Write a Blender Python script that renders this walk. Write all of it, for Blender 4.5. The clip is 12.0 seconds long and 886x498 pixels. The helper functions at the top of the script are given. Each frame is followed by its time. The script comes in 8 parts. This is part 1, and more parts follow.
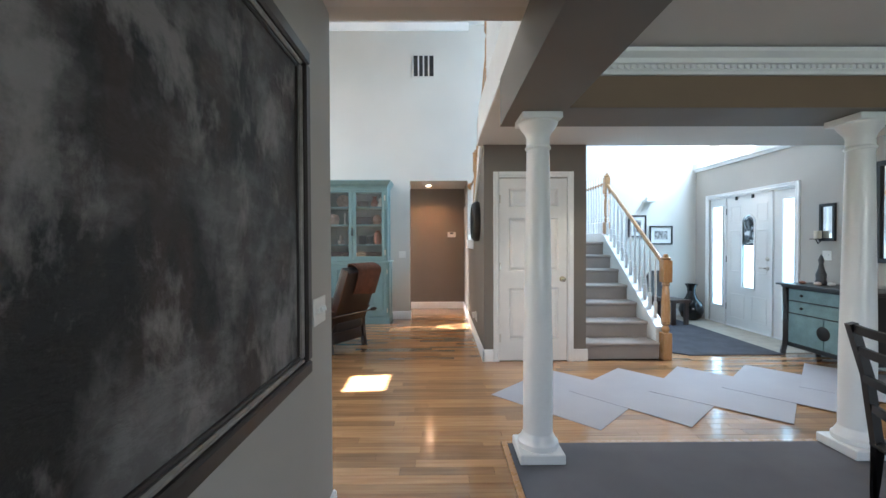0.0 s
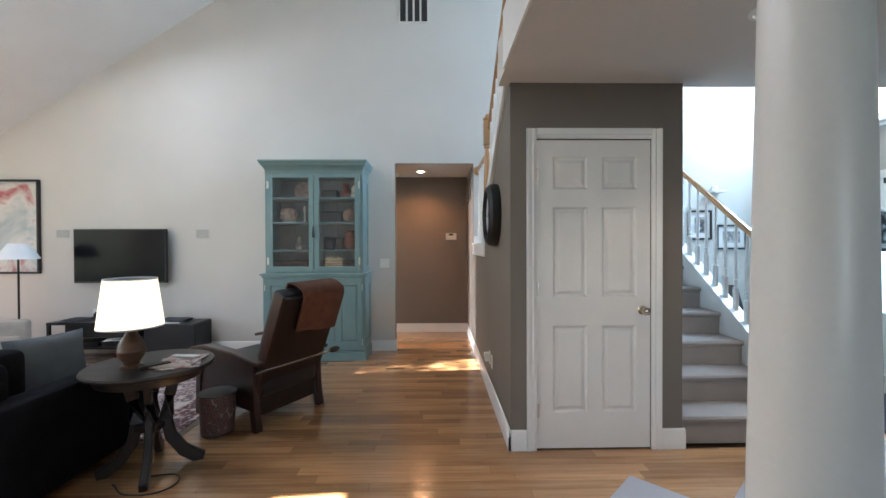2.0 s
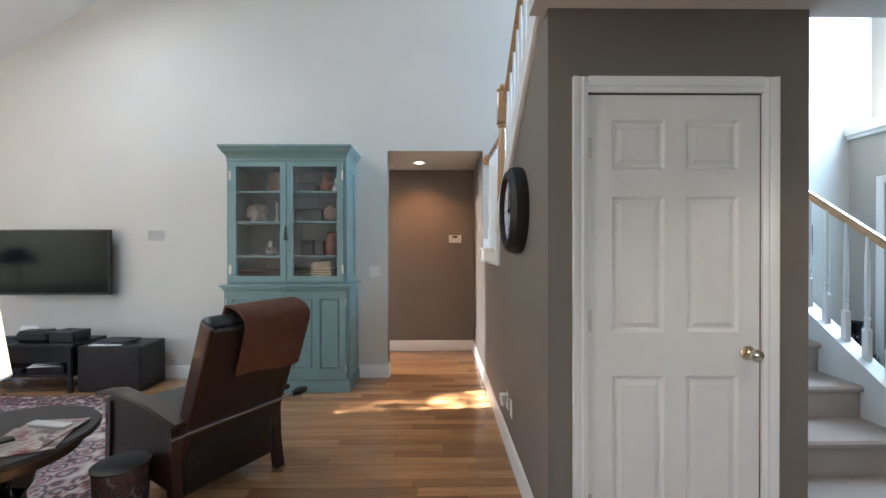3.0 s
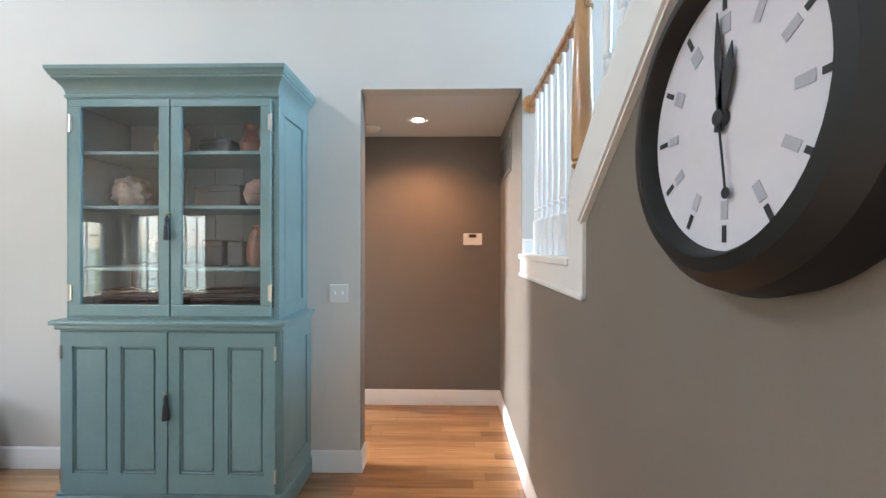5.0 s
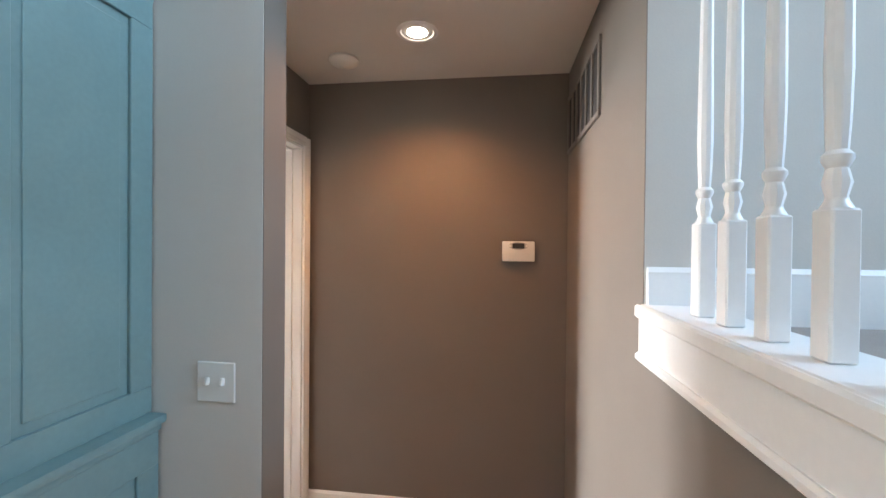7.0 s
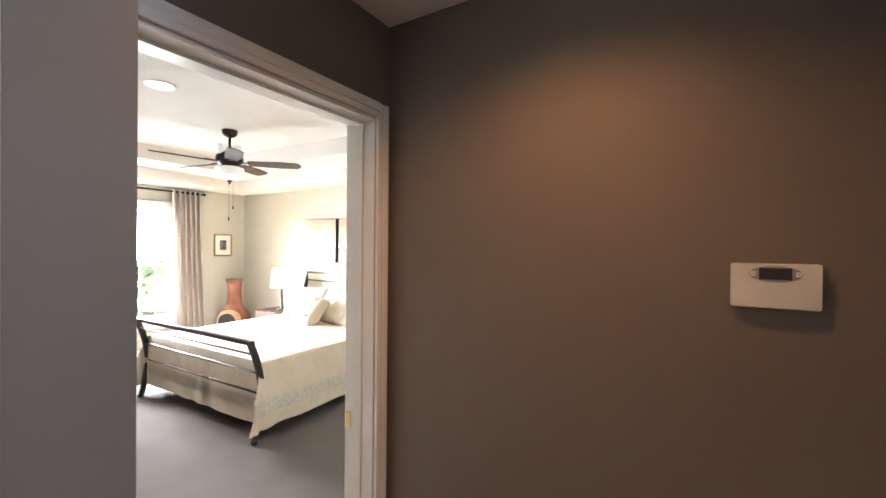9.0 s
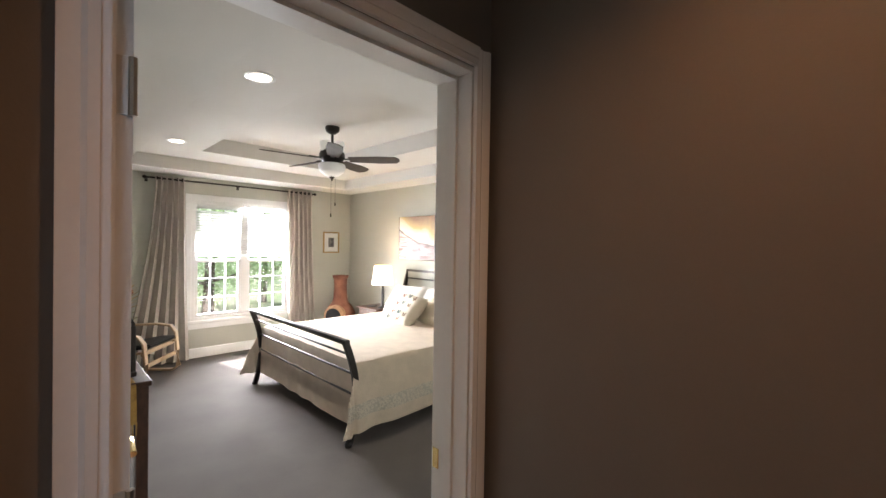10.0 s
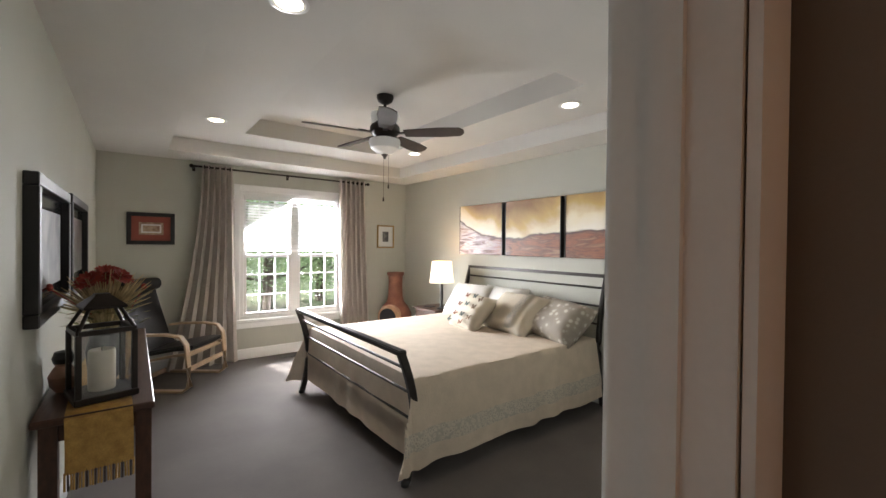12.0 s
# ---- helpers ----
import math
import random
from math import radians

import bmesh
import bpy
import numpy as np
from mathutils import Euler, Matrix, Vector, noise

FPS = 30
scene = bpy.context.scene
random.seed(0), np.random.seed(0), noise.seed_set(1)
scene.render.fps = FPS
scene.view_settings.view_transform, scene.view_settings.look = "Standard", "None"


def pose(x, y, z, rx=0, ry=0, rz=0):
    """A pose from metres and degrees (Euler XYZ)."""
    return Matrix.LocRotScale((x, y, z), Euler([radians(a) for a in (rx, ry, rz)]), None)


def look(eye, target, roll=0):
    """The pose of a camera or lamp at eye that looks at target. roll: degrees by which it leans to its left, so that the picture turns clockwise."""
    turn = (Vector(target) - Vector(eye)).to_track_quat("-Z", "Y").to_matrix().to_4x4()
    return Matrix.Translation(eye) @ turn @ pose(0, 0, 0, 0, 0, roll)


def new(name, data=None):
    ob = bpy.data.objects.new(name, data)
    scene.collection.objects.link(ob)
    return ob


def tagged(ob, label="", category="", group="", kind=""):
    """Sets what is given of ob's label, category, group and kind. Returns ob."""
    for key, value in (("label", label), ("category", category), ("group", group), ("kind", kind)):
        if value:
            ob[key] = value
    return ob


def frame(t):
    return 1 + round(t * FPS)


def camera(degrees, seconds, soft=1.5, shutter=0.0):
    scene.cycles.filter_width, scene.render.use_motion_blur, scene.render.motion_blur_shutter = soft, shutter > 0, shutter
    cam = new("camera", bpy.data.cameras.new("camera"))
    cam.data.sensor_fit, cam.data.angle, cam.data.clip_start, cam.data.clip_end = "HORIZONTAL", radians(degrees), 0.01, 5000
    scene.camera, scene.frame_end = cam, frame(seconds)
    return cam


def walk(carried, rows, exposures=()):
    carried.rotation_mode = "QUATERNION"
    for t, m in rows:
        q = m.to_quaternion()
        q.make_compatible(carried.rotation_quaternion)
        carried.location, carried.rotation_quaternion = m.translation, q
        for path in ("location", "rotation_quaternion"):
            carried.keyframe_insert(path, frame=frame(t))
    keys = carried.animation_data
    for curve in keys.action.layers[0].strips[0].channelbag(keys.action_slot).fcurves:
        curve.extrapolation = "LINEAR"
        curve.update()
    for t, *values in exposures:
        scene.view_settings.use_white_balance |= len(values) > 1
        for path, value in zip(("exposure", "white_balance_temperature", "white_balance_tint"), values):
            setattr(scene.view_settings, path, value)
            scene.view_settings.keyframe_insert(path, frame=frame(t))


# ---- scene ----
cam = camera(94.8, 12.0)
PATH = [
    (0, (-0.011, 0.074, 1.329), (0.005, 2.073, 1.297), -0.2),
    (0.5, (0.03, 0.528, 1.328), (0.038, 2.528, 1.301), -0.1),
    (1, (-0.025, 1.008, 1.345), (0.0, 3.007, 1.313), 0.1),
    (1.5, (-0.026, 1.472, 1.355), (0.008, 3.472, 1.328), -0.2),
    (2, (-0.01, 1.939, 1.353), (0.026, 3.939, 1.333), -0.2),
    (2.5, (-0.012, 2.393, 1.363), (0.022, 4.392, 1.348), -0.1),
    (3, (0.005, 2.844, 1.382), (0.029, 4.844, 1.371), -0.1),
    (3.2, (0.004, 3.03, 1.379), (0.022, 5.03, 1.37), 0.0),
    (5, (0.039, 4.625, 1.408), (-0.001, 6.624, 1.402), 0.1),
    (5.5, (0.032, 5.05, 1.413), (-0.016, 7.05, 1.405), 0.0),
    (6, (0.049, 5.437, 1.432), (0.0, 7.436, 1.426), -0.1),
    (6.5, (0.079, 5.79, 1.464), (-0.023, 7.787, 1.462), 0.3),
    (6.7, (0.114, 5.922, 1.49), (-0.048, 7.915, 1.478), 0.4),
    (8.3, (0.121, 6.777, 1.548), (-0.609, 8.64, 1.547), 0.4),
    (8.5, (0.102, 6.858, 1.569), (-0.712, 8.684, 1.553), 0.1),
    (9, (0.06, 7.053, 1.57), (-0.975, 8.765, 1.558), 0.5),
    (9.5, (-0.049, 7.207, 1.563), (-1.296, 8.77, 1.551), 0.9),
    (10, (-0.176, 7.351, 1.547), (-1.597, 8.758, 1.528), 0.9),
    (10.5, (-0.324, 7.474, 1.533), (-1.868, 8.745, 1.506), 1.2),
    (11, (-0.477, 7.576, 1.505), (-2.067, 8.789, 1.48), 1.2),
    (11.5, (-0.648, 7.655, 1.492), (-2.244, 8.861, 1.468), 1.0),
    (12, (-0.789, 7.727, 1.45), (-2.383, 8.935, 1.429), 0.6),
]
EXPOSURES = [(0.0, 4.2), (1.0, 3.95), (2.0, 3.82), (3.2, 3.95), (5.0, 4.3), (6.0, 4.05), (6.7, 3.95), (8.4, 3.75), (9.0, 3.2), (9.5, 2.7), (10.0, 2.25), (10.5, 1.95), (12.0, 1.6)]
walk(cam, [(row[0], look(*row[1:])) for row in PATH], EXPOSURES)



# ---- world, sun, large lights ----
world = bpy.data.worlds.new("world")
scene.world = world
world.use_nodes = True
wn = world.node_tree.nodes
sky = wn.new("ShaderNodeTexSky")
sky.sky_type = "NISHITA"
sky.sun_disc = False
SUN_WAY = Vector((0.79, 0.20, -1.0)).normalized()
sky.sun_elevation = math.asin(-SUN_WAY.z)
sky.sun_rotation = math.atan2(-SUN_WAY.x, -SUN_WAY.y)
wn["Background"].inputs["Strength"].default_value = 0.058
world.node_tree.links.new(sky.outputs["Color"], wn["Background"].inputs["Color"])

sun = new("sun", bpy.data.lights.new("sun", "SUN"))
sun.data.energy, sun.data.angle, sun.data.color = 5.0, radians(0.6), (1.0, 0.975, 0.94)
sun.matrix_world = look((-20, -5, 26), Vector((-20, -5, 26)) + SUN_WAY)


def area_lamp(name, eye, target, w, h, watts, colour=(1, 1, 1), spread=180):
    lamp = new(name, bpy.data.lights.new(name, "AREA"))
    lamp.data.shape, lamp.data.size, lamp.data.size_y = "RECTANGLE", w, h
    lamp.data.energy, lamp.data.color, lamp.data.spread = watts, colour, radians(spread)
    lamp.matrix_world = look(eye, target)
    return lamp


def can_lamp(name, x, y, z, watts, colour=(1.0, 0.78, 0.55), degrees=110, blend=0.6):
    lamp = new(name, bpy.data.lights.new(name, "SPOT"))
    lamp.data.spot_size, lamp.data.spot_blend, lamp.data.shadow_soft_size = radians(degrees), blend, 0.05
    lamp.data.energy, lamp.data.color = watts, colour
    lamp.matrix_world = look((x, y, z), (x, y + 0.001, z - 1))
    return lamp


def bulb_lamp(name, x, y, z, watts, colour=(1.0, 0.75, 0.48), r=0.05):
    lamp = new(name, bpy.data.lights.new(name, "POINT"))
    lamp.data.energy, lamp.data.color, lamp.data.shadow_soft_size = watts, colour, r
    lamp.location = (x, y, z)
    return lamp


DAY = (0.72, 0.83, 1.0)
# sky light in the openings
# the first, wide opening is unseen and added for daylight
area_lamp("living_window_light", (-6.50, 4.6, 1.42), (0, 4.6, 1.3), 2.5, 1.3, 0.8, DAY)
area_lamp("living_window_light", (-6.50, 2.0, 1.2), (0, 2.0, 1.2), 1.0, 1.35, 0.8, DAY)
area_lamp("living_window_light", (-5.3, 1.04, 1.3), (-5.3, 9, 1.3), 1.35, 1.45, 1.8, DAY)
area_lamp("skylight_light", (-3.45, 5.65, 4.02), (-2.2, 5.0, 0), 0.9, 0.45, 3.4, DAY)
area_lamp("skylight_light", (-3.78, 3.15, 3.83), (-2.6, 3.4, 0), 0.5, 0.5, 2.8, DAY)
# fill from an unseen opening added in the foyer ceiling
area_lamp("foyer_fill_light", (3.2, 6.0, 5.02), (3.2, 6.2, 0), 1.6, 1.2, 0.5, DAY)
area_lamp("foyer_high_window_light", (4.78, 5.95, 3.85), (0, 6.3, 2.5), 1.5, 1.3, 20, (0.46, 0.71, 1.0))
area_lamp("dining_window_light", (2.2, -3.14, 1.45), (2.2, 5, 1.1), 2.1, 1.35, 4.0, DAY)
area_lamp("bedroom_window_light", (-6.50, 9.42, 1.32), (-3.0, 10.15, 0.2), 1.3, 1.5, 78, (0.95, 0.96, 1.0), 104)
# lamps that burn
can_lamp("hall_can_light", -0.22, 7.79, 2.39, 4.6, (1.0, 0.47, 0.20), 140, 0.8)
can_lamp("foyer_can_light", 1.51, 3.76, 2.39, 2.2, (1.0, 0.86, 0.7))
can_lamp("foyer_can_light", 2.52, 3.77, 2.39, 1.2, (1.0, 0.86, 0.7))
can_lamp("foyer_can_light", 3.51, 3.77, 2.39, 1.2, (1.0, 0.86, 0.7))
can_lamp("tray_can_light", -2.70, 10.38, 2.51, 3.0, (1.0, 0.78, 0.54))
can_lamp("tray_can_light", -4.87, 8.30, 2.51, 2.2, (1.0, 0.78, 0.54))
can_lamp("tray_can_light", -2.68, 8.28, 2.51, 0.9, (1.0, 0.78, 0.54))
can_lamp("tray_can_light", -4.87, 10.38, 2.51, 2.6, (1.0, 0.78, 0.54))
bulb_lamp("table_lamp_light", -1.80, 4.36, 1.06, 0.75)
bulb_lamp("bedside_lamp_light", -4.90, 10.83, 1.10, 2.0)


# ---- materials ----
def mat(name, base, rough=0.5, metal=0.0, vary=0.08, scale=6.0, bump=0.0, bump_scale=60.0, stretch=(1, 1, 1), spec=0.5, second=None, mix_low=0.35, mix_high=0.65, coat=0.0):
    """A principled material with a slow variation, a fine grain and a fine relief in world metres."""
    m = bpy.data.materials.new(name)
    m.use_nodes = True
    nt = m.node_tree
    nodes, links = nt.nodes, nt.links
    b = nodes["Principled BSDF"]
    b.inputs["Roughness"].default_value = rough
    b.inputs["Metallic"].default_value = metal
    b.inputs["Specular IOR Level"].default_value = spec
    b.inputs["Coat Weight"].default_value = coat
    geo = nodes.new("ShaderNodeNewGeometry")
    mp = nodes.new("ShaderNodeMapping")
    mp.inputs["Scale"].default_value = stretch
    links.new(geo.outputs["Position"], mp.inputs["Vector"])
    n1 = nodes.new("ShaderNodeTexNoise")
    n1.inputs["Scale"].default_value, n1.inputs["Detail"].default_value = scale, 4
    links.new(mp.outputs["Vector"], n1.inputs["Vector"])
    n2 = nodes.new("ShaderNodeTexNoise")
    n2.inputs["Scale"].default_value, n2.inputs["Detail"].default_value = bump_scale, 3
    links.new(mp.outputs["Vector"], n2.inputs["Vector"])
    ramp = nodes.new("ShaderNodeMapRange")
    ramp.inputs["From Min"].default_value, ramp.inputs["From Max"].default_value = mix_low, mix_high
    links.new(n1.outputs["Fac"], ramp.inputs["Value"])
    mix = nodes.new("ShaderNodeMix")
    mix.data_type = "RGBA"
    c2 = second or tuple(max(0.0, c * (1 - vary * 1.6)) for c in base)
    mix.inputs["A"].default_value, mix.inputs["B"].default_value = (*base, 1), (*c2, 1)
    links.new(ramp.outputs["Result"], mix.inputs["Factor"])
    fine = nodes.new("ShaderNodeMix")
    fine.data_type, fine.blend_type = "RGBA", "MULTIPLY"
    fr = nodes.new("ShaderNodeMapRange")
    fr.inputs["To Min"].default_value, fr.inputs["To Max"].default_value = 1 - vary, 1 + vary
    links.new(n2.outputs["Fac"], fr.inputs["Value"])
    fine.inputs["Factor"].default_value = 1.0
    links.new(mix.outputs["Result"], fine.inputs["A"])
    links.new(fr.outputs["Result"], fine.inputs["B"])
    links.new(fine.outputs["Result"], b.inputs["Base Color"])
    rr = nodes.new("ShaderNodeMapRange")
    rr.inputs["To Min"].default_value, rr.inputs["To Max"].default_value = max(0.02, rough - 0.06), min(1, rough + 0.06)
    links.new(n1.outputs["Fac"], rr.inputs["Value"])
    links.new(rr.outputs["Result"], b.inputs["Roughness"])
    if bump:
        bp = nodes.new("ShaderNodeBump")
        bp.inputs["Strength"].default_value, bp.inputs["Distance"].default_value = 0.6, bump
        links.new(n2.outputs["Fac"], bp.inputs["Height"])
        links.new(bp.outputs["Normal"], b.inputs["Normal"])
    return m


def plank_mat(name, per_island):
    """Oiled red-oak strips: each strip its own tone, grain along its length."""
    m = mat(name, (0.45, 0.245, 0.115), 0.22, vary=0.07, scale=4, bump=0.0002, bump_scale=26, stretch=(0.5, 9, 8), second=(0.33, 0.165, 0.072), coat=0.55)
    nt = m.node_tree
    b = nt.nodes["Principled BSDF"]
    b.inputs["Coat Roughness"].default_value = 0.09
    src = b.inputs["Base Color"].links[0].from_socket
    rnd = nt.nodes.new("ShaderNodeNewGeometry").outputs["Random Per Island"] if per_island else nt.nodes.new("ShaderNodeObjectInfo").outputs["Random"]
    tone = nt.nodes.new("ShaderNodeMapRange")
    tone.inputs["To Min"].default_value, tone.inputs["To Max"].default_value = 0.68, 1.26
    nt.links.new(rnd, tone.inputs["Value"])
    mul = nt.nodes.new("ShaderNodeMix")
    mul.data_type, mul.blend_type = "RGBA", "MULTIPLY"
    mul.inputs["Factor"].default_value = 1.0
    nt.links.new(src, mul.inputs["A"])
    nt.links.new(tone.outputs["Result"], mul.inputs["B"])
    nt.links.new(mul.outputs["Result"], b.inputs["Base Color"])
    return m


def glow(name, colour, strength):
    m = bpy.data.materials.new(name)
    m.use_nodes = True
    b = m.node_tree.nodes["Principled BSDF"]
    b.inputs["Base Color"].default_value = (*colour, 1)
    b.inputs["Emission Color"].default_value, b.inputs["Emission Strength"].default_value = (*colour, 1), strength
    return m


def glass_mat(name, rough=0.0, tint=(1, 1, 1)):
    """A thin pane: mostly clear, with the mirror image that its angle gives."""
    m = bpy.data.materials.new(name)
    m.use_nodes = True
    nodes, links = m.node_tree.nodes, m.node_tree.links
    nodes.clear()
    out = nodes.new("ShaderNodeOutputMaterial")
    mix = nodes.new("ShaderNodeMixShader")
    clear = nodes.new("ShaderNodeBsdfTransparent")
    clear.inputs["Color"].default_value = (*tint, 1)
    gloss = nodes.new("ShaderNodeBsdfGlossy")
    gloss.inputs["Roughness"].default_value = rough
    face = nodes.new("ShaderNodeLayerWeight")
    face.inputs["Blend"].default_value = 0.5
    power = nodes.new("ShaderNodeMath")
    power.operation = "POWER"
    power.inputs[1].default_value = 4.0
    links.new(face.outputs["Facing"], power.inputs[0])
    shine = nodes.new("ShaderNodeMapRange")
    shine.inputs["To Min"].default_value, shine.inputs["To Max"].default_value = 0.045, 0.9
    links.new(power.outputs["Value"], shine.inputs["Value"])
    links.new(shine.outputs["Result"], mix.inputs["Fac"])
    links.new(clear.outputs["BSDF"], mix.inputs[1])
    links.new(gloss.outputs["BSDF"], mix.inputs[2])
    links.new(mix.outputs["Shader"], out.inputs["Surface"])
    return m


M = {
    "wall_pale": mat("pale_wall_paint", (0.61, 0.59, 0.55), 0.75, vary=0.03, scale=1.2, bump=0.0004, bump_scale=220),
    "wall_taupe": mat("taupe_wall_paint", (0.186, 0.160, 0.136), 0.62, vary=0.04, scale=1.5, bump=0.0004, bump_scale=220),
    "wall_greige": mat("greige_wall_paint", (0.42, 0.39, 0.35), 0.7, vary=0.03, scale=1.5, bump=0.0004, bump_scale=220),
    "wall_sage": mat("sage_grey_wall_paint", (0.50, 0.50, 0.44), 0.75, vary=0.03, scale=1.3, bump=0.0004, bump_scale=220),
    "ceiling": mat("ceiling_paint", (0.66, 0.64, 0.61), 0.85, vary=0.03, scale=1.5, bump=0.0006, bump_scale=260),
    "trim": mat("white_trim_paint", (0.80, 0.80, 0.79), 0.32, vary=0.03, scale=3, bump=0.0002, bump_scale=90),
    "door_white": mat("white_door_paint", (0.78, 0.77, 0.75), 0.38, vary=0.03, scale=4, bump=0.0003, bump_scale=120),
    "oak": mat("honey_oak", (0.52, 0.29, 0.13), 0.28, vary=0.14, scale=7, bump=0.0003, bump_scale=50, stretch=(4, 4, 0.8), second=(0.42, 0.21, 0.085), coat=0.7),
    "plank": plank_mat("oak_strip", False),
    "plank_rest": plank_mat("oak_strip_far", True),
    "subfloor": mat("subfloor_wood", (0.10, 0.055, 0.025), 0.8, vary=0.1),
    "carpet_grey": mat("grey_carpet", (0.165, 0.148, 0.14), 0.98, second=(0.145, 0.13, 0.124), vary=0.22, scale=2.5, bump=0.004, bump_scale=330, spec=0.1),
    "carpet_dining": mat("dining_carpet", (0.16, 0.155, 0.165), 0.98, second=(0.145, 0.14, 0.15), vary=0.22, scale=3.5, bump=0.004, bump_scale=330, spec=0.1),
    "carpet_stair": mat("stair_carpet", (0.37, 0.325, 0.30), 0.98, second=(0.33, 0.29, 0.268), vary=0.2, scale=4, bump=0.005, bump_scale=300, spec=0.1),
    "tile": mat("beige_stone_tile", (0.42, 0.36, 0.29), 0.45, vary=0.1, scale=9, bump=0.0005, bump_scale=60),
    "brass": mat("brass", (0.75, 0.55, 0.25), 0.25, 1.0, vary=0.05),
    "champagne": mat("pale_champagne_metal", (0.74, 0.66, 0.52), 0.2, 1.0, vary=0.05),
    "nickel": mat("satin_nickel", (0.62, 0.58, 0.52), 0.3, 1.0, vary=0.05),
    "bronze": mat("dark_bronze", (0.035, 0.028, 0.024), 0.4, 0.7, vary=0.1),
    "black": mat("black_paint", (0.015, 0.014, 0.014), 0.4, vary=0.1),
    "black_gloss": mat("black_gloss", (0.008, 0.008, 0.009), 0.12, vary=0.05),
    "plastic_white": mat("white_plastic", (0.76, 0.75, 0.71), 0.4, vary=0.02),
    "vent_paint": mat("painted_grille", (0.40, 0.39, 0.37), 0.5, vary=0.04),
    "grille_shade": mat("duct_shade", (0.03, 0.027, 0.025), 0.8, vary=0.1),
    "glass": glass_mat("window_glass"),
    # blue emission in the door glass stands in for daylight outside
    "frosted": glow("daylight_glow_glass", (0.42, 0.74, 1.0), 0.30),
    "can_glow": glow("can_bulb", (1.0, 0.90, 0.75), 2.4),
    "grass": mat("grass_ground", (0.06, 0.10, 0.03), 0.95, vary=0.3, scale=2, bump=0.02, bump_scale=30),
    "bark": mat("bark", (0.09, 0.065, 0.045), 0.95, vary=0.25, scale=8, bump=0.01, bump_scale=30),
    "leaf": mat("leaf", (0.07, 0.12, 0.035), 0.6, vary=0.3, scale=1.5, second=(0.11, 0.16, 0.05)),
    "siding": mat("house_siding", (0.5, 0.5, 0.47), 0.8, vary=0.05),
}
for key in ("wall_pale",):
    M[key].node_tree.nodes["Principled BSDF"].inputs["Specular IOR Level"].default_value = 0.25


# ---- building helpers ----
def box(bm, x0, y0, z0, x1, y1, z1, bevel=0.0, seg=1):
    made = bmesh.ops.create_cube(bm, size=1.0, matrix=Matrix.Translation(((x0 + x1) / 2, (y0 + y1) / 2, (z0 + z1) / 2)) @ Matrix.Diagonal((abs(x1 - x0), abs(y1 - y0), abs(z1 - z0), 1)))
    vs = made["verts"]
    if bevel:
        es = list({e for v in vs for e in v.link_edges})
        got = bmesh.ops.bevel(bm, geom=es, offset=min(bevel, 0.45 * min(abs(x1 - x0), abs(y1 - y0), abs(z1 - z0))), segments=seg, affect="EDGES", profile=0.6)
        vs = list({v for f in got["faces"] for v in f.verts} | {v for v in vs if v.is_valid})
    return vs


def turned(bm, m, vs):
    bmesh.ops.transform(bm, matrix=m, verts=[v for v in vs if v.is_valid])


def prism(bm, pts, axis, a, b):
    """A flat outline pushed along an axis: pts are (u, v) in the other two axes, in their order."""
    def at(u, v, w):
        return {"x": (w, u, v), "y": (u, w, v), "z": (u, v, w)}[axis]
    lo = [bm.verts.new(at(u, v, a)) for u, v in pts]
    hi = [bm.verts.new(at(u, v, b)) for u, v in pts]
    n = len(pts)
    fs = [bm.faces.new(lo[::-1]), bm.faces.new(hi)]
    for i in range(n):
        fs.append(bm.faces.new((lo[i], lo[(i + 1) % n], hi[(i + 1) % n], hi[i])))
    bmesh.ops.recalc_face_normals(bm, faces=fs)
    return lo + hi


def lathe(bm, profile, cx=0, cy=0, seg=24, squash=1.0):
    """Profile of (radius, z) turned about an upright axis."""
    rings = []
    for r, z in profile:
        rings.append([bm.verts.new((cx + max(r, 1e-4) * math.cos(2 * math.pi * i / seg), cy + squash * max(r, 1e-4) * math.sin(2 * math.pi * i / seg), z)) for i in range(seg)])
    fs = []
    for a, b in zip(rings, rings[1:]):
        for i in range(seg):
            j = (i + 1) % seg
            fs.append(bm.faces.new((a[i], a[j], b[j], b[i])))
    fs.append(bm.faces.new(rings[0][::-1]))
    fs.append(bm.faces.new(rings[-1]))
    bmesh.ops.recalc_face_normals(bm, faces=fs)
    return [v for r in rings for v in r]


def tube(bm, pts, r, seg=8, flat=None):
    """A bar along points; flat=(w, h) gives it a rectangular section."""
    pts = [Vector(p) for p in pts]
    rings = []
    up = Vector((0, 0, 1))
    for i, p in enumerate(pts):
        d = (pts[min(i + 1, len(pts) - 1)] - pts[max(i - 1, 0)]).normalized()
        side = d.cross(up)
        if side.length < 1e-3:
            side = d.cross(Vector((0, 1, 0)))
        side.normalize()
        top = side.cross(d).normalized()
        if flat:
            w, h = flat[0] / 2, flat[1] / 2
            rings.append([bm.verts.new(p + side * a * w + top * b * h) for a, b in ((-1, -1), (1, -1), (1, 1), (-1, 1))])
        else:
            rr = r[i] if isinstance(r, (list, tuple)) else r
            rings.append([bm.verts.new(p + (side * math.cos(2 * math.pi * k / seg) + top * math.sin(2 * math.pi * k / seg)) * rr) for k in range(seg)])
    n = len(rings[0])
    fs = []
    for a, b in zip(rings, rings[1:]):
        for k in range(n):
            fs.append(bm.faces.new((a[k], a[(k + 1) % n], b[(k + 1) % n], b[k])))
    fs += [bm.faces.new(rings[0][::-1]), bm.faces.new(rings[-1])]
    bmesh.ops.recalc_face_normals(bm, faces=fs)
    return [v for ring in rings for v in ring]


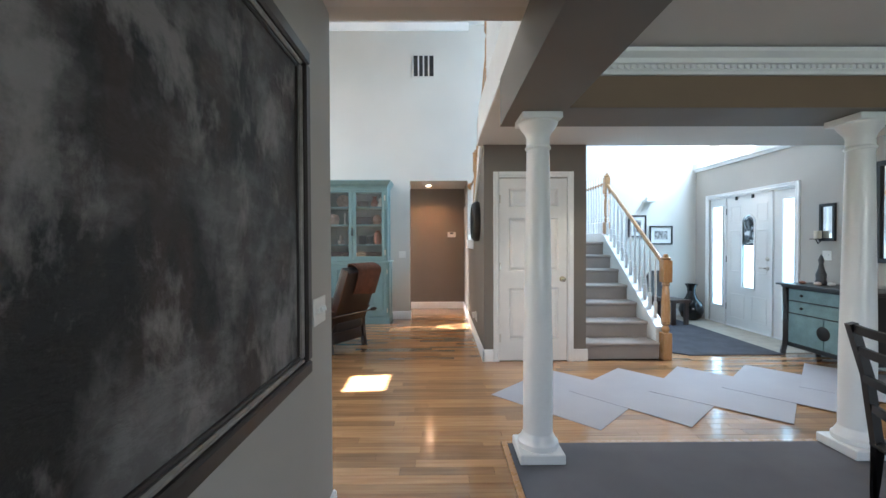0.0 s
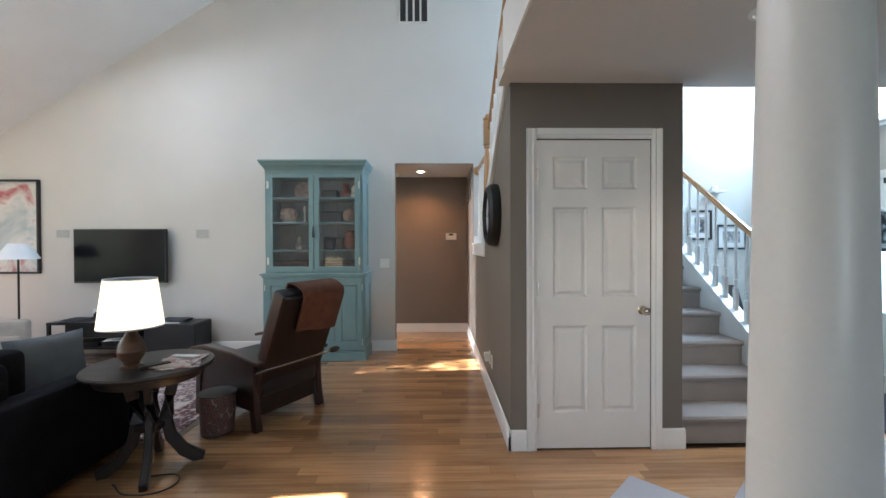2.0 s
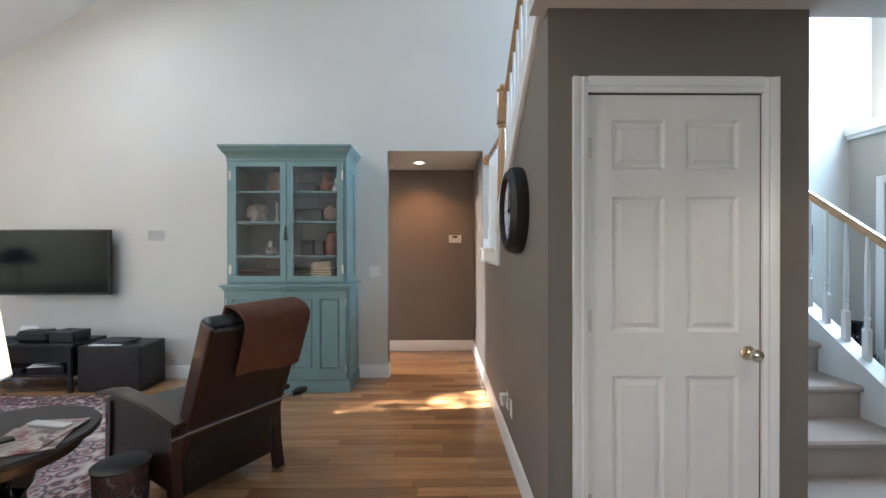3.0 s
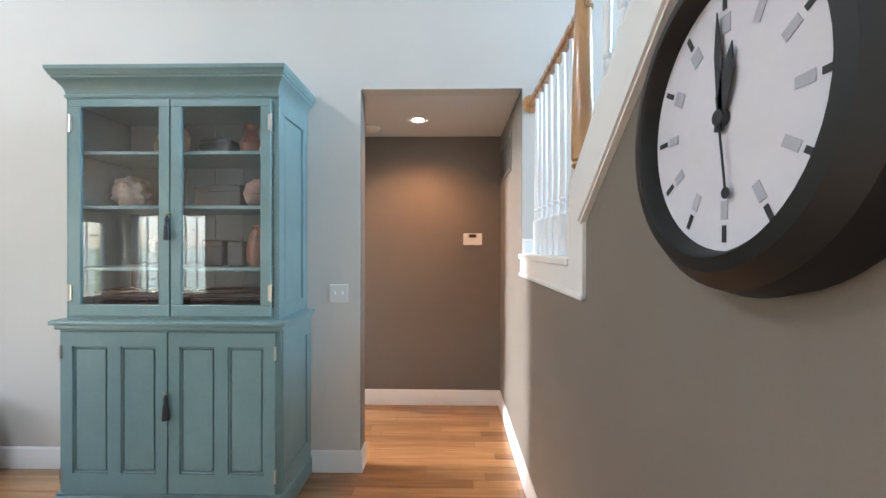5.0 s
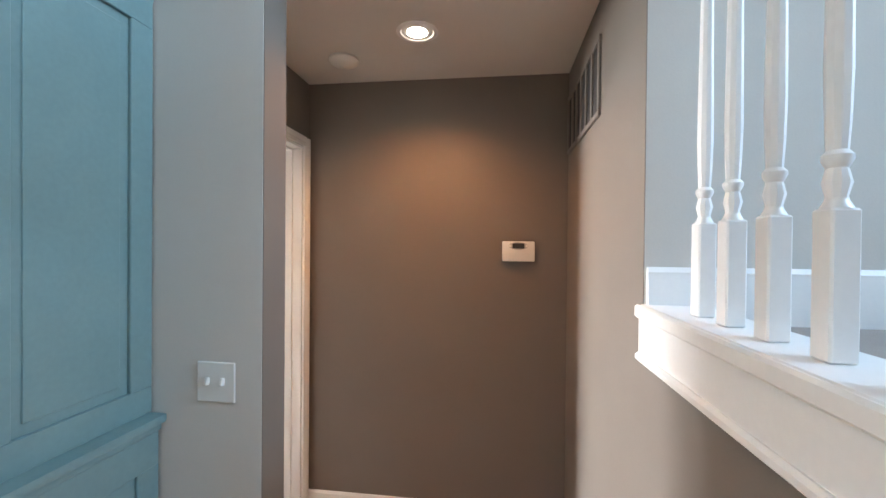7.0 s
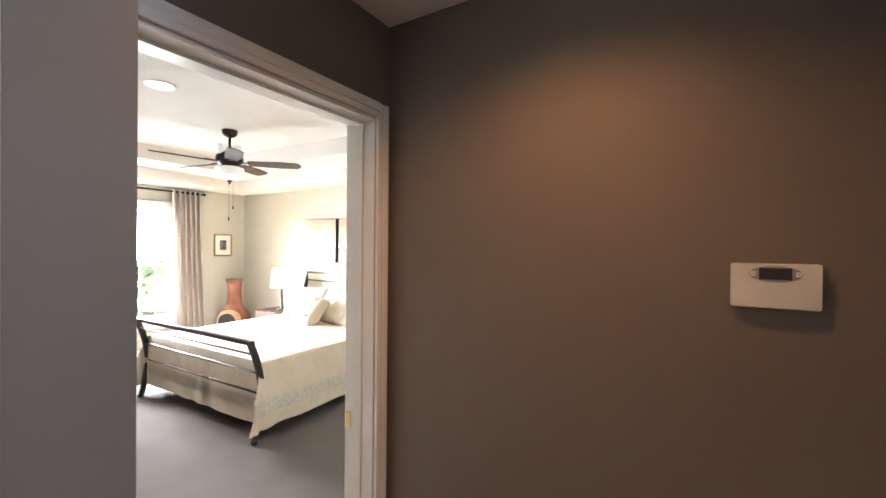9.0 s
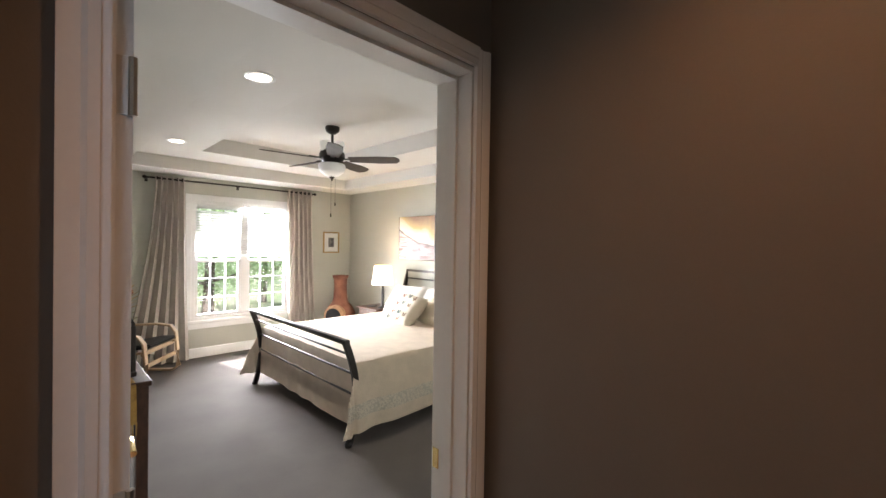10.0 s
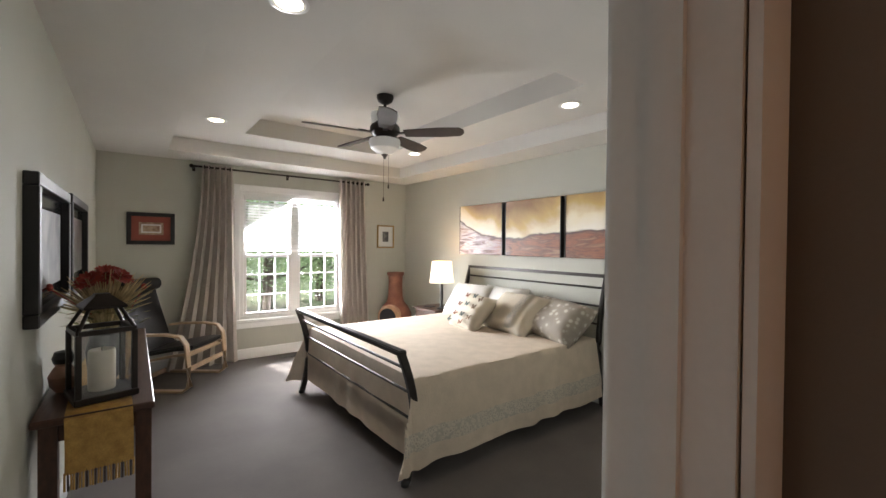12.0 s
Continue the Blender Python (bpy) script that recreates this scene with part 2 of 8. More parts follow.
def arc(p, q, bow, n=8):
    """Points from p to q that bow sideways by the vector bow in the middle."""
    p, q, bow = Vector(p), Vector(q), Vector(bow)
    return [p.lerp(q, i / n) + bow * math.sin(math.pi * i / n) for i in range(n + 1)]


def part(name, bm, material, parent=None, label="", smooth=30):
    me = bpy.data.meshes.new(name)
    bm.to_mesh(me)
    bm.free()
    me.materials.append(M[material] if isinstance(material, str) else material)
    if smooth:
        me.shade_smooth()
        me.set_sharp_from_angle(angle=radians(smooth))
    ob = new(name, me)
    ob.parent = parent
    if label:
        tagged(ob, label)
    return ob


def thing(name, label, category, x=0, y=0, z=0, turn=0, group="", kind=""):
    ob = new(name)
    ob.empty_display_size = 0.1
    ob.matrix_world = pose(x, y, z, 0, 0, turn)
    return tagged(ob, label, category, group, kind)


def structure(name, bm, material, label, category, parent=None, smooth=30):
    return tagged(part(name, bm, material, parent, smooth=smooth), label, category, kind="structure")


def boxes(name, lot, material, parent=None, label="", bevel=0.0):
    bm = bmesh.new()
    for b in lot:
        box(bm, *b, bevel=bevel)
    return part(name, bm, material, parent, label)


def wall(name, axis, p0, p1, a0, a1, z0, z1, material, label, holes=()):
    """A wall between p0 and p1 across its axis, from a0 to a1 along it, with openings (a, b, low, high) cut through."""
    us = sorted({a0, a1, *[h[0] for h in holes], *[h[1] for h in holes]})
    zs = sorted({z0, z1, *[h[2] for h in holes], *[h[3] for h in holes]})
    us = [u for u in us if a0 <= u <= a1]
    zs = [z for z in zs if z0 <= z <= z1]

    def solid(i, k):
        if not (0 <= i < len(us) - 1 and 0 <= k < len(zs) - 1):
            return False
        u, z = (us[i] + us[i + 1]) / 2, (zs[k] + zs[k + 1]) / 2
        return not any(h[0] < u < h[1] and h[2] < z < h[3] for h in holes)

    bm = bmesh.new()

    def at(p, u, z):
        return bm.verts.new((p, u, z) if axis == "x" else (u, p, z))

    for i in range(len(us) - 1):
        for k in range(len(zs) - 1):
            if not solid(i, k):
                continue
            u, v, z, w = us[i], us[i + 1], zs[k], zs[k + 1]
            for p in (p0, p1):
                bm.faces.new([at(p, u, z), at(p, v, z), at(p, v, w), at(p, u, w)])
            for di, dk, a, b in ((-1, 0, (u, z), (u, w)), (1, 0, (v, z), (v, w)), (0, -1, (u, z), (v, z)), (0, 1, (u, w), (v, w))):
                if not solid(i + di, k + dk):
                    bm.faces.new([at(p0, *a), at(p1, *a), at(p1, *b), at(p0, *b)])
    bmesh.ops.remove_doubles(bm, verts=bm.verts, dist=1e-5)
    bmesh.ops.recalc_face_normals(bm, faces=bm.faces)
    return structure(name, bm, material, label, "wall")


BASE_PROFILE = ((0.0, 0.0), (0.016, 0.0), (0.016, 0.10), (0.012, 0.112), (0.012, 0.122), (0.005, 0.134), (0.0, 0.134))


def baseboard(axis, p, side, a0, a1, z=0.0, name="baseboard"):
    """A moulded white skirting on the wall face at p; side is the way it stands out."""
    bm = bmesh.new()
    if axis == "x":
        prism(bm, [(p + side * u, z + v) for u, v in BASE_PROFILE], "y", a0, a1)
    else:
        vs = prism(bm, [(p + side * u, z + v) for u, v in BASE_PROFILE], "x", a0, a1)
    return structure(name, bm, "trim", "white moulded baseboard along the wall foot", "baseboard")


def casing(name, axis, p, side, a0, a1, top, width=0.065, z0=0.0, bottom=False):
    """Moulded casing round an opening a0..a1 up to top, on the wall face p."""
    prof = ((0, 0.0), (0.012, 0.0), (0.018, 0.3), (0.014, 0.45), (0.022, 0.8), (0.022, 1.0), (0, 1.0))
    holder = new(name)
    tagged(holder, "white moulded casing round the opening", "casing", kind="structure")

    def run(lo, hi, fixed, grow, upright):
        bm = bmesh.new()
        pts = [(p + side * d, fixed + grow * w * width) for d, w in prof]
        if upright:
            if axis == "x":
                prism(bm, pts, "z", lo, hi)
            else:
                prism(bm, [(b, a) for a, b in pts], "z", lo, hi)
        else:
            prism(bm, pts if axis == "x" else pts, "y" if axis == "x" else "x", lo, hi)
        return bm
    part("casing_side", run(z0, top + width, a0, -1, True), "trim", holder)
    part("casing_side", run(z0, top + width, a1, 1, True), "trim", holder)
    bm = bmesh.new()
    pts = [(p + side * d * 1.04, top + w * width) for d, w in prof]
    prism(bm, pts, "y" if axis == "x" else "x", a0 + 0.0005, a1 - 0.0005)
    part("casing_head", bm, "trim", holder)
    return holder


# ---- large structure ----
CEIL = 2.41
UP = 2.70
TOP = 5.08
XW = 0.48          # closet, stair and hall side wall
YF = 7.17          # far wall of the living room

boxes_floor = bmesh.new()
box(boxes_floor, -6.45, -3.1, -0.25, 4.7, 8.42, -0.022)
structure("floor_base", boxes_floor, "subfloor", "wooden subfloor under the oak strips", "floor")
bm = bmesh.new()
box(bm, -6.42, 7.41, -0.2, -1.0, 11.3, 0.008)
structure("floor_bedroom", bm, "carpet_grey", "grey-brown cut-pile carpet of the bedroom", "floor")
bm = bmesh.new()
prism(bm, [(0.43, -3.0), (4.55, -3.0), (4.55, 2.72), (0.43, 2.72)], "z", -0.02, 0.012)
structure("floor_dining", bm, "carpet_dining", "grey carpet of the dining room", "floor")
bm = bmesh.new()
box(bm, 0.39, -3.0, -0.02, 0.43, 2.76, 0.009, 0.003)
box(bm, 0.43, 2.72, -0.02, 4.55, 2.76, 0.009, 0.003)
structure("floor_threshold", bm, "oak", "oak edging strip between carpet and oak floor", "threshold")

# living room shell
wall("wall_far", "y", YF, 7.29, -6.45, XW, 0, TOP + 0.3, "wall_pale", "pale grey painted wall of the double-height living room", [(-0.53, XW, -1, 2.40)])
# thin sheet, darker than the pale wall edge it covers
bm = bmesh.new()
box(bm, -0.530, 7.1725, 0.0, -0.527, 7.2895, 2.40)
structure("wall_hall_jamb", bm, "wall_taupe", "thin taupe sheet on the edge of the hall opening", "wall")
wall("wall_stair_back", "y", 7.30, 7.42, 0.61, 4.80, 0, TOP + 0.3, "wall_pale", "pale wall behind the stairs, bright with daylight")
wall("wall_left", "x", -6.45, -6.33, 1.10, YF, 0, 2.6, "wall_pale", "pale wall with an added wide window and a narrow one", [(3.3, 5.9, 0.75, 2.1), (1.45, 2.5, 0.5, 1.9)])
wall("wall_living_back", "y", 1.10, 1.22, -6.33, -0.65, 0, TOP, "wall_pale", "pale wall with two tall windows", [(-6.0, -5.34, 0.5, 2.05), (-5.26, -4.6, 0.5, 2.05)])
wall("wall_painting", "x", -0.65, -0.53, -3.0, 2.02, 0, CEIL, "wall_greige", "greige wall that carries the large painting")
wall("wall_above_passage", "y", 1.96, 2.08, -0.65, 0.41, CEIL, TOP, "wall_pale", "pale wall above the passage")
wall("wall_rear", "y", -3.12, -3.0, -0.65, 4.67, 0, CEIL, "wall_greige", "greige wall behind with a wide window", [(1.1, 3.3, 0.75, 2.15)])
wall("wall_entry", "x", 4.55, 4.67, -3.0, 7.30, 0, 2.57, "wall_greige", "pale greige entry wall with the front door", [(5.255, 6.94, -1, 2.04)])
wall("wall_entry_upper", "x", 4.80, 4.92, 1.96, 7.42, 2.4, TOP + 0.3, "wall_greige", "greige wall set back above the ledge", [(5.2, 6.7, 3.2, 4.5)])
wall("wall_dining_upper", "y", 1.96, 2.08, 0.41, 4.80, UP, TOP, "wall_pale", "pale wall of the upper landing")
bm = bmesh.new()
box(bm, 4.49, 4.66, 2.585, 4.80, 7.30, 2.70, 0.008)
box(bm, 4.515, 4.66, 2.55, 4.55, 7.30, 2.585, 0.005)
structure("ledge", bm, "trim", "white plant ledge above the front door", "ledge")

# ceilings
bm = bmesh.new()
box(bm, -0.65, -3.0, CEIL, 0.41, 1.96, CEIL + 0.2)
structure("ceiling_passage", bm, "ceiling", "white painted ceiling of the passage", "ceiling")
bm = bmesh.new()
box(bm, 0.41, -3.0, CEIL + 0.01, 4.55, 2.5, UP)
structure("ceiling_dining", bm, "ceiling", "white ceiling of the dining room", "ceiling")
bm = bmesh.new()
box(bm, 0.41, 2.5, CEIL, 4.80, 4.66, UP - 0.002)
structure("ceiling_foyer", bm, "ceiling", "white ceiling of the foyer under the upper landing", "ceiling")
bm = bmesh.new()
box(bm, -0.93, 7.29, 2.405, XW, 8.40, 2.55)
structure("ceiling_hall", bm, "ceiling", "white ceiling of the short hall", "ceiling")
# vaulted slope with two roof windows; flat top with an added foyer opening
SL = 0.633
SLX, SLZ = -2.62, 4.56


def slope_z(x):
    return SLZ + SL * (x - SLX)


SKYLIGHTS = ((-4.02, -3.62, 2.88, 3.38), (-4.0, -2.98, 5.42, 5.89))
bm = bmesh.new()
xs = sorted({-6.45, SLX, *[v for s in SKYLIGHTS for v in s[:2]]})
ys = sorted({1.10, 7.25, *[v for s in SKYLIGHTS for v in s[2:]]})
for i in range(len(xs) - 1):
    for j in range(len(ys) - 1):
        cx, cy = (xs[i] + xs[i + 1]) / 2, (ys[j] + ys[j + 1]) / 2
        if any(s[0] < cx < s[1] and s[2] < cy < s[3] for s in SKYLIGHTS):
            continue
        prism(bm, [(xs[i], slope_z(xs[i])), (xs[i + 1], slope_z(xs[i + 1])), (xs[i + 1], slope_z(xs[i + 1]) + 0.2), (xs[i], slope_z(xs[i]) + 0.2)], "y", ys[j], ys[j + 1])
structure("ceiling_slope", bm, "ceiling", "white sloping ceiling with roof windows", "ceiling")
bm = bmesh.new()
box(bm, SLX, 1.10, 4.565, -2.38, YF, 4.75)
box(bm, -2.52, 1.10, 4.75, -2.38, YF, TOP)
structure("ceiling_box_beam", bm, "ceiling", "white boxed beam where the slope meets the flat ceiling", "ceiling")
bm = bmesh.new()
for b in ((-2.6, 1.1, 2.4, 7.42), (4.0, 1.1, 4.92, 7.42), (2.4, 1.1, 4.0, 5.4), (2.4, 6.6, 4.0, 7.42)):
    box(bm, b[0], b[1], TOP, b[2], b[3], TOP + 0.2)
structure("ceiling_top", bm, "ceiling", "high white flat ceiling with an unseen opening added over the foyer", "ceiling")
bm = bmesh.new()
prism(bm, [(YF, TOP - 0.10), (YF - 0.02, TOP - 0.10), (YF - 0.03, TOP - 0.07), (YF - 0.075, TOP - 0.02), (YF - 0.085, TOP), (YF, TOP)], "x", -2.38, 0.5)
structure("crown_moulding", bm, "trim", "white crown moulding under the high ceiling", "moulding")

# dining beams on the columns
bm = bmesh.new()
box(bm, 0.394, -3.0, 2.10, 0.737, 2.80, CEIL + 0.004)
box(bm, 0.737, 2.43, 2.10, 4.55, 2.80, CEIL + 0.004)
structure("ceiling_beams", bm, M["wall_taupe"], "taupe painted beams carried by white columns", "beam")
# thin sheet, browner than the taupe beam it covers
bm = bmesh.new()
box(bm, 0.741, 2.426, 2.104, 4.548, 2.4298, 2.284)
structure("beam_face", bm, mat("umber_sheet", (0.185, 0.12, 0.075), 0.65, vary=0.04, scale=1.5, bump=0.0004, bump_scale=220), "thin umber sheet over the dining face of the beam", "beam")
CROWN = ((0, 0), (0.022, 0.0), (0.022, 0.018), (0.03, 0.02), (0.034, 0.05), (0.05, 0.055), (0.055, 0.08), (0.085, 0.105), (0.09, 0.125), (0, 0.125))
bm = bmesh.new()
prism(bm, [(2.43 - u, 2.285 + v) for u, v in CROWN], "x", 0.737, 4.55)
prism(bm, [(0.737 + u, 2.285 + v) for u, v in CROWN], "y", -3.0, 2.43)
structure("crown_dining", bm, "trim", "white crown moulding with dentils", "moulding")
dentils = bmesh.new()
for i in range(95):
    x = 0.85 + i * 0.038
    box(dentils, x, 2.43 - 0.044, 2.313, x + 0.02, 2.43 - 0.03, 2.333)
structure("crown_dentils", dentils, "trim", "row of small white dentils on the crown", "moulding", smooth=0)

# closet, stair side wall and hall
wall("wall_closet_front", "y", 4.60, 4.72, XW, 1.62, 0, CEIL, "wall_taupe", "taupe closet wall with a white door", [(0.65, 1.41, -1, 2.045)])
wall("wall_closet_right", "x", 1.56, 1.62, 4.72, 6.2, 0, CEIL, "wall_pale", "pale wall beside the stairs")
bm = bmesh.new()
prism(bm, [(4.72, 0), (YF + 0.12, 0), (YF + 0.12, 1.24), (5.97, 1.24), (5.97, 1.49), (4.72, 2.44)], "x", XW, 0.60)
structure("wall_stair_side", bm, "wall_taupe", "taupe wall under the upper flight", "wall")
wall("wall_hall_right", "x", XW, 0.60, 7.29, 8.40, 0, 2.55, "wall_taupe", "taupe wall of the short hall")
wall("wall_hall_end", "y", 8.28, 8.40, -1.05, XW, 0, 2.55, "wall_taupe", "taupe end wall of the short hall")
wall("wall_bedroom_door", "x", -1.06, -0.93, 7.29, 11.14, 0, 2.55, "wall_taupe", "taupe wall with the bedroom doorway", [(7.41, 8.218, -1, 2.045)])

# bedroom shell
wall("wall_bedroom_near", "y", 7.295, 7.41, -6.42, -1.06, 0, 2.6, "wall_sage", "sage grey bedroom wall")
wall("wall_bedroom_window", "x", -6.42, -6.28, 7.41, 11.14, 0, 2.6, "wall_sage", "sage grey bedroom wall with the window", [(8.76, 10.08, 0.495, 2.085)])
wall("wall_bedroom_head", "y", 11.14, 11.26, -6.42, -0.93, 0, 2.6, "wall_sage", "sage grey bedroom wall behind the bed")
wall("wall_bedroom_inner", "x", -1.075, -1.06, 7.41, 11.14, 0, 2.6, "wall_sage", "sage grey paint on the bedroom side of the door wall", [(7.41, 8.218, -1, 2.045)])
TZ0, TZ1, TZ2 = 2.385, 2.53, 2.70


def tray(z0, z1, hole):
    bm = bmesh.new()
    x0, x1, y0, y1 = -6.42, -1.06, 7.41, 11.14
    hx0, hx1, hy0, hy1 = hole
    for b in ((x0, y0, x1, hy0), (x0, hy1, x1, y1), (x0, hy0, hx0, hy1), (hx1, hy0, x1, hy1)):
        box(bm, b[0], b[1], z0, b[2], b[3], z1)
    return bm


structure("ceiling_bedroom_low", tray(TZ0, TZ1, (-5.78, -1.75, 8.0, 10.73)), "ceiling", "white lower ring of the bedroom tray ceiling", "ceiling")
structure("ceiling_bedroom_mid", tray(TZ1, TZ2, (-5.20, -2.40, 8.60, 10.14)), "ceiling", "white middle ring of the bedroom tray ceiling", "ceiling")
bm = bmesh.new()
box(bm, -6.42, 7.41, TZ2, -1.06, 11.14, TZ2 + 0.15)
structure("ceiling_bedroom_top", bm, "ceiling", "white top of the bedroom tray ceiling", "ceiling")

# skirtings
baseboard("y", YF, -1, -6.33, -2.09)
baseboard("y", YF, -1, -0.84, -0.53)
baseboard("x", -0.53, 1, YF - 0.016, 7.29)
baseboard("x", -0.53, 1, -3.0, 2.036)
baseboard("y", 2.02, 1, -0.65, -0.514)
baseboard("x", XW, -1, 4.584, 8.264)
baseboard("y", 4.60, -1, XW - 0.016, 0.583)
baseboard("y", 4.60, -1, 1.477, 1.636)
baseboard("y", 8.28, -1, -0.93, XW)
baseboard("y", 7.29, 1, -0.93, -0.53)
baseboard("y", 7.30, -1, 2.6, 4.55)
baseboard("x", 4.55, -1, 2.8, 5.19)
baseboard("y", 7.41, 1, -6.28, -1.8)
baseboard("x", -6.28, 1, 7.43, 11.12)
baseboard("y", 11.14, -1, -6.28, -1.08)
baseboard("y", 7.30, -1, 1.62, 2.47, z=1.33)

casing("closet_casing", "y", 4.60, -1, 0.65, 1.41, 2.045)
casing("bedroom_casing", "x", -0.93, 1, 7.41, 8.209, 2.045, 0.046)
casing("bedroom_casing_inner", "x", -1.075, -1, 7.445, 8.220, 2.045)
casing("entry_casing", "x", 4.55, -1, 5.255, 6.94, 2.04, 0.06)
boxes("door_jamb", [(-1.072, 8.204, 0, -0.933, 8.218, 2.047), (-1.072, 7.409, 0, -0.933, 7.424, 2.047), (-1.072, 7.424, 2.03, -0.933, 8.204, 2.047), (-1.02, 8.195, 0, -0.985, 8.204, 2.03), (-1.02, 7.424, 0, -0.985, 7.434, 2.03), (-1.02, 7.434, 2.02, -0.985, 8.195, 2.03)], "trim")
tagged(bpy.data.objects["door_jamb"], "white painted door jamb of the bedroom doorway", "jamb", kind="structure")

# outside: ground that reaches the horizon
bm = bmesh.new()
box(bm, -900, -900, -0.9, 900, 900, -0.5)
structure("ground", bm, "grass", "lawn round the house", "ground")


# ---- more materials ----
def ramp_mat(name, stops, scale, rough=0.5, detail=6, distort=0.6, stretch=(1, 1, 1), shift=(0, 0, 0), bump=0.0, grad=None, kind="noise"):
    """Colours picked from a ramp by a noise; grad=(axis, low, high, weight) lets a slow gradient of height or length join in."""
    m = bpy.data.materials.new(name)
    m.use_nodes = True
    nodes, links = m.node_tree.nodes, m.node_tree.links
    b = nodes["Principled BSDF"]
    b.inputs["Roughness"].default_value = rough
    geo = nodes.new("ShaderNodeNewGeometry")
    mp = nodes.new("ShaderNodeMapping")
    mp.inputs["Scale"].default_value, mp.inputs["Location"].default_value = stretch, shift
    links.new(geo.outputs["Position"], mp.inputs["Vector"])
    if kind == "voronoi":
        n = nodes.new("ShaderNodeTexVoronoi")
        n.inputs["Scale"].default_value = scale
        links.new(mp.outputs["Vector"], n.inputs["Vector"])
        fac = n.outputs["Distance"]
    else:
        n = nodes.new("ShaderNodeTexNoise")
        n.inputs["Scale"].default_value, n.inputs["Detail"].default_value, n.inputs["Distortion"].default_value = scale, detail, distort
        links.new(mp.outputs["Vector"], n.inputs["Vector"])
        fac = n.outputs["Fac"]
    src = fac
    if grad:
        sep = nodes.new("ShaderNodeSeparateXYZ")
        links.new(geo.outputs["Position"], sep.inputs["Vector"])
        mr = nodes.new("ShaderNodeMapRange")
        mr.inputs["From Min"].default_value, mr.inputs["From Max"].default_value = grad[1], grad[2]
        links.new(sep.outputs["XYZ".index(grad[0])], mr.inputs["Value"])
        mx = nodes.new("ShaderNodeMix")
        mx.inputs["Factor"].default_value = grad[3]
        links.new(fac, mx.inputs["A"])
        links.new(mr.outputs["Result"], mx.inputs["B"])
        src = mx.outputs["Result"]
    cr = nodes.new("ShaderNodeValToRGB")
    while len(cr.color_ramp.elements) < len(stops):
        cr.color_ramp.elements.new(0.5)
    for e, (p, c) in zip(cr.color_ramp.elements, stops):
        e.position, e.color = p, (*c, 1)
    links.new(src, cr.inputs["Fac"])
    links.new(cr.outputs["Color"], b.inputs["Base Color"])
    if bump:
        bp = nodes.new("ShaderNodeBump")
        bp.inputs["Distance"].default_value = bump
        links.new(fac, bp.inputs["Height"])
        links.new(bp.outputs["Normal"], b.inputs["Normal"])
    return m


def cloud_mat(name):
    """Layered brushwork: slow dark shapes, umber patches, dragged pale scumble."""
    m = bpy.data.materials.new(name)
    m.use_nodes = True
    nodes, links = m.node_tree.nodes, m.node_tree.links
    b = nodes["Principled BSDF"]
    b.inputs["Roughness"].default_value = 0.55
    geo = nodes.new("ShaderNodeNewGeometry")

    def layer(scale, detail, rough, stretch, shift, low, high):
        mp = nodes.new("ShaderNodeMapping")
        mp.inputs["Scale"].default_value, mp.inputs["Location"].default_value = stretch, shift
        links.new(geo.outputs["Position"], mp.inputs["Vector"])
        n = nodes.new("ShaderNodeTexNoise")
        n.inputs["Scale"].default_value, n.inputs["Detail"].default_value, n.inputs["Roughness"].default_value = scale, detail, rough
        n.inputs["Distortion"].default_value = 0.2
        links.new(mp.outputs["Vector"], n.inputs["Vector"])
        r = nodes.new("ShaderNodeMapRange")
        r.inputs["From Min"].default_value, r.inputs["From Max"].default_value = low, high
        links.new(n.outputs["Fac"], r.inputs["Value"])
        return r.outputs["Result"]

    def blend(fac, a, colour):
        mx = nodes.new("ShaderNodeMix")
        mx.data_type = "RGBA"
        links.new(fac, mx.inputs["Factor"])
        if isinstance(a, tuple):
            mx.inputs["A"].default_value = (*a, 1)
        else:
            links.new(a, mx.inputs["A"])
        mx.inputs["B"].default_value = (*colour, 1)
        return mx.outputs["Result"]

    def times(a, k):
        n = nodes.new("ShaderNodeMath")
        n.operation = "MULTIPLY"
        links.new(a, n.inputs[0])
        if isinstance(k, float):
            n.inputs[1].default_value = k
        else:
            links.new(k, n.inputs[1])
        return n.outputs["Value"]

    slow = layer(2.3, 9, 0.62, (1, 1.3, 1.0), (0, 2.2, 0.4), 0.45, 0.60)
    scum = layer(9.0, 10, 0.68, (1, 1.0, 2.4), (0, 0.7, 3.3), 0.44, 0.62)
    umber = layer(3.1, 6, 0.55, (1, 2.2, 0.9), (0, 5.2, 1.1), 0.47, 0.58)
    pale = layer(3.4, 12, 0.66, (1, 1.5, 1.0), (0, 8.7, 2.0), 0.53, 0.63)
    c = blend(slow, (0.009, 0.008, 0.0078), (0.108, 0.096, 0.092))
    c = blend(times(umber, 0.55), c, (0.060, 0.034, 0.026))
    c = blend(times(times(scum, slow), 0.7), c, (0.19, 0.18, 0.175))
    c = blend(times(pale, 0.7), c, (0.27, 0.24, 0.225))
    links.new(c, b.inputs["Base Color"])
    bp = nodes.new("ShaderNodeBump")
    bp.inputs["Distance"].default_value = 0.0012
    links.new(scum, bp.inputs["Height"])
    links.new(bp.outputs["Normal"], b.inputs["Normal"])
    return m


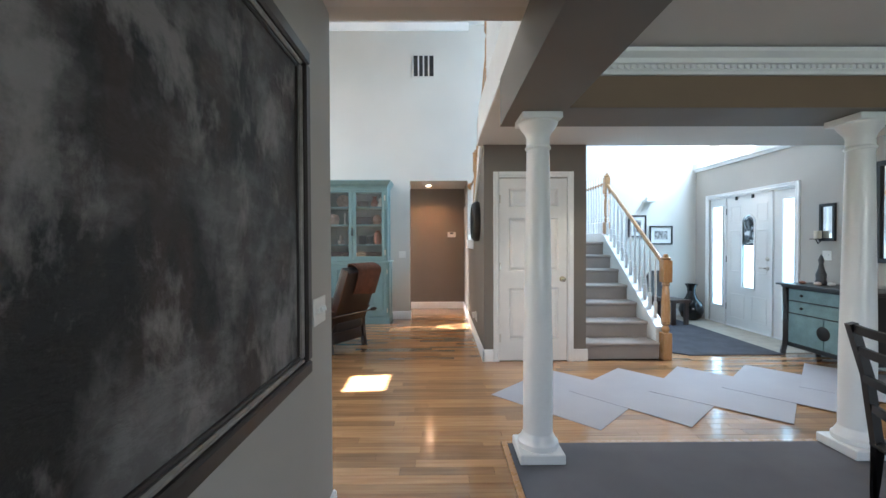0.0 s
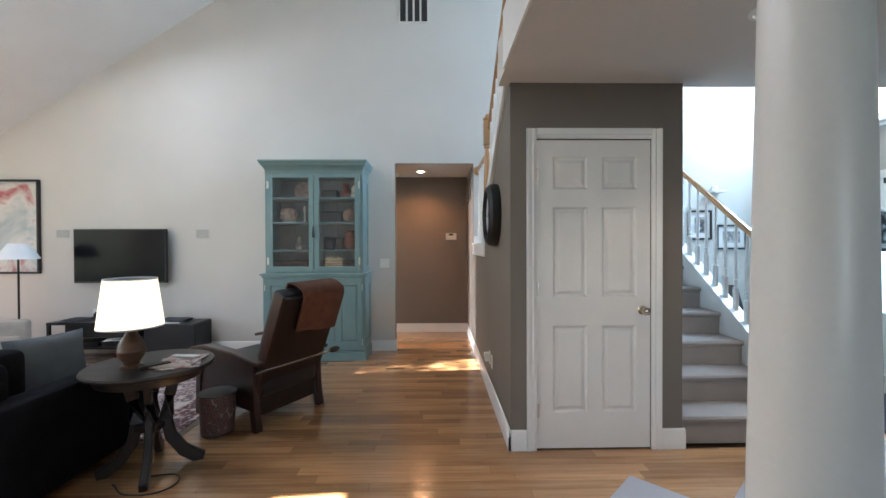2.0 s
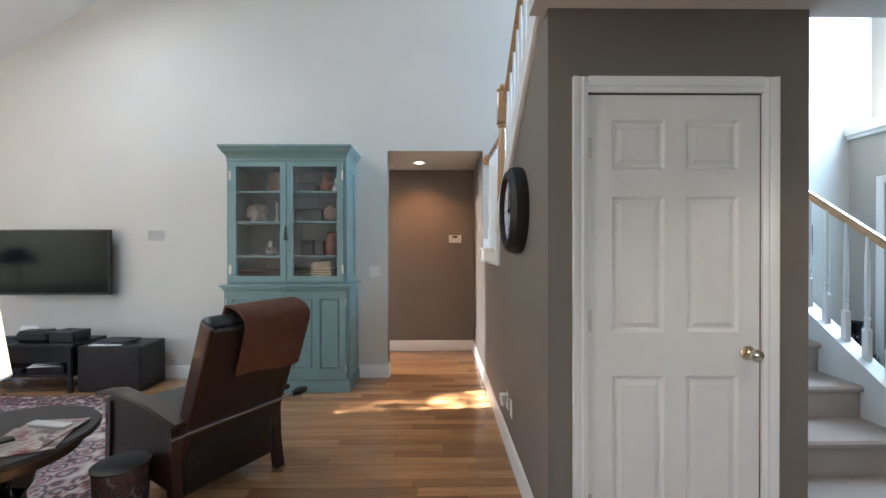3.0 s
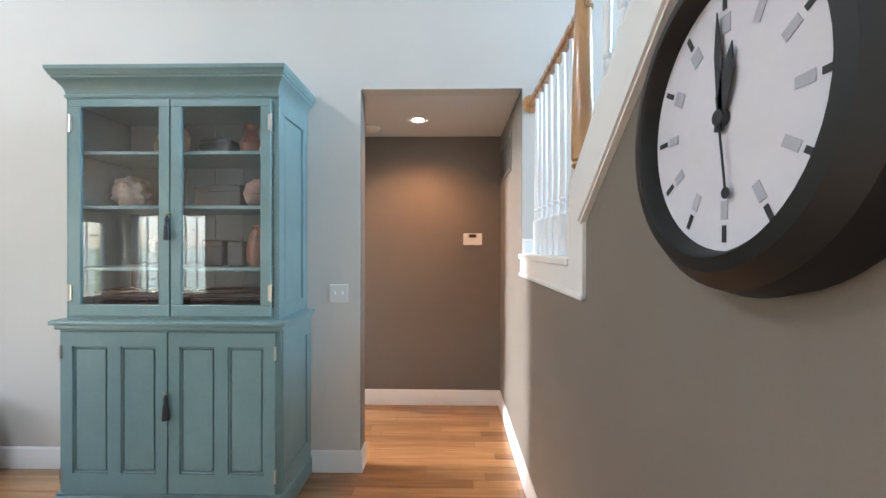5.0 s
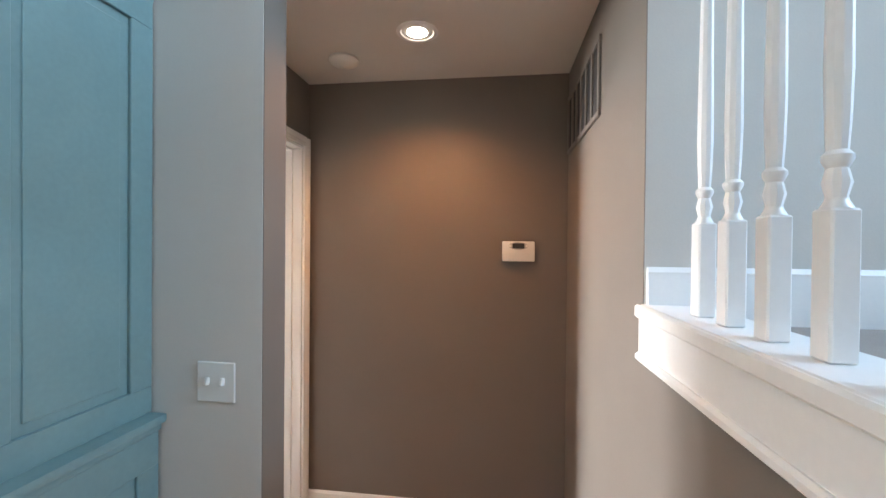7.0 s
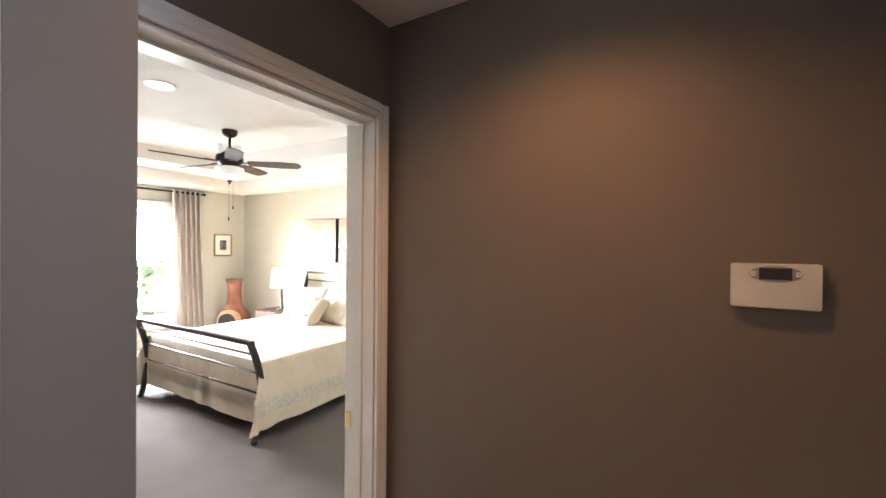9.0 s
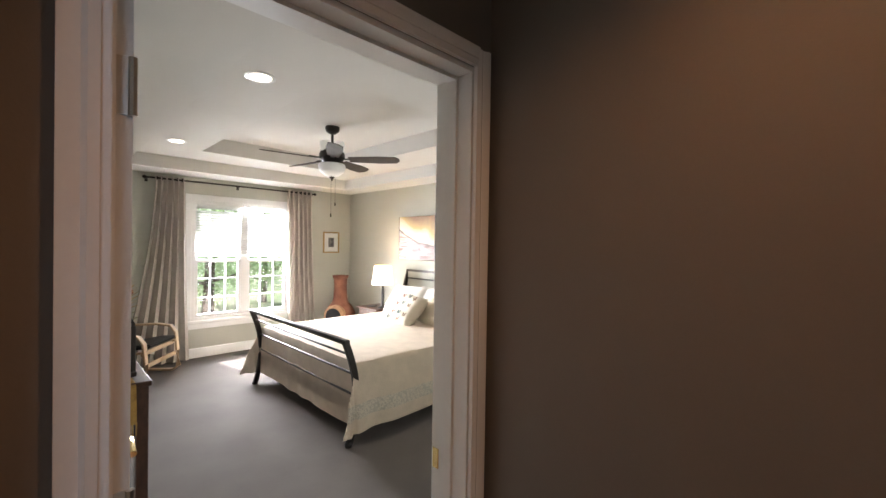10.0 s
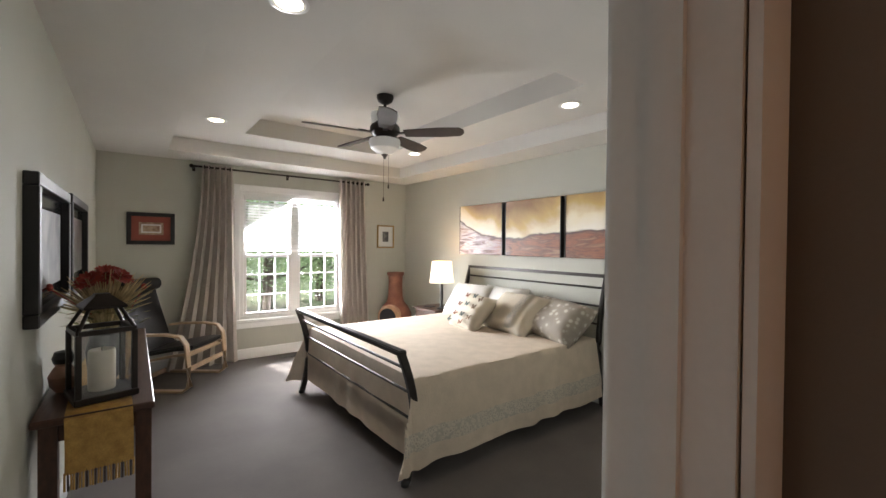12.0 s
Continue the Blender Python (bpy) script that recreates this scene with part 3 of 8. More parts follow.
M.update({
    "canvas_dark": cloud_mat("charcoal_abstract_paint"),
    "frame_dark": mat("dark_walnut_frame", (0.028, 0.021, 0.018), 0.35, vary=0.15, scale=12, bump=0.0003, bump_scale=70),
    "bead_silver": mat("antique_silver_bead", (0.33, 0.305, 0.28), 0.36, 0.5, vary=0.15, scale=20),
    "teal": mat("teal_chalk_paint", (0.185, 0.285, 0.285), 0.36, vary=0.08, scale=5, bump=0.0003, bump_scale=70, second=(0.165, 0.26, 0.262)),
    "teal_dark": mat("teal_cabinet_inside", (0.22, 0.235, 0.23), 0.6, vary=0.1, scale=5),
    "teal_chest": mat("teal_chest_paint", (0.17, 0.27, 0.28), 0.5, vary=0.16, scale=8, bump=0.0005, bump_scale=60),
    "leather": mat("dark_brown_leather", (0.017, 0.009, 0.007), 0.36, vary=0.2, scale=9, bump=0.0012, bump_scale=130),
    "leather_black": mat("black_leather", (0.016, 0.016, 0.018), 0.36, vary=0.15, scale=9, bump=0.001, bump_scale=140),
    "throw": mat("rust_brown_throw", (0.13, 0.05, 0.028), 0.9, vary=0.15, scale=14, bump=0.002, bump_scale=260),
    "mahogany": mat("dark_mahogany", (0.034, 0.013, 0.009), 0.3, vary=0.2, scale=8, bump=0.0003, bump_scale=60, stretch=(3, 3, 0.8), coat=0.2),
    "table_black": mat("black_brown_table", (0.018, 0.014, 0.013), 0.38, vary=0.2, scale=9, bump=0.0004, bump_scale=60),
    "lamp_wood": mat("turned_lamp_wood", (0.17, 0.085, 0.045), 0.4, vary=0.2, scale=12, stretch=(1, 1, 4), bump=0.0003),
    "shade_lit": glow("lit_lampshade", (1.0, 0.82, 0.56), 0.15),
    "shade_lit_warm": glow("lit_bedside_shade", (1.0, 0.83, 0.60), 0.42),
    "shade_white": mat("white_lampshade", (0.72, 0.74, 0.76), 0.8, vary=0.04),
    "sofa": mat("charcoal_upholstery", (0.009, 0.010, 0.013), 0.95, vary=0.18, scale=10, bump=0.002, bump_scale=300, spec=0.12),
    "cream_fabric": mat("cream_upholstery", (0.42, 0.38, 0.33), 0.9, vary=0.1, scale=8, bump=0.002, bump_scale=280),
    "rug": ramp_mat("red_patterned_rug", [(0.0, (0.46, 0.40, 0.38)), (0.2, (0.16, 0.05, 0.055)), (0.34, (0.42, 0.36, 0.35)), (0.5, (0.06, 0.04, 0.06)), (0.62, (0.34, 0.24, 0.23)), (0.85, (0.52, 0.46, 0.43))], 11.0, 0.95, kind="voronoi", bump=0.003),
    "rug_border": ramp_mat("dark_rug_border", [(0.12, (0.40, 0.35, 0.33)), (0.32, (0.05, 0.035, 0.05)), (0.55, (0.16, 0.06, 0.06)), (0.8, (0.46, 0.40, 0.37))], 20.0, 0.95, kind="voronoi", bump=0.003),
    "mat_slate": mat("slate_entry_mat", (0.06, 0.058, 0.07), 0.95, vary=0.2, scale=5, bump=0.004, bump_scale=300),
    "board": mat("grey_floor_board", (0.345, 0.33, 0.345), 0.7, vary=0.04, scale=2.0, bump=0.0004, bump_scale=80),
    "screen": mat("tv_screen", (0.005, 0.005, 0.006), 0.2, vary=0.02, spec=0.10),
    "paper": mat("white_paper", (0.72, 0.72, 0.70), 0.8, vary=0.03),
    "magazine": ramp_mat("magazine_cover", [(0.35, (0.30, 0.10, 0.10)), (0.5, (0.55, 0.48, 0.44)), (0.62, (0.16, 0.09, 0.09))], 14, 0.4),
    "basket": ramp_mat("patterned_bin", [(0.1, (0.05, 0.03, 0.03)), (0.35, (0.16, 0.08, 0.07)), (0.6, (0.06, 0.045, 0.045)), (0.9, (0.26, 0.20, 0.18))], 30, 0.5, kind="voronoi"),
    "porcelain": mat("white_porcelain", (0.62, 0.59, 0.55), 0.3, vary=0.06),
    "pottery_red": mat("red_glazed_pottery", (0.28, 0.10, 0.065), 0.35, vary=0.3, scale=20),
    "rose_clay": mat("rose_clay", (0.36, 0.22, 0.18), 0.4, vary=0.2, scale=20),
    "pottery_dark": mat("dark_pottery", (0.05, 0.05, 0.055), 0.35, vary=0.3, scale=20),
    "shell": mat("pale_shell", (0.46, 0.34, 0.28), 0.5, vary=0.2, scale=25, bump=0.003, bump_scale=60),
    "wicker": mat("dark_wicker", (0.07, 0.035, 0.025), 0.7, vary=0.4, scale=40, bump=0.004, bump_scale=160),
    "dial": mat("clock_dial", (0.62, 0.61, 0.66), 0.5, vary=0.03),
    "clock_rim": mat("black_clock_rim", (0.006, 0.0055, 0.0055), 0.55, vary=0.2),
    "slate_blue": mat("slate_blue_cover", (0.10, 0.17, 0.26), 0.5),
    "numeral": mat("grey_numeral_print", (0.40, 0.40, 0.46), 0.6),
    "ink": mat("dark_print", (0.03, 0.03, 0.035), 0.6),
    "wax": mat("ivory_candle_wax", (0.66, 0.60, 0.47), 0.5, vary=0.05),
    "mirror": mat("mirror_silver", (0.85, 0.86, 0.87), 0.03, 1.0, vary=0.0),
    "art_living": ramp_mat("blue_red_painting", [(0.3, (0.10, 0.20, 0.24)), (0.45, (0.42, 0.48, 0.50)), (0.55, (0.62, 0.62, 0.60)), (0.66, (0.42, 0.10, 0.11)), (0.8, (0.10, 0.10, 0.12))], 2.2, 0.5, 4, 0.8),
    "photo": ramp_mat("black_white_photo", [(0.35, (0.02, 0.02, 0.02)), (0.6, (0.45, 0.44, 0.43))], 14, 0.3),
    "lead_glass": ramp_mat("mottled_lead_glass", [(0.36, (0.015, 0.018, 0.022)), (0.5, (0.16, 0.19, 0.21)), (0.6, (0.62, 0.68, 0.72))], 9, 0.2, 3, 1.2),
    "blue_led": glow("blue_indicator", (0.05, 0.35, 1.0), 0.65),
    "rubber": mat("black_cable", (0.02, 0.017, 0.015), 0.6),
    "fan_wood": mat("walnut_fan_blade", (0.085, 0.04, 0.022), 0.4, vary=0.2, scale=10, stretch=(1, 6, 1)),
    "steel": mat("steel", (0.5, 0.5, 0.5), 0.25, 1.0),
})


# ---- passage: painting, switch ----
def rect_frame(bm, axis, p, side, a0, a1, z0, z1, w, d, bevel=0.004):
    """Four mitre-free bars of a picture frame on the wall face p."""
    q = p + side * d
    lo, hi = min(p, q), max(p, q)
    for b in ((a0, a1, z0, z0 + w), (a0, a1, z1 - w, z1), (a0, a0 + w, z0 + w, z1 - w), (a1 - w, a1, z0 + w, z1 - w)):
        if axis == "x":
            box(bm, lo, b[0], b[2], hi, b[1], b[3], bevel)
        else:
            box(bm, b[0], lo, b[2], b[1], hi, b[3], bevel)


def panel(bm, axis, p, side, a0, a1, z0, z1, d0, d1):
    lo, hi = sorted((p + side * d0, p + side * d1))
    if axis == "x":
        box(bm, lo, a0, z0, hi, a1, z1)
    else:
        box(bm, a0, lo, z0, a1, hi, z1)


def picture(name, label, axis, p, side, a0, a1, z0, z1, frame_w, depth, frame_mat, layers):
    """A framed picture: frame plus flat layers (name, material, inset from the frame's outside)."""
    ob = tagged(new(name), label, "picture")
    bm = bmesh.new()
    rect_frame(bm, axis, p, side, a0, a1, z0, z1, frame_w, depth)
    part("frame", bm, frame_mat, ob)
    back = 0.3 * depth
    for k, (nm, mt, inset) in enumerate(layers):
        bm = bmesh.new()
        panel(bm, axis, p, side, a0 + inset, a1 - inset, z0 + inset, z1 - inset, 0.002, back + 0.003 * k)
        part(nm, bm, mt, ob)
    return ob


big = tagged(new("painting"), "large charcoal abstract painting in a dark walnut frame", "painting")
bm = bmesh.new()
rect_frame(bm, "x", -0.53, 1, -0.12, 1.59, 0.845, 2.03, 0.052, 0.045, 0.008)
part("frame", bm, "frame_dark", big)
bm = bmesh.new()
rect_frame(bm, "x", -0.53, 1, -0.068, 1.538, 0.897, 1.978, 0.018, 0.034, 0.006)
part("inner_bead", bm, "bead_silver", big, "dull silver inner bead")
bm = bmesh.new()
rect_frame(bm, "x", -0.53, 1, -0.05, 1.52, 0.915, 1.96, 0.012, 0.024, 0.003)
part("liner", bm, "frame_dark", big)
bm = bmesh.new()
panel(bm, "x", -0.53, 1, -0.038, 1.508, 0.927, 1.948, 0.002, 0.016)
part("canvas", bm, "canvas_dark", big, "charcoal, grey and umber brushwork")


def switch_plate(x, y, z, turn, gangs, label):
    """A wall plate with toggles; local +y looks out of the wall."""
    ob = thing("light_switch", label, "light switch", x, y, z, turn)
    w = 0.07 + 0.046 * (gangs - 1)
    bm = bmesh.new()
    box(bm, -w / 2, 0, -0.057, w / 2, 0.006, 0.057, 0.003)
    part("plate", bm, "plastic_white", ob)
    for g in range(gangs):
        gx = (g - (gangs - 1) / 2) * 0.046
        bm = bmesh.new()
        vs = box(bm, gx - 0.005, 0.004, -0.011, gx + 0.005, 0.019, 0.011, 0.002)
        turned(bm, Matrix.Translation((gx, 0, 0)) @ Matrix.Rotation(0.3, 4, "X") @ Matrix.Translation((-gx, 0, 0)), vs)
        part("toggle", bm, "plastic_white", ob)
    return ob


switch_plate(-0.53, 1.82, 1.04, -90, 3, "white three-gang light switch on the greige wall")
switch_plate(-0.665, YF, 1.12, 180, 2, "white two-gang light switch beside the hall opening")


# ---- columns ----
def column(x, y):
    ob = thing("column", "round white painted column with square plinth and capital", "column", x, y, 0.012, group="dining room columns")
    bm = bmesh.new()
    box(bm, -0.135, -0.135, 0, 0.135, 0.135, 0.06, 0.006)
    part("plinth", bm, "trim", ob)
    bm = bmesh.new()
    lathe(bm, [(0.118, 0.06), (0.124, 0.075), (0.122, 0.095), (0.108, 0.108), (0.104, 0.12), (0.096, 0.135), (0.090, 0.15)], seg=40)
    part("base_ring", bm, "trim", ob)
    bm = bmesh.new()
    lathe(bm, [(0.090, 0.15), (0.0895, 0.6), (0.078, 1.3), (0.0685, 1.88)], seg=40)
    part("shaft", bm, "trim", ob)
    bm = bmesh.new()
    lathe(bm, [(0.0685, 1.88), (0.077, 1.885), (0.079, 1.895), (0.071, 1.905), (0.0695, 1.955), (0.080, 1.98), (0.104, 2.012), (0.118, 2.035), (0.118, 2.045)], seg=40)
    part("capital", bm, "trim", ob)
    bm = bmesh.new()
    box(bm, -0.12, -0.12, 2.045, 0.12, 0.12, 2.086, 0.005)
    part("abacus", bm, "trim", ob)


column(0.595, 2.585)
column(2.61, 2.60)


# ---- panelled doors ----
def door_leaf(name, label, w, h, thick, fields, material="door_white"):
    """A leaf in local x (0..w), y (0..thick), z; fields are raised panels (x0, x1, z0, z1) on both faces."""
    ob = tagged(new(name), label, "door", kind="structure")
    bm = bmesh.new()
    us = sorted({0.0, w, *[f[0] for f in fields], *[f[1] for f in fields]})
    zs = sorted({0.0, h, *[f[2] for f in fields], *[f[3] for f in fields]})
    for i in range(len(us) - 1):
        for k in range(len(zs) - 1):
            u, z = (us[i] + us[i + 1]) / 2, (zs[k] + zs[k + 1]) / 2
            if not any(f[0] < u < f[1] and f[2] < z < f[3] for f in fields):
                box(bm, us[i], 0, zs[k], us[i + 1], thick, zs[k + 1])
    bmesh.ops.remove_doubles(bm, verts=bm.verts, dist=1e-5)
    part("leaf", bm, material, ob, smooth=0)
    for f in fields:
        bm = bmesh.new()
        for y, s in ((0.0, 1), (thick, -1)):
            def ring(inset, depth):
                return [bm.verts.new((f[0] + inset if a < 0 else f[1] - inset, y + s * depth, f[2] + inset if b < 0 else f[3] - inset)) for a, b in ((-1, -1), (1, -1), (1, 1), (-1, 1))]
            rings = [ring(0, 0), ring(0.010, 0.012), ring(0.018, 0.013), ring(0.042, 0.002)]
            for a, b in zip(rings, rings[1:]):
                for q in range(4):
                    bm.faces.new((a[q], a[(q + 1) % 4], b[(q + 1) % 4], b[q]))
            bm.faces.new(rings[-1])
        bmesh.ops.recalc_face_normals(bm, faces=bm.faces)
        part("panel", bm, material, ob, smooth=0)
    return ob


def knob(parent, x, z, y, side, material="brass"):
    bm = bmesh.new()
    lathe(bm, [(0.030, 0), (0.032, 0.004), (0.028, 0.009), (0.011, 0.012), (0.010, 0.03), (0.022, 0.036), (0.028, 0.048), (0.026, 0.06), (0.012, 0.068), (0.0, 0.069)], seg=20)
    turned(bm, Matrix.Translation((x, y, z)) @ Matrix.Rotation(radians(-90 * side), 4, "X"), bm.verts[:])
    return part("knob", bm, material, parent, "polished metal knob")


def hinge(parent, x, z, y, material="nickel"):
    bm = bmesh.new()
    tube(bm, [(x, y, z - 0.045), (x, y, z + 0.045)], 0.007)
    box(bm, x - 0.003, y, z - 0.045, x + 0.02, y + 0.004, z + 0.045)
    return part("hinge", bm, material, parent)


SIX = [(0.105, 0.335, 1.71, 1.92), (0.43, 0.66, 1.71, 1.92), (0.105, 0.335, 1.0, 1.59), (0.43, 0.66, 1.0, 1.59), (0.105, 0.335, 0.235, 0.81), (0.43, 0.66, 0.235, 0.81)]
closet = door_leaf("door_1", "closed white six-panel closet door with a pale metal knob", 0.752, 2.03, 0.035, SIX)
closet.matrix_world = pose(0.654, 4.603, 0.008)
knob(closet, 0.70, 0.91, 0.0, -1, "champagne")
for z in (0.25, 1.05, 1.80):
    hinge(closet, -0.004, z, -0.004)
bed_door = door_leaf("door_2", "open white six-panel bedroom door with a lever handle", 0.715, 2.02, 0.035, [(a * 0.94, b * 0.94, c, d) for a, b, c, d in SIX])
bed_door.matrix_world = pose(-1.062, 7.465, 0.012, 0, 0, 180 - 3.2)
for z in (0.25, 1.05, 1.80):
    bm = bmesh.new()
    box(bm, -0.003, 0.002, z - 0.05, 0.0, 0.033, z + 0.05)
    tube(bm, [(-0.004, 0.0, z - 0.05), (-0.004, 0.0, z + 0.05)], 0.007)
    part("hinge", bm, "nickel", bed_door)
for side, y in ((-1, 0.0), (1, 0.035)):
    bm = bmesh.new()
    lathe(bm, [(0.032, 0), (0.033, 0.005), (0.026, 0.01), (0.011, 0.013), (0.010, 0.045)], seg=20)
    turned(bm, Matrix.Translation((0.65, y, 0.93)) @ Matrix.Rotation(radians(-90 * side), 4, "X"), bm.verts[:])
    tube(bm, arc((0.655, y + side * 0.045, 0.93), (0.53, y + side * 0.045, 0.935), (0, 0, 0.012), 6), [0.011, 0.011, 0.010, 0.009, 0.009, 0.009, 0.010])
    part("lever_handle", bm, "brass", bed_door, "polished brass lever")
# strike plate on the far jamb
bm = bmesh.new()
box(bm, -1.066, 8.2005, 0.875, -1.042, 8.2045, 0.935, 0.001)
tagged(part("strike_plate", bm, "brass"), "small brass strike plate on the door jamb", "strike plate")


# ---- stairs ----
stairs = thing("staircase", "grey-carpeted wooden staircase with white stringers and a landing", "staircase")
RISE, RUN = 0.19, 0.265
for k in range(7):
    bm = bmesh.new()
    y = 4.66 + RUN * k
    top = RISE * (k + 1)
    y2 = y + RUN + 0.02 if k < 6 else 7.30
    prism(bm, [(y, top - RISE + (0.0 if k == 0 else 0.0)), (y, top - 0.045), (y - 0.018, top - 0.035), (y - 0.024, top - 0.016), (y - 0.014, top - 0.002), (y + 0.01, top), (y2, top), (y2, top - RISE)], "x", 1.62, 2.47)
    part("step" if k < 6 else "landing_step", bm, "carpet_stair", stairs)
bm = bmesh.new()
box(bm, XW + 0.12, 6.02, 1.14, 1.62, 7.30, 1.33)
part("landing", bm, "carpet_stair", stairs)
for k in range(7):
    bm = bmesh.new()
    y = 6.02 - RUN * k
    top = 1.33 + RISE * (k + 1)
    if top > UP + 0.02:
        break
    low = top - RISE if k < 5 else CEIL + 0.006
    prism(bm, [(y, low), (y, top), (y - RUN - 0.02, top), (y - RUN - 0.02, low)], "x", XW + 0.12, 1.56)
    part("step", bm, "carpet_stair", stairs)
# closed stringer of the lower flight
bm = bmesh.new()
prism(bm, [(4.72, 0.0), (4.72, 0.33), (6.20, 0.33 + 1.48 * RISE / RUN), (6.30, 1.46), (7.30, 1.46), (7.30, 0.0)], "x", 2.47, 2.55)
part("stringer", bm, "trim", stairs)
bm = bmesh.new()
tube(bm, [(2.51, 4.70, 0.345), (2.51, 6.22, 0.345 + 1.52 * RISE / RUN)], 0, flat=(0.11, 0.025))
part("stringer_cap", bm, "trim", stairs)
# apron of the landing and the rake trim of the upper flight
RK = 0.74


def rake(y):
    return 1.49 + RK * (5.97 - y)


bm = bmesh.new()
END, TIP = YF, 5.966
prism(bm, [(END, 1.255), (TIP, 1.255), (TIP, rake(TIP)), (4.37, rake(4.37)), (4.37, rake(4.37) + 0.25), (6.125, rake(6.125) + 0.25), (6.125, 1.358), (END, 1.358)], "x", XW - 0.012, XW + 0.020)
part("landing_apron", bm, "trim", stairs, "white apron and stringer board of the upper flight")
bm = bmesh.new()
box(bm, XW + 0.020, 5.98, 1.255, XW + 0.125, END, 1.358)
prism(bm, [(6.06, rake(6.06)), (4.37, rake(4.37)), (4.37, rake(4.37) + 0.249), (6.06, rake(6.06) + 0.249)], "x", XW + 0.020, XW + 0.121)
part("rake_stringer", bm, "trim", stairs)
bm = bmesh.new()
box(bm, XW - 0.024, 6.127, 1.340, XW - 0.011, END, 1.372, 0.005)
box(bm, XW - 0.012, 6.127, 1.358, XW + 0.135, END, 1.372, 0.004)
part("apron_cap", bm, "trim", stairs)
bm = bmesh.new()
box(bm, XW - 0.022, TIP, 1.234, XW + 0.002, END, 1.256, 0.006)
part("apron_bead", bm, "trim", stairs)
bm = bmesh.new()
for low, high, out in ((0.0, 0.052, 0.018), (0.010, 0.036, 0.026)):
    prism(bm, [(5.975, rake(5.975) + low), (4.37, rake(4.37) + low), (4.37, rake(4.37) + high), (5.975, rake(5.975) + high)], "x", XW - out, XW - 0.011)
part("rake_moulding", bm, "trim", stairs)
bm = bmesh.new()
box(bm, 0.40, 2.09, 2.415, 0.52, 4.40, 2.74)
part("landing_fascia", bm, "trim", stairs, "white fascia of the upper landing")
bm = bmesh.new()
box(bm, 0.40, 2.09, 2.74, 0.56, 4.42, 2.765, 0.006)
part("landing_nosing", bm, "trim", stairs)

def baluster_mesh(height):
    """Square foot, turned rings, slender taper."""
    bm = bmesh.new()
    box(bm, -0.017, -0.017, 0, 0.017, 0.017, 0.19, 0.003)
    lathe(bm, [(0.017, 0.19), (0.012, 0.20), (0.011, 0.205), (0.015, 0.222), (0.011, 0.24), (0.016, 0.25), (0.016, 0.256), (0.011, 0.262), (0.013, 0.30), (0.0145, 0.36), (0.012, 0.6), (0.008, height)], seg=10)
    me = bpy.data.meshes.new("baluster")
    bm.to_mesh(me)
    bm.free()
    me.materials.append(M["trim"])
    me.shade_smooth()
    me.set_sharp_from_angle(angle=radians(35))
    return me


def railing(label):
    return thing("stair_railing", label, "railing", group="stair railings")


def balusters(parent, mesh, places):
    for x, y, z in places:
        ob = new("baluster", mesh)
        ob.location = (x, y, z)
        ob.parent = parent


def handrail(parent, pts):
    bm = bmesh.new()
    tube(bm, pts, 0, flat=(0.050, 0.046))
    bmesh.ops.bevel(bm, geom=bm.edges[:], offset=0.014, segments=3, affect="EDGES")
    return part("handrail", bm, "oak", parent, "honey oak handrail")


def newel(parent, x, y, z0, h, size=0.085, block=0.30):
    s = size / 2
    bm = bmesh.new()
    foot = block
    box(bm, x - s, y - s, z0, x + s, y + s, z0 + foot, 0.004)
    prof = [(s * 0.60, foot), (s * 0.66, foot + 0.008), (s * 0.86, foot + 0.032), (s * 0.80, foot + 0.058), (s * 0.52, foot + 0.082), (s * 0.84, foot + 0.092), (s * 0.97, foot + 0.104), (s * 0.80, foot + 0.114), (s * 0.98, foot + 0.124)]
    lo = prof[-1][1]
    top = h - 0.30
    prof += [(s * 0.98, lo + 0.10), (s * 0.94, lo + 0.22), (s * 0.75, top - 0.08), (s * 0.65, top - 0.04), (s * 0.95, top - 0.025), (s * 0.7, top - 0.008), (s * 0.98, top)]
    lathe(bm, [(r, z0 + z) for r, z in prof], x, y, seg=20)
    box(bm, x - s, y - s, z0 + top, x + s, y + s, z0 + h - 0.05, 0.004)
    lathe(bm, [(s * 0.8, z0 + h - 0.05), (s * 1.12, z0 + h - 0.035), (s * 1.05, z0 + h - 0.02), (s * 0.55, z0 + h - 0.012), (s * 0.6, z0 + h), (s * 0.4, z0 + h + 0.018), (0.002, z0 + h + 0.024)], x, y, seg=20)
    return part("newel_post", bm, "oak", parent, "turned honey oak newel")


tall = baluster_mesh(0.90)
lower = railing("oak handrail on white turned balusters beside the lower flight")
newel(lower, 2.545, 4.655, 0, 1.17, 0.10)
newel(lower, 2.535, 6.27, 1.33, 1.03, 0.085)
RS = RISE / RUN
handrail(lower, [(2.53, 4.70, 1.10), (2.53, 6.24, 1.10 + 1.54 * RS * 0.99)])
handrail(lower, [(2.53, 6.30, 2.22), (2.53, 7.29, 2.22)])
low_mesh = baluster_mesh(0.74)
balusters(lower, low_mesh, [(2.515, 4.82 + 0.125 * k, 0.35 + (0.125 * k + 0.12) * RS) for k in range(12)])
balusters(lower, tall, [(2.515, 6.38 + 0.11 * k, 1.46 - 0.02) for k in range(9)])
upper = railing("oak handrail on white balusters round the landing and upper flight")
balusters(upper, tall, [(XW + 0.055, y, 1.372) for y in (7.0, 6.90, 6.79, 6.675, 6.555, 6.44, 6.325, 6.215)])
handrail(upper, [(XW + 0.055, 6.12, 2.30), (XW + 0.055, 7.15, 2.30)])
bm = bmesh.new()
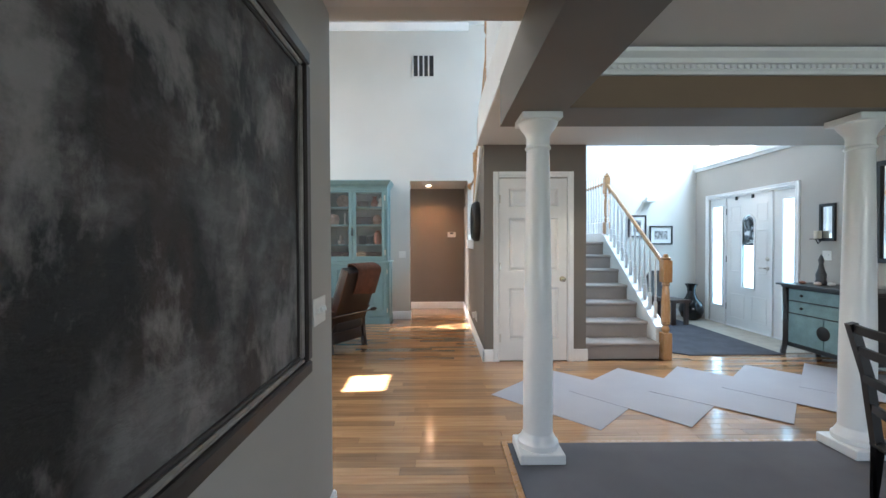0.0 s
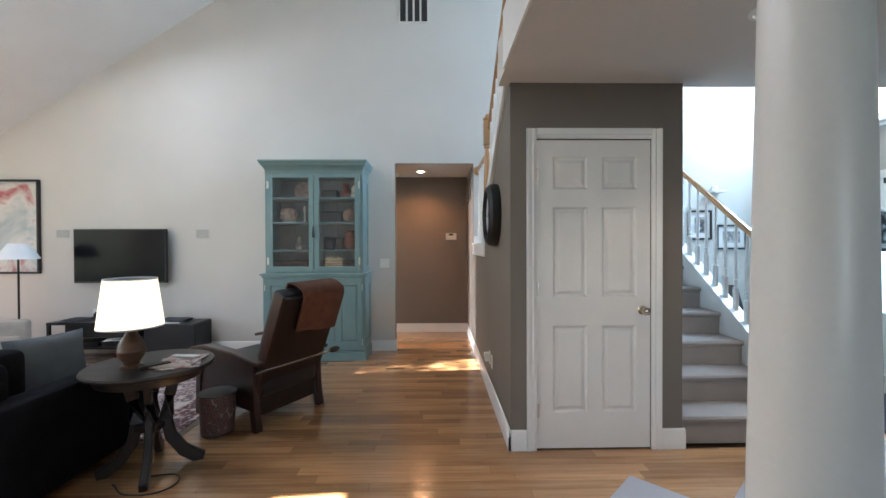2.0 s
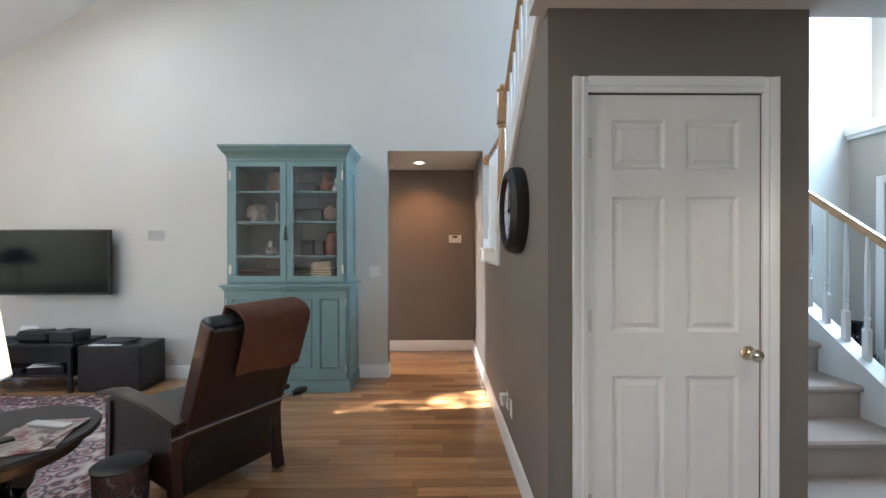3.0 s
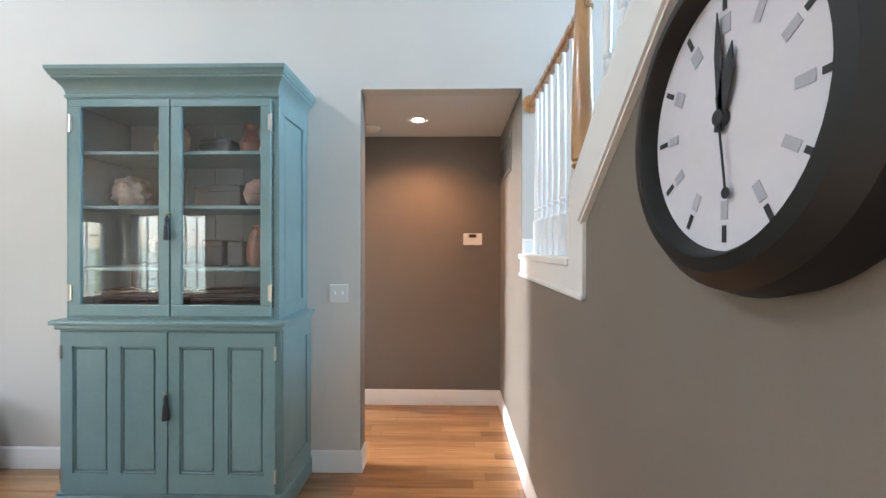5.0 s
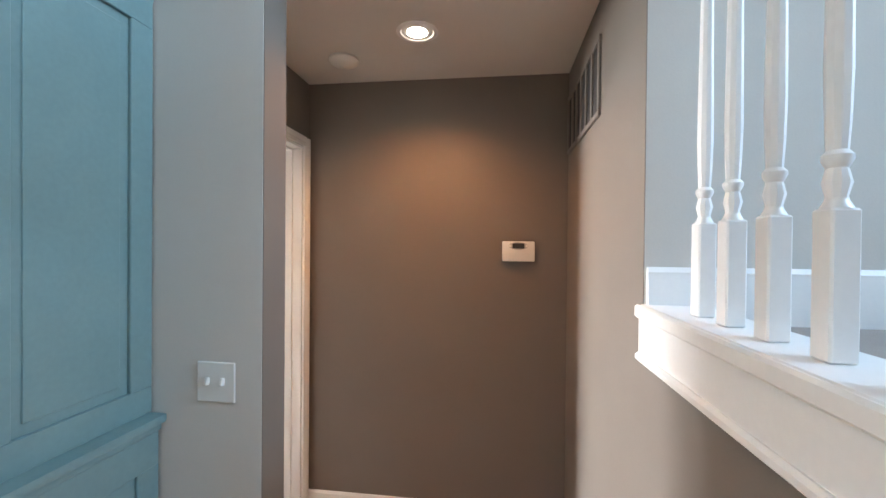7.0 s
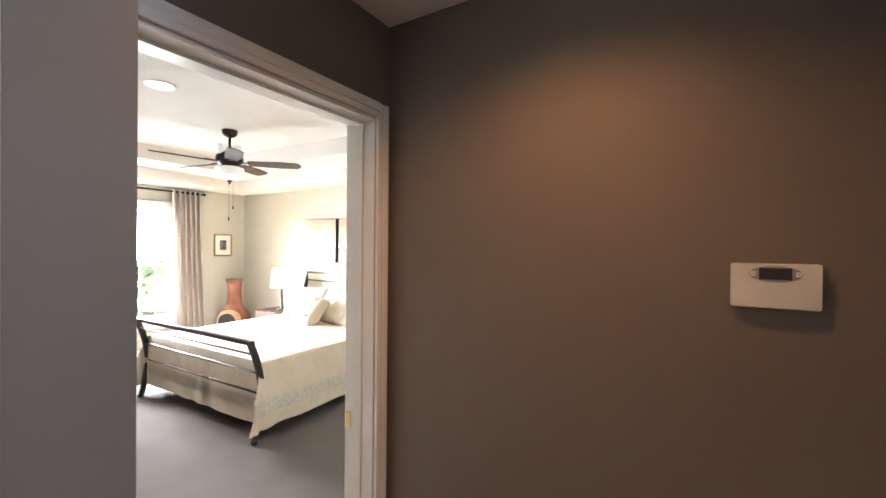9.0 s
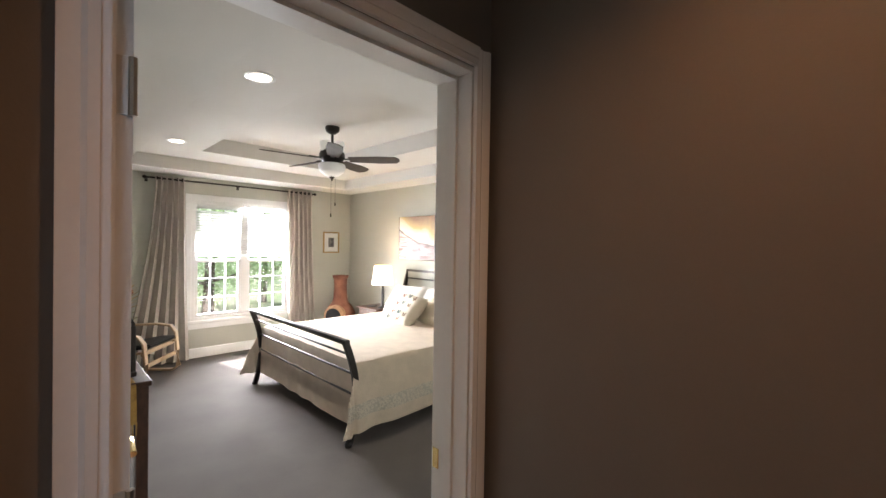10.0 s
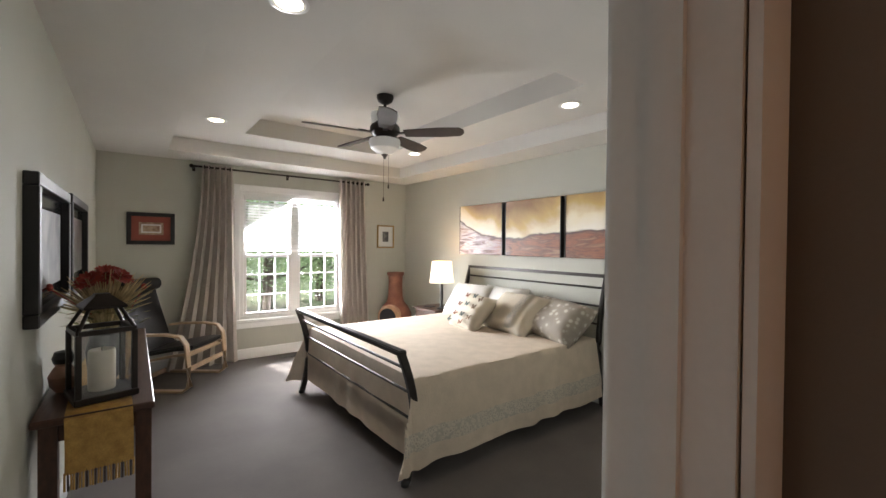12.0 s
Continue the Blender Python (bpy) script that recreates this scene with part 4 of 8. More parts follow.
lathe(bm, [(0.055, 0), (0.058, 0.006), (0.05, 0.014), (0.034, 0.02)], seg=20)
turned(bm, Matrix.Translation((XW + 0.055, YF - 0.004, 2.30)) @ Matrix.Rotation(radians(90), 4, "X"), bm.verts[:])
part("rosette", bm, "oak", upper)
newel(upper, XW + 0.050, 6.157, 1.565, 1.118, 0.085, block=0.05)
handrail(upper, [(XW + 0.055, 6.02, rake(6.02) + 1.06), (XW + 0.055, 4.40, rake(4.40) + 1.06)])
balusters(upper, baluster_mesh(0.80), [(XW + 0.055, 5.93 - 0.122 * k, rake(5.93 - 0.122 * k) + 0.245) for k in range(13)])
newel(upper, XW + 0.02, 4.30, 2.765, 1.05, 0.085)
handrail(upper, [(XW - 0.0, 4.28, 3.64), (XW - 0.0, 2.10, 3.64)])
balusters(upper, baluster_mesh(0.86), [(XW - 0.005, 4.19 - 0.115 * k, 2.765) for k in range(18)])

# pale face of the landing's back wall, flush with the living room wall
bm = bmesh.new()
box(bm, XW, YF, 1.241, 1.62, 7.288, TOP)
sheet = bmesh.new()
box(sheet, XW - 0.002, YF + 0.002, 1.241, XW, 7.288, 2.40)
structure("wall_hall_return", sheet, "wall_taupe", "taupe paint on the hall side of the landing wall", "wall")
structure("wall_landing_back", bm, "wall_pale", "pale wall at the back of the stair landing", "wall")
baseboard("y", YF, -1, XW + 0.004, 1.62, z=1.33)

# ---- front door ----
entry = tagged(new("door_3"), "white front door with an arched glass light between two sidelights", "door", kind="structure")
DX = 4.575


def slab_with_hole(name, y0, y1, z0, z1, hy0, hy1, hz0, hz1, parent):
    bm = bmesh.new()
    for b in ((y0, hy0, z0, z1), (hy1, y1, z0, z1), (hy0, hy1, z0, hz0), (hy0, hy1, hz1, z1)):
        box(bm, DX, b[0], b[2], DX + 0.045, b[1], b[3])
    return part(name, bm, "door_white", parent, smooth=0)


slab_with_hole("leaf", 5.655, 6.545, 0.02, 2.02, 5.975, 6.205, 0.64, 1.72, entry)
for y0, y1, z0, z1 in ((5.74, 5.93, 1.62, 1.88), (6.25, 6.46, 1.62, 1.88), (5.74, 5.93, 0.86, 1.50), (6.25, 6.46, 0.86, 1.50), (5.74, 6.02, 0.14, 0.52), (6.16, 6.46, 0.14, 0.52)):
    bm = bmesh.new()
    rect_frame(bm, "x", DX, -1, y0, y1, z0, z1, 0.016, 0.006, 0.003)
    part("door_moulding", bm, "door_white", entry)
bm = bmesh.new()
pts_out, pts_in = [], []
for (r, lot) in ((0.115 + 0.022, pts_out), (0.115, pts_in)):
    lot += [(6.09 - r, 0.64 - (r - 0.115)), (6.09 + r, 0.64 - (r - 0.115))]
    lot += [(6.09 + r * math.cos(math.pi * k / 12), 1.605 + r * math.sin(math.pi * k / 12)) for k in range(13)]
vo = [[bm.verts.new((x, y, z)) for y, z in pts_out] for x in (DX - 0.012, DX)]
vi = [[bm.verts.new((x, y, z)) for y, z in pts_in] for x in (DX - 0.012, DX + 0.045)]
n = len(pts_out)
for k in range(n):
    j = (k + 1) % n
    bm.faces.new((vo[0][k], vo[0][j], vi[0][j], vi[0][k]))
    bm.faces.new((vo[0][k], vo[1][k], vo[1][j], vo[0][j]))
    bm.faces.new((vi[0][k], vi[0][j], vi[1][j], vi[1][k]))
bmesh.ops.recalc_face_normals(bm, faces=bm.faces)
part("light_frame", bm, "trim", entry)
# spandrels close the square hole above the arch
bm = bmesh.new()
for s in (-1, 1):
    arcp = [(6.09 + s * 0.115 * math.cos(math.pi / 2 * k / 6), 1.605 + 0.115 * math.sin(math.pi / 2 * k / 6)) for k in range(7)]
    prism(bm, arcp + [(6.09 + s * 0.0, 1.72), (6.09 + s * 0.115, 1.72)], "x", DX + 0.002, DX + 0.043)
part("arch_spandrel", bm, "door_white", entry)
bm = bmesh.new()
box(bm, DX + 0.02, 5.975, 0.64, DX + 0.026, 6.205, 1.72)
pane = part("glass_light", bm, "frosted", entry, "obscured glass glowing in place of daylight")
bm = bmesh.new()
prism(bm, [(5.978, 1.29), (6.202, 1.29), (6.202, 1.60)] + [(6.09 + 0.112 * math.cos(math.pi * k / 10), 1.60 + 0.112 * math.sin(math.pi * k / 10)) for k in range(11)] + [(5.978, 1.60)], "x", DX + 0.013, DX + 0.018)
part("leaded_panel", bm, "lead_glass", entry, "mottled grey leaded glass")
bm = bmesh.new()
box(bm, DX + 0.008, 5.977, 1.27, DX + 0.019, 6.203, 1.295)
part("lead_bar", bm, "black", entry, "dark lead bar")
for y0, y1, gy0, gy1 in ((6.575, 6.935, 6.64, 6.86), (5.26, 5.625, 5.30, 5.47)):
    slab_with_hole("sidelight_frame", y0, y1, 0.02, 2.02, gy0, gy1, 0.30, 1.89, entry)
    bm = bmesh.new()
    rect_frame(bm, "x", DX, -1, gy0 - 0.02, gy1 + 0.02, 0.28, 1.91, 0.02, 0.012, 0.003)
    part("sidelight_bead", bm, "trim", entry)
    bm = bmesh.new()
    box(bm, DX + 0.02, gy0, 0.30, DX + 0.026, gy1, 1.89)
    part("sidelight_glass", bm, "frosted", entry, "obscured glass glowing in place of daylight")
boxes("door_frame", [(4.552, 6.546, 0, 4.64, 6.574, 2.04), (4.552, 5.626, 0, 4.64, 5.654, 2.04), (4.552, 5.256, 2.021, 4.64, 6.939, 2.04), (4.552, 5.256, 0, 4.66, 6.939, 0.019)], "trim", entry)
for z, nm in ((0.95, "lever_handle"), (1.08, "deadbolt")):
    bm = bmesh.new()
    lathe(bm, [(0.03, 0), (0.031, 0.006), (0.024, 0.014), (0.01, 0.016), (0.01, 0.03)], seg=18)
    turned(bm, Matrix.Translation((DX, 5.73, z)) @ Matrix.Rotation(radians(-90), 4, "Y"), bm.verts[:])
    if nm == "lever_handle":
        tube(bm, [(DX - 0.035, 5.73, z), (DX - 0.04, 5.79, z + 0.003), (DX - 0.035, 5.84, z)], 0.009)
    part(nm, bm, "nickel", entry)
for z in (0.3, 1.05, 1.8):
    bm = bmesh.new()
    tube(bm, [(DX - 0.006, 6.55, z - 0.05), (DX - 0.006, 6.55, z + 0.05)], 0.008)
    part("hinge", bm, "bronze", entry)
for y in (6.33, 6.0):
    bm = bmesh.new()
    box(bm, DX - 0.02, y - 0.018, 1.965, DX, y + 0.018, 2.03, 0.003)
    part("hook", bm, "black", entry, "small black over-door hook")

# ---- foyer things ----
bm = bmesh.new()
prism(bm, [(2.76, 4.88), (2.90, 4.77), (4.0, 4.78), (4.0, 6.95), (2.76, 6.95)], "z", 0.0, 0.012)
tagged(part("entry_mat", bm, "mat_slate"), "large slate grey entry mat on the oak floor", "mat")
tile_floor = tagged(new("floor_tiles"), "beige stone tiles before the front door", "floor", kind="structure")
for k in range(8):
    bm = bmesh.new()
    box(bm, 4.015, 4.86 + k * 0.305, -0.004, 4.548, 4.86 + k * 0.305 + 0.301, 0.006, 0.0015)
    part("tile", bm, "tile", tile_floor)

board = None
for k in range(5):
    bm = bmesh.new()
    s = 0.485
    box(bm, -s, -s, 0, s, s, 0.003, 0.0008)
    ob = part("floor_board", bm, "board")
    ob.matrix_world = pose(1.12 + 0.70 * k, 3.60 + 0.03 * k, 0.0006 + 0.0031 * k, 0, 0, 45 + (0, -3, 2, -2, 1)[k])
    tagged(ob, "square grey protective board laid cornerwise on the oak floor", "floor board", "protective boards")


def can_trim(x, y, z, r=0.058, label="round recessed ceiling light, switched on"):
    ob = thing("recessed_light", label, "ceiling light", x, y, z, group="recessed lights")
    bm = bmesh.new()
    rings = [(0.085, 0.0), (0.088, -0.004), (0.07, -0.007), (0.066, -0.002), (r + 0.001, -0.0045)]
    lathe(bm, rings, seg=32)
    part("trim_ring", bm, "trim", ob)
    bm = bmesh.new()
    lathe(bm, [(0.0, -0.0085), (r * 0.9, -0.0085), (r + 0.002, -0.0048)], seg=32)
    part("bulb", bm, "can_glow", ob, "glowing warm lamp")


for x, y, z in ((1.51, 3.76, CEIL), (2.52, 3.77, CEIL), (3.51, 3.77, CEIL), (-0.22, 7.79, 2.405), (-2.70, 10.38, 2.53), (-4.87, 8.30, 2.53), (-2.68, 8.28, 2.53), (-4.87, 10.38, 2.53)):
    can_trim(x, y, z, 0.058 if y > 8 else 0.041)

vase = thing("floor_vase", "tall glossy black vase on the floor by the front door", "vase", 4.26, 6.95, 0)
bm = bmesh.new()
lathe(bm, [(0.08, 0), (0.15, 0.05), (0.19, 0.16), (0.17, 0.28), (0.09, 0.38), (0.06, 0.46), (0.065, 0.55), (0.10, 0.61), (0.09, 0.605), (0.05, 0.5)], seg=28)
part("body", bm, "black_gloss", vase)
seat = thing("carved_chair", "dark carved wooden chair of two slotted boards by the stairs", "chair", 3.72, 6.82, 0, 10)
bm = bmesh.new()
vs = prism(bm, [(-0.14, 0.0), (0.14, 0.0), (0.17, 0.45), (0.15, 0.78), (0.08, 0.86), (-0.08, 0.86), (-0.15, 0.78), (-0.17, 0.45)], "y", 0, 0.05)
turned(bm, Matrix.Rotation(radians(-14), 4, "X"), vs)
part("backrest", bm, "mahogany", seat)
bm = bmesh.new()
vs = prism(bm, [(-0.16, -0.40), (0.16, -0.40), (0.17, -0.1), (0.10, 0.08), (-0.10, 0.08), (-0.17, -0.1)], "z", 0.36, 0.41)
part("seat", bm, "mahogany", seat)
bm = bmesh.new()
box(bm, -0.15, -0.38, 0, -0.08, -0.33, 0.36, 0.008)
box(bm, 0.08, -0.38, 0, 0.15, -0.33, 0.36, 0.008)
part("front_leg", bm, "mahogany", seat)
for x0, x1, z0, z1 in ((3.34, 3.66, 1.41, 1.80), (3.72, 4.13, 1.28, 1.61)):
    picture("framed_photo", "black-framed photograph with a white mat on the stair wall", "y", 7.30, -1, x0, x1, z0, z1, 0.025, 0.025, "black", (("mat_board", "paper", 0.02), ("photo", "photo", 0.09)))
# small sconce shelf with a block on it
bm = bmesh.new()
box(bm, 3.60, 7.17, 2.03, 3.78, 7.30, 2.055, 0.004)
box(bm, 3.64, 7.22, 2.055, 3.70, 7.29, 2.12, 0.01)
tagged(part("sconce_shelf", bm, "plastic_white"), "small white sconce shelf on the stair wall", "door chime")
# mirror sconce with candle
sconce = tagged(new("wall_sconce"), "black mirrored wall sconce with an ivory candle", "sconce")
bm = bmesh.new()
rect_frame(bm, "x", 4.55, -1, 4.72, 4.92, 1.33, 1.77, 0.035, 0.025, 0.004)
part("frame", bm, "black", sconce)
bm = bmesh.new()
panel(bm, "x", 4.55, -1, 4.755, 4.885, 1.365, 1.735, 0.002, 0.010)
part("mirror", bm, "mirror", sconce)
bm = bmesh.new()
box(bm, 4.44, 4.84, 1.35, 4.55, 4.95, 1.36, 0.003)
tube(bm, [(4.53, 4.895, 1.33), (4.50, 4.895, 1.30), (4.47, 4.895, 1.35)], 0.005)
part("candle_holder", bm, "bronze", sconce)
bm = bmesh.new()
lathe(bm, [(0.036, 1.36), (0.037, 1.45), (0.030, 1.452), (0.0, 1.448)], 4.495, 4.895, 20)
part("candle", bm, "wax", sconce)
switch_plate(4.55, 4.83, 1.16, 90, 2, "white light switch above the teal chest")
picture("dark_mirror", "tall black-framed mirror on the entry wall", "x", 4.55, -1, 3.85, 4.28, 1.1, 2.15, 0.05, 0.035, "black", (("mirror", "mirror", 0.04),))

chest = thing("chest", "teal lacquered chest with black frame and round metal lock plate", "chest", 4.08, 4.38, 0)
bm = bmesh.new()
box(bm, -0.02, -0.50, 0.79, 0.46, 0.52, 0.83, 0.006)
box(bm, -0.06, -0.54, 0.815, 0.46, 0.55, 0.835, 0.004)
part("top", bm, "black", chest)
bm = bmesh.new()
box(bm, 0.02, -0.47, 0.12, 0.45, 0.47, 0.79)
part("body", bm, "black", chest)
for y in (-0.47, 0.47):
    for x in (0.0, 0.42):
        bm = bmesh.new()
        tube(bm, [(x, y, 0.79), (x + 0.004, y, 0.4), (x - 0.004, y * 1.015, 0.1), (x - 0.02, y * 1.03, 0.0)], 0, flat=(0.045, 0.045))
        part("leg", bm, "black", chest)
for z0, z1, kind in ((0.645, 0.775, "drawer"), (0.50, 0.63, "drawer")):
    for y0, y1 in ((-0.44, 0.44),):
        bm = bmesh.new()
        box(bm, 0.005, y0, z0, 0.03, y1, z1, 0.004)
        dr = part(kind, bm, "teal_chest", chest, "worn teal drawer front")
        for yk in (-0.25, 0.25):
            bm = bmesh.new()
            lathe(bm, [(0.006, 0), (0.006, 0.012), (0.016, 0.018), (0.014, 0.026), (0.0, 0.028)], seg=14)
            turned(bm, Matrix.Translation((0.005, yk, (z0 + z1) / 2)) @ Matrix.Rotation(radians(-90), 4, "Y"), bm.verts[:])
            part("knob", bm, "bronze", dr)
for y0, y1 in ((-0.44, -0.003), (0.003, 0.44)):
    bm = bmesh.new()
    box(bm, 0.005, y0, 0.15, 0.03, y1, 0.485, 0.004)
    part("door", bm, "teal_chest", chest, "worn teal door")
bm = bmesh.new()
lathe(bm, [(0.075, 0), (0.077, 0.004), (0.07, 0.007), (0.0, 0.008)], seg=28)
turned(bm, Matrix.Translation((0.005, 0.0, 0.335)) @ Matrix.Rotation(radians(-90), 4, "Y"), bm.verts[:])
part("lock_plate", bm, "bronze", chest, "round dark metal plate")
bm = bmesh.new()
box(bm, 0.008, -0.46, 0.10, 0.03, 0.46, 0.14, 0.003)
part("apron", bm, "black", chest)
fig = thing("figurine", "slender dark wooden figurine on the teal chest", "figurine", 4.28, 4.62, 0.8345)
bm = bmesh.new()
lathe(bm, [(0.05, 0), (0.06, 0.02), (0.045, 0.06), (0.05, 0.12), (0.03, 0.18), (0.02, 0.24), (0.028, 0.28), (0.012, 0.33), (0.0, 0.35)], seg=14)
part("body", bm, "pottery_dark", fig)
for k, (dx, dy, mt) in enumerate(((-0.10, 0.10, "pottery_red"), (-0.06, -0.05, "shell"), (0.02, -0.12, "porcelain"))):
    bm = bmesh.new()
    bmesh.ops.create_icosphere(bm, subdivisions=2, radius=0.035)
    for v in bm.verts:
        v.co *= 1 + 0.25 * noise.noise(v.co * 30 + Vector((k, 0, 0)))
        v.co.z = v.co.z * 0.6 + 0.02
    ob = part("trinket", bm, mt)
    ob.location = (4.24 + dx, 4.6 + dy, 0.8375)
    tagged(ob, "small shell-like trinket on the teal chest", "trinket", "chest trinkets")

# dining chair at the carpet's edge
chair = thing("dining_chair", "black metal dining chair with a ladder back on grey carpet", "chair", 1.98, 1.52, 0.012, 78)
for x in (-0.2, 0.2):
    bm = bmesh.new()
    tube(bm, [(x, 0.22, 0), (x, 0.20, 0.45), (x, 0.24, 0.75), (x, 0.30, 0.97)], 0, flat=(0.032, 0.032))
    part("back_leg", bm, "black", chair)
    bm = bmesh.new()
    tube(bm, [(x, -0.2, 0), (x, -0.19, 0.44)], 0, flat=(0.032, 0.032))
    part("front_leg", bm, "black", chair)
bm = bmesh.new()
box(bm, -0.23, -0.23, 0.44, 0.23, 0.22, 0.48, 0.015)
part("seat", bm, "leather_black", chair)
for z in (0.62, 0.74, 0.86, 0.95):
    bm = bmesh.new()
    tube(bm, arc((-0.2, 0.22 + (z - 0.6) * 0.2, z), (0.2, 0.22 + (z - 0.6) * 0.2, z), (0, 0.03, 0), 6), 0, flat=(0.016, 0.035))
    part("back_slat", bm, "black", chair)

# ---- hall and far wall fixtures ----
thermo = thing("thermostat", "white wall thermostat with a grey display on taupe wall", "thermostat", 0.23, 8.28, 1.485)
bm = bmesh.new()
box(bm, -0.083, -0.028, -0.052, 0.083, 0, 0.052, 0.006, 2)
part("body", bm, "plastic_white", thermo)
bm = bmesh.new()
lathe(bm, [(0.02, 0), (0.02, 0.0015)], seg=20)
turned(bm, Matrix.Rotation(radians(90), 4, "X") @ Matrix.Diagonal((2.5, 0.95, 1, 1)), bm.verts[:])
turned(bm, Matrix.Translation((0, -0.028, 0.028)), bm.verts[:])
part("bezel", bm, "vent_paint", thermo)
bm = bmesh.new()
box(bm, -0.03, -0.031, 0.015, 0.03, -0.0295, 0.042)
part("display", bm, "ink", thermo, "dull grey display")
for x in (-0.042, 0.042):
    bm = bmesh.new()
    box(bm, x - 0.006, -0.0315, 0.022, x + 0.006, -0.0295, 0.034, 0.002)
    part("button", bm, "plastic_white", thermo)


def vent(name, label, axis, p, side, a0, a1, z0, z1, bars, upright, frame_mat, bar_mat):
    ob = tagged(new(name), label, "air vent")
    bm = bmesh.new()
    rect_frame(bm, axis, p, side, a0, a1, z0, z1, 0.022, 0.010, 0.002)
    part("frame", bm, frame_mat, ob)
    # dark sheet on the wall stands in for shade between the slats
    bm = bmesh.new()
    panel(bm, axis, p, side, a0 + 0.02, a1 - 0.02, z0 + 0.02, z1 - 0.02, 0.001, 0.003)
    part("backing", bm, "grille_shade", ob)
    for k in range(bars):
        bm = bmesh.new()
        if upright:
            c = a0 + 0.02 + (a1 - a0 - 0.04) * (k + 1) / (bars + 1)
            panel(bm, axis, p, side, c - 0.012, c + 0.012, z0 + 0.02, z1 - 0.02, 0.003, 0.009)
        else:
            c = z0 + 0.02 + (z1 - z0 - 0.04) * (k + 1) / (bars + 1)
            panel(bm, axis, p, side, a0 + 0.02, a1 - 0.02, c - 0.002, c + 0.002, 0.003, 0.009)
        part("slat", bm, bar_mat, ob)
    return ob


vent("return_vent", "square return-air vent high on the pale wall", "y", YF, -1, -0.475, -0.085, 4.18, 4.58, 3, True, "wall_pale", "wall_pale")
vent("hall_vent", "taupe painted return-air vent high on the hall wall", "x", XW, -1, 7.62, 8.26, 1.98, 2.27, 5, True, "wall_taupe", "wall_taupe")
smoke = thing("smoke_detector", "round white smoke detector on the hall ceiling", "smoke detector", -0.62, 8.0, 2.405)
bm = bmesh.new()
lathe(bm, [(0.07, 0), (0.072, -0.01), (0.062, -0.022), (0.045, -0.03), (0.0, -0.032)], seg=28)
part("body", bm, "plastic_white", smoke)
out = thing("wall_outlet", "white outlet with a plugged-in night light near the floor", "outlet", XW, 5.62, 0.33, 90)
bm = bmesh.new()
box(bm, -0.035, 0, -0.057, 0.035, 0.006, 0.057, 0.003)
part("plate", bm, "plastic_white", out)
bm = bmesh.new()
lathe(bm, [(0.018, -0.03), (0.02, 0.0), (0.026, 0.01), (0.028, 0.045), (0.0, 0.05)], 0, 0.028, 16)
part("night_light", bm, "plastic_white", out, "small plug-in night light")
out2 = thing("wall_outlet", "white double outlet near the floor on the taupe wall", "outlet", XW, 5.48, 0.33, 90)
bm = bmesh.new()
box(bm, -0.035, 0, -0.057, 0.035, 0.006, 0.057, 0.003)
part("plate", bm, "plastic_white", out2)

clock = thing("wall_clock", "round wall clock with a deep black rim and pale dial", "clock", XW, 5.20, 1.59, 0)
ROT = Matrix.Rotation(radians(-90), 4, "Y")
bm = bmesh.new()
lathe(bm, [(0.245, 0.0), (0.25, 0.03), (0.24, 0.065), (0.215, 0.088), (0.195, 0.092), (0.19, 0.085), (0.186, 0.060)], seg=56)
turned(bm, ROT, bm.verts[:])
part("rim", bm, "clock_rim", clock)
bm = bmesh.new()
lathe(bm, [(0.0, 0.060), (0.1, 0.0601), (0.187, 0.060), (0.187, 0.055)], seg=56)
turned(bm, ROT, bm.verts[:])
part("dial", bm, "dial", clock)
for k in range(60):
    a = 2 * math.pi * k / 60
    if k % 5 == 0:
        bm = bmesh.new()
        turned(bm, Matrix.Rotation(a, 4, "X"), box(bm, -0.0618, -0.004, 0.150, -0.0608, 0.004, 0.174))
        part("hour_mark", bm, "ink", clock)
        bm = bmesh.new()
        wide = 0.011 if k in (50, 55, 0) else 0.007
        turned(bm, Matrix.Rotation(a, 4, "X"), box(bm, -0.0614, -wide, 0.116, -0.0606, wide, 0.142))
        part("numeral_bar", bm, "numeral", clock, "blurred grey numeral")
for a, length, w in ((radians(-3), 0.150, 0.010), (radians(14), 0.098, 0.016)):
    bm = bmesh.new()
    vs = prism(bm, [(-w / 2, -0.02), (w / 2, -0.02), (w * 0.8, length * 0.6), (0, length), (-w * 0.8, length * 0.6)], "x", -0.068, -0.066)
    turned(bm, Matrix.Rotation(a, 4, "X"), vs)
    part("hand_pointer", bm, "ink", clock)
bm = bmesh.new()
vs = box(bm, -0.0705, -0.0016, -0.03, -0.0690, 0.0016, 0.108)
disc = lathe(bm, [(0.008, 0.0690), (0.008, 0.0705)], seg=14)
turned(bm, Matrix.Translation((0, 0, 0.108)) @ ROT, disc)
turned(bm, Matrix.Rotation(radians(172), 4, "X"), bm.verts[:])
part("hand_pointer", bm, "ink", clock)
bm = bmesh.new()
lathe(bm, [(0.011, 0.0605), (0.011, 0.072), (0.0, 0.073)], seg=18)
turned(bm, ROT, bm.verts[:])
part("centre_cap", bm, "ink", clock)

# ---- teal cabinet ----
cab = thing("display_cabinet", "teal painted display cabinet with two glazed doors over panelled doors", "cabinet", -1.435, 6.72, 0)
cab.scale = (0.955, 1.0, 1.0)


def frame_bars(bm, x0, x1, z0, z1, y0, y1, w, bevel=0.003):
    for b in ((x0, x1, z0, z0 + w), (x0, x1, z1 - w, z1), (x0, x0 + w, z0 + w, z1 - w), (x1 - w, x1, z0 + w, z1 - w)):
        box(bm, b[0], y0, b[2], b[1], y1, b[3], bevel)


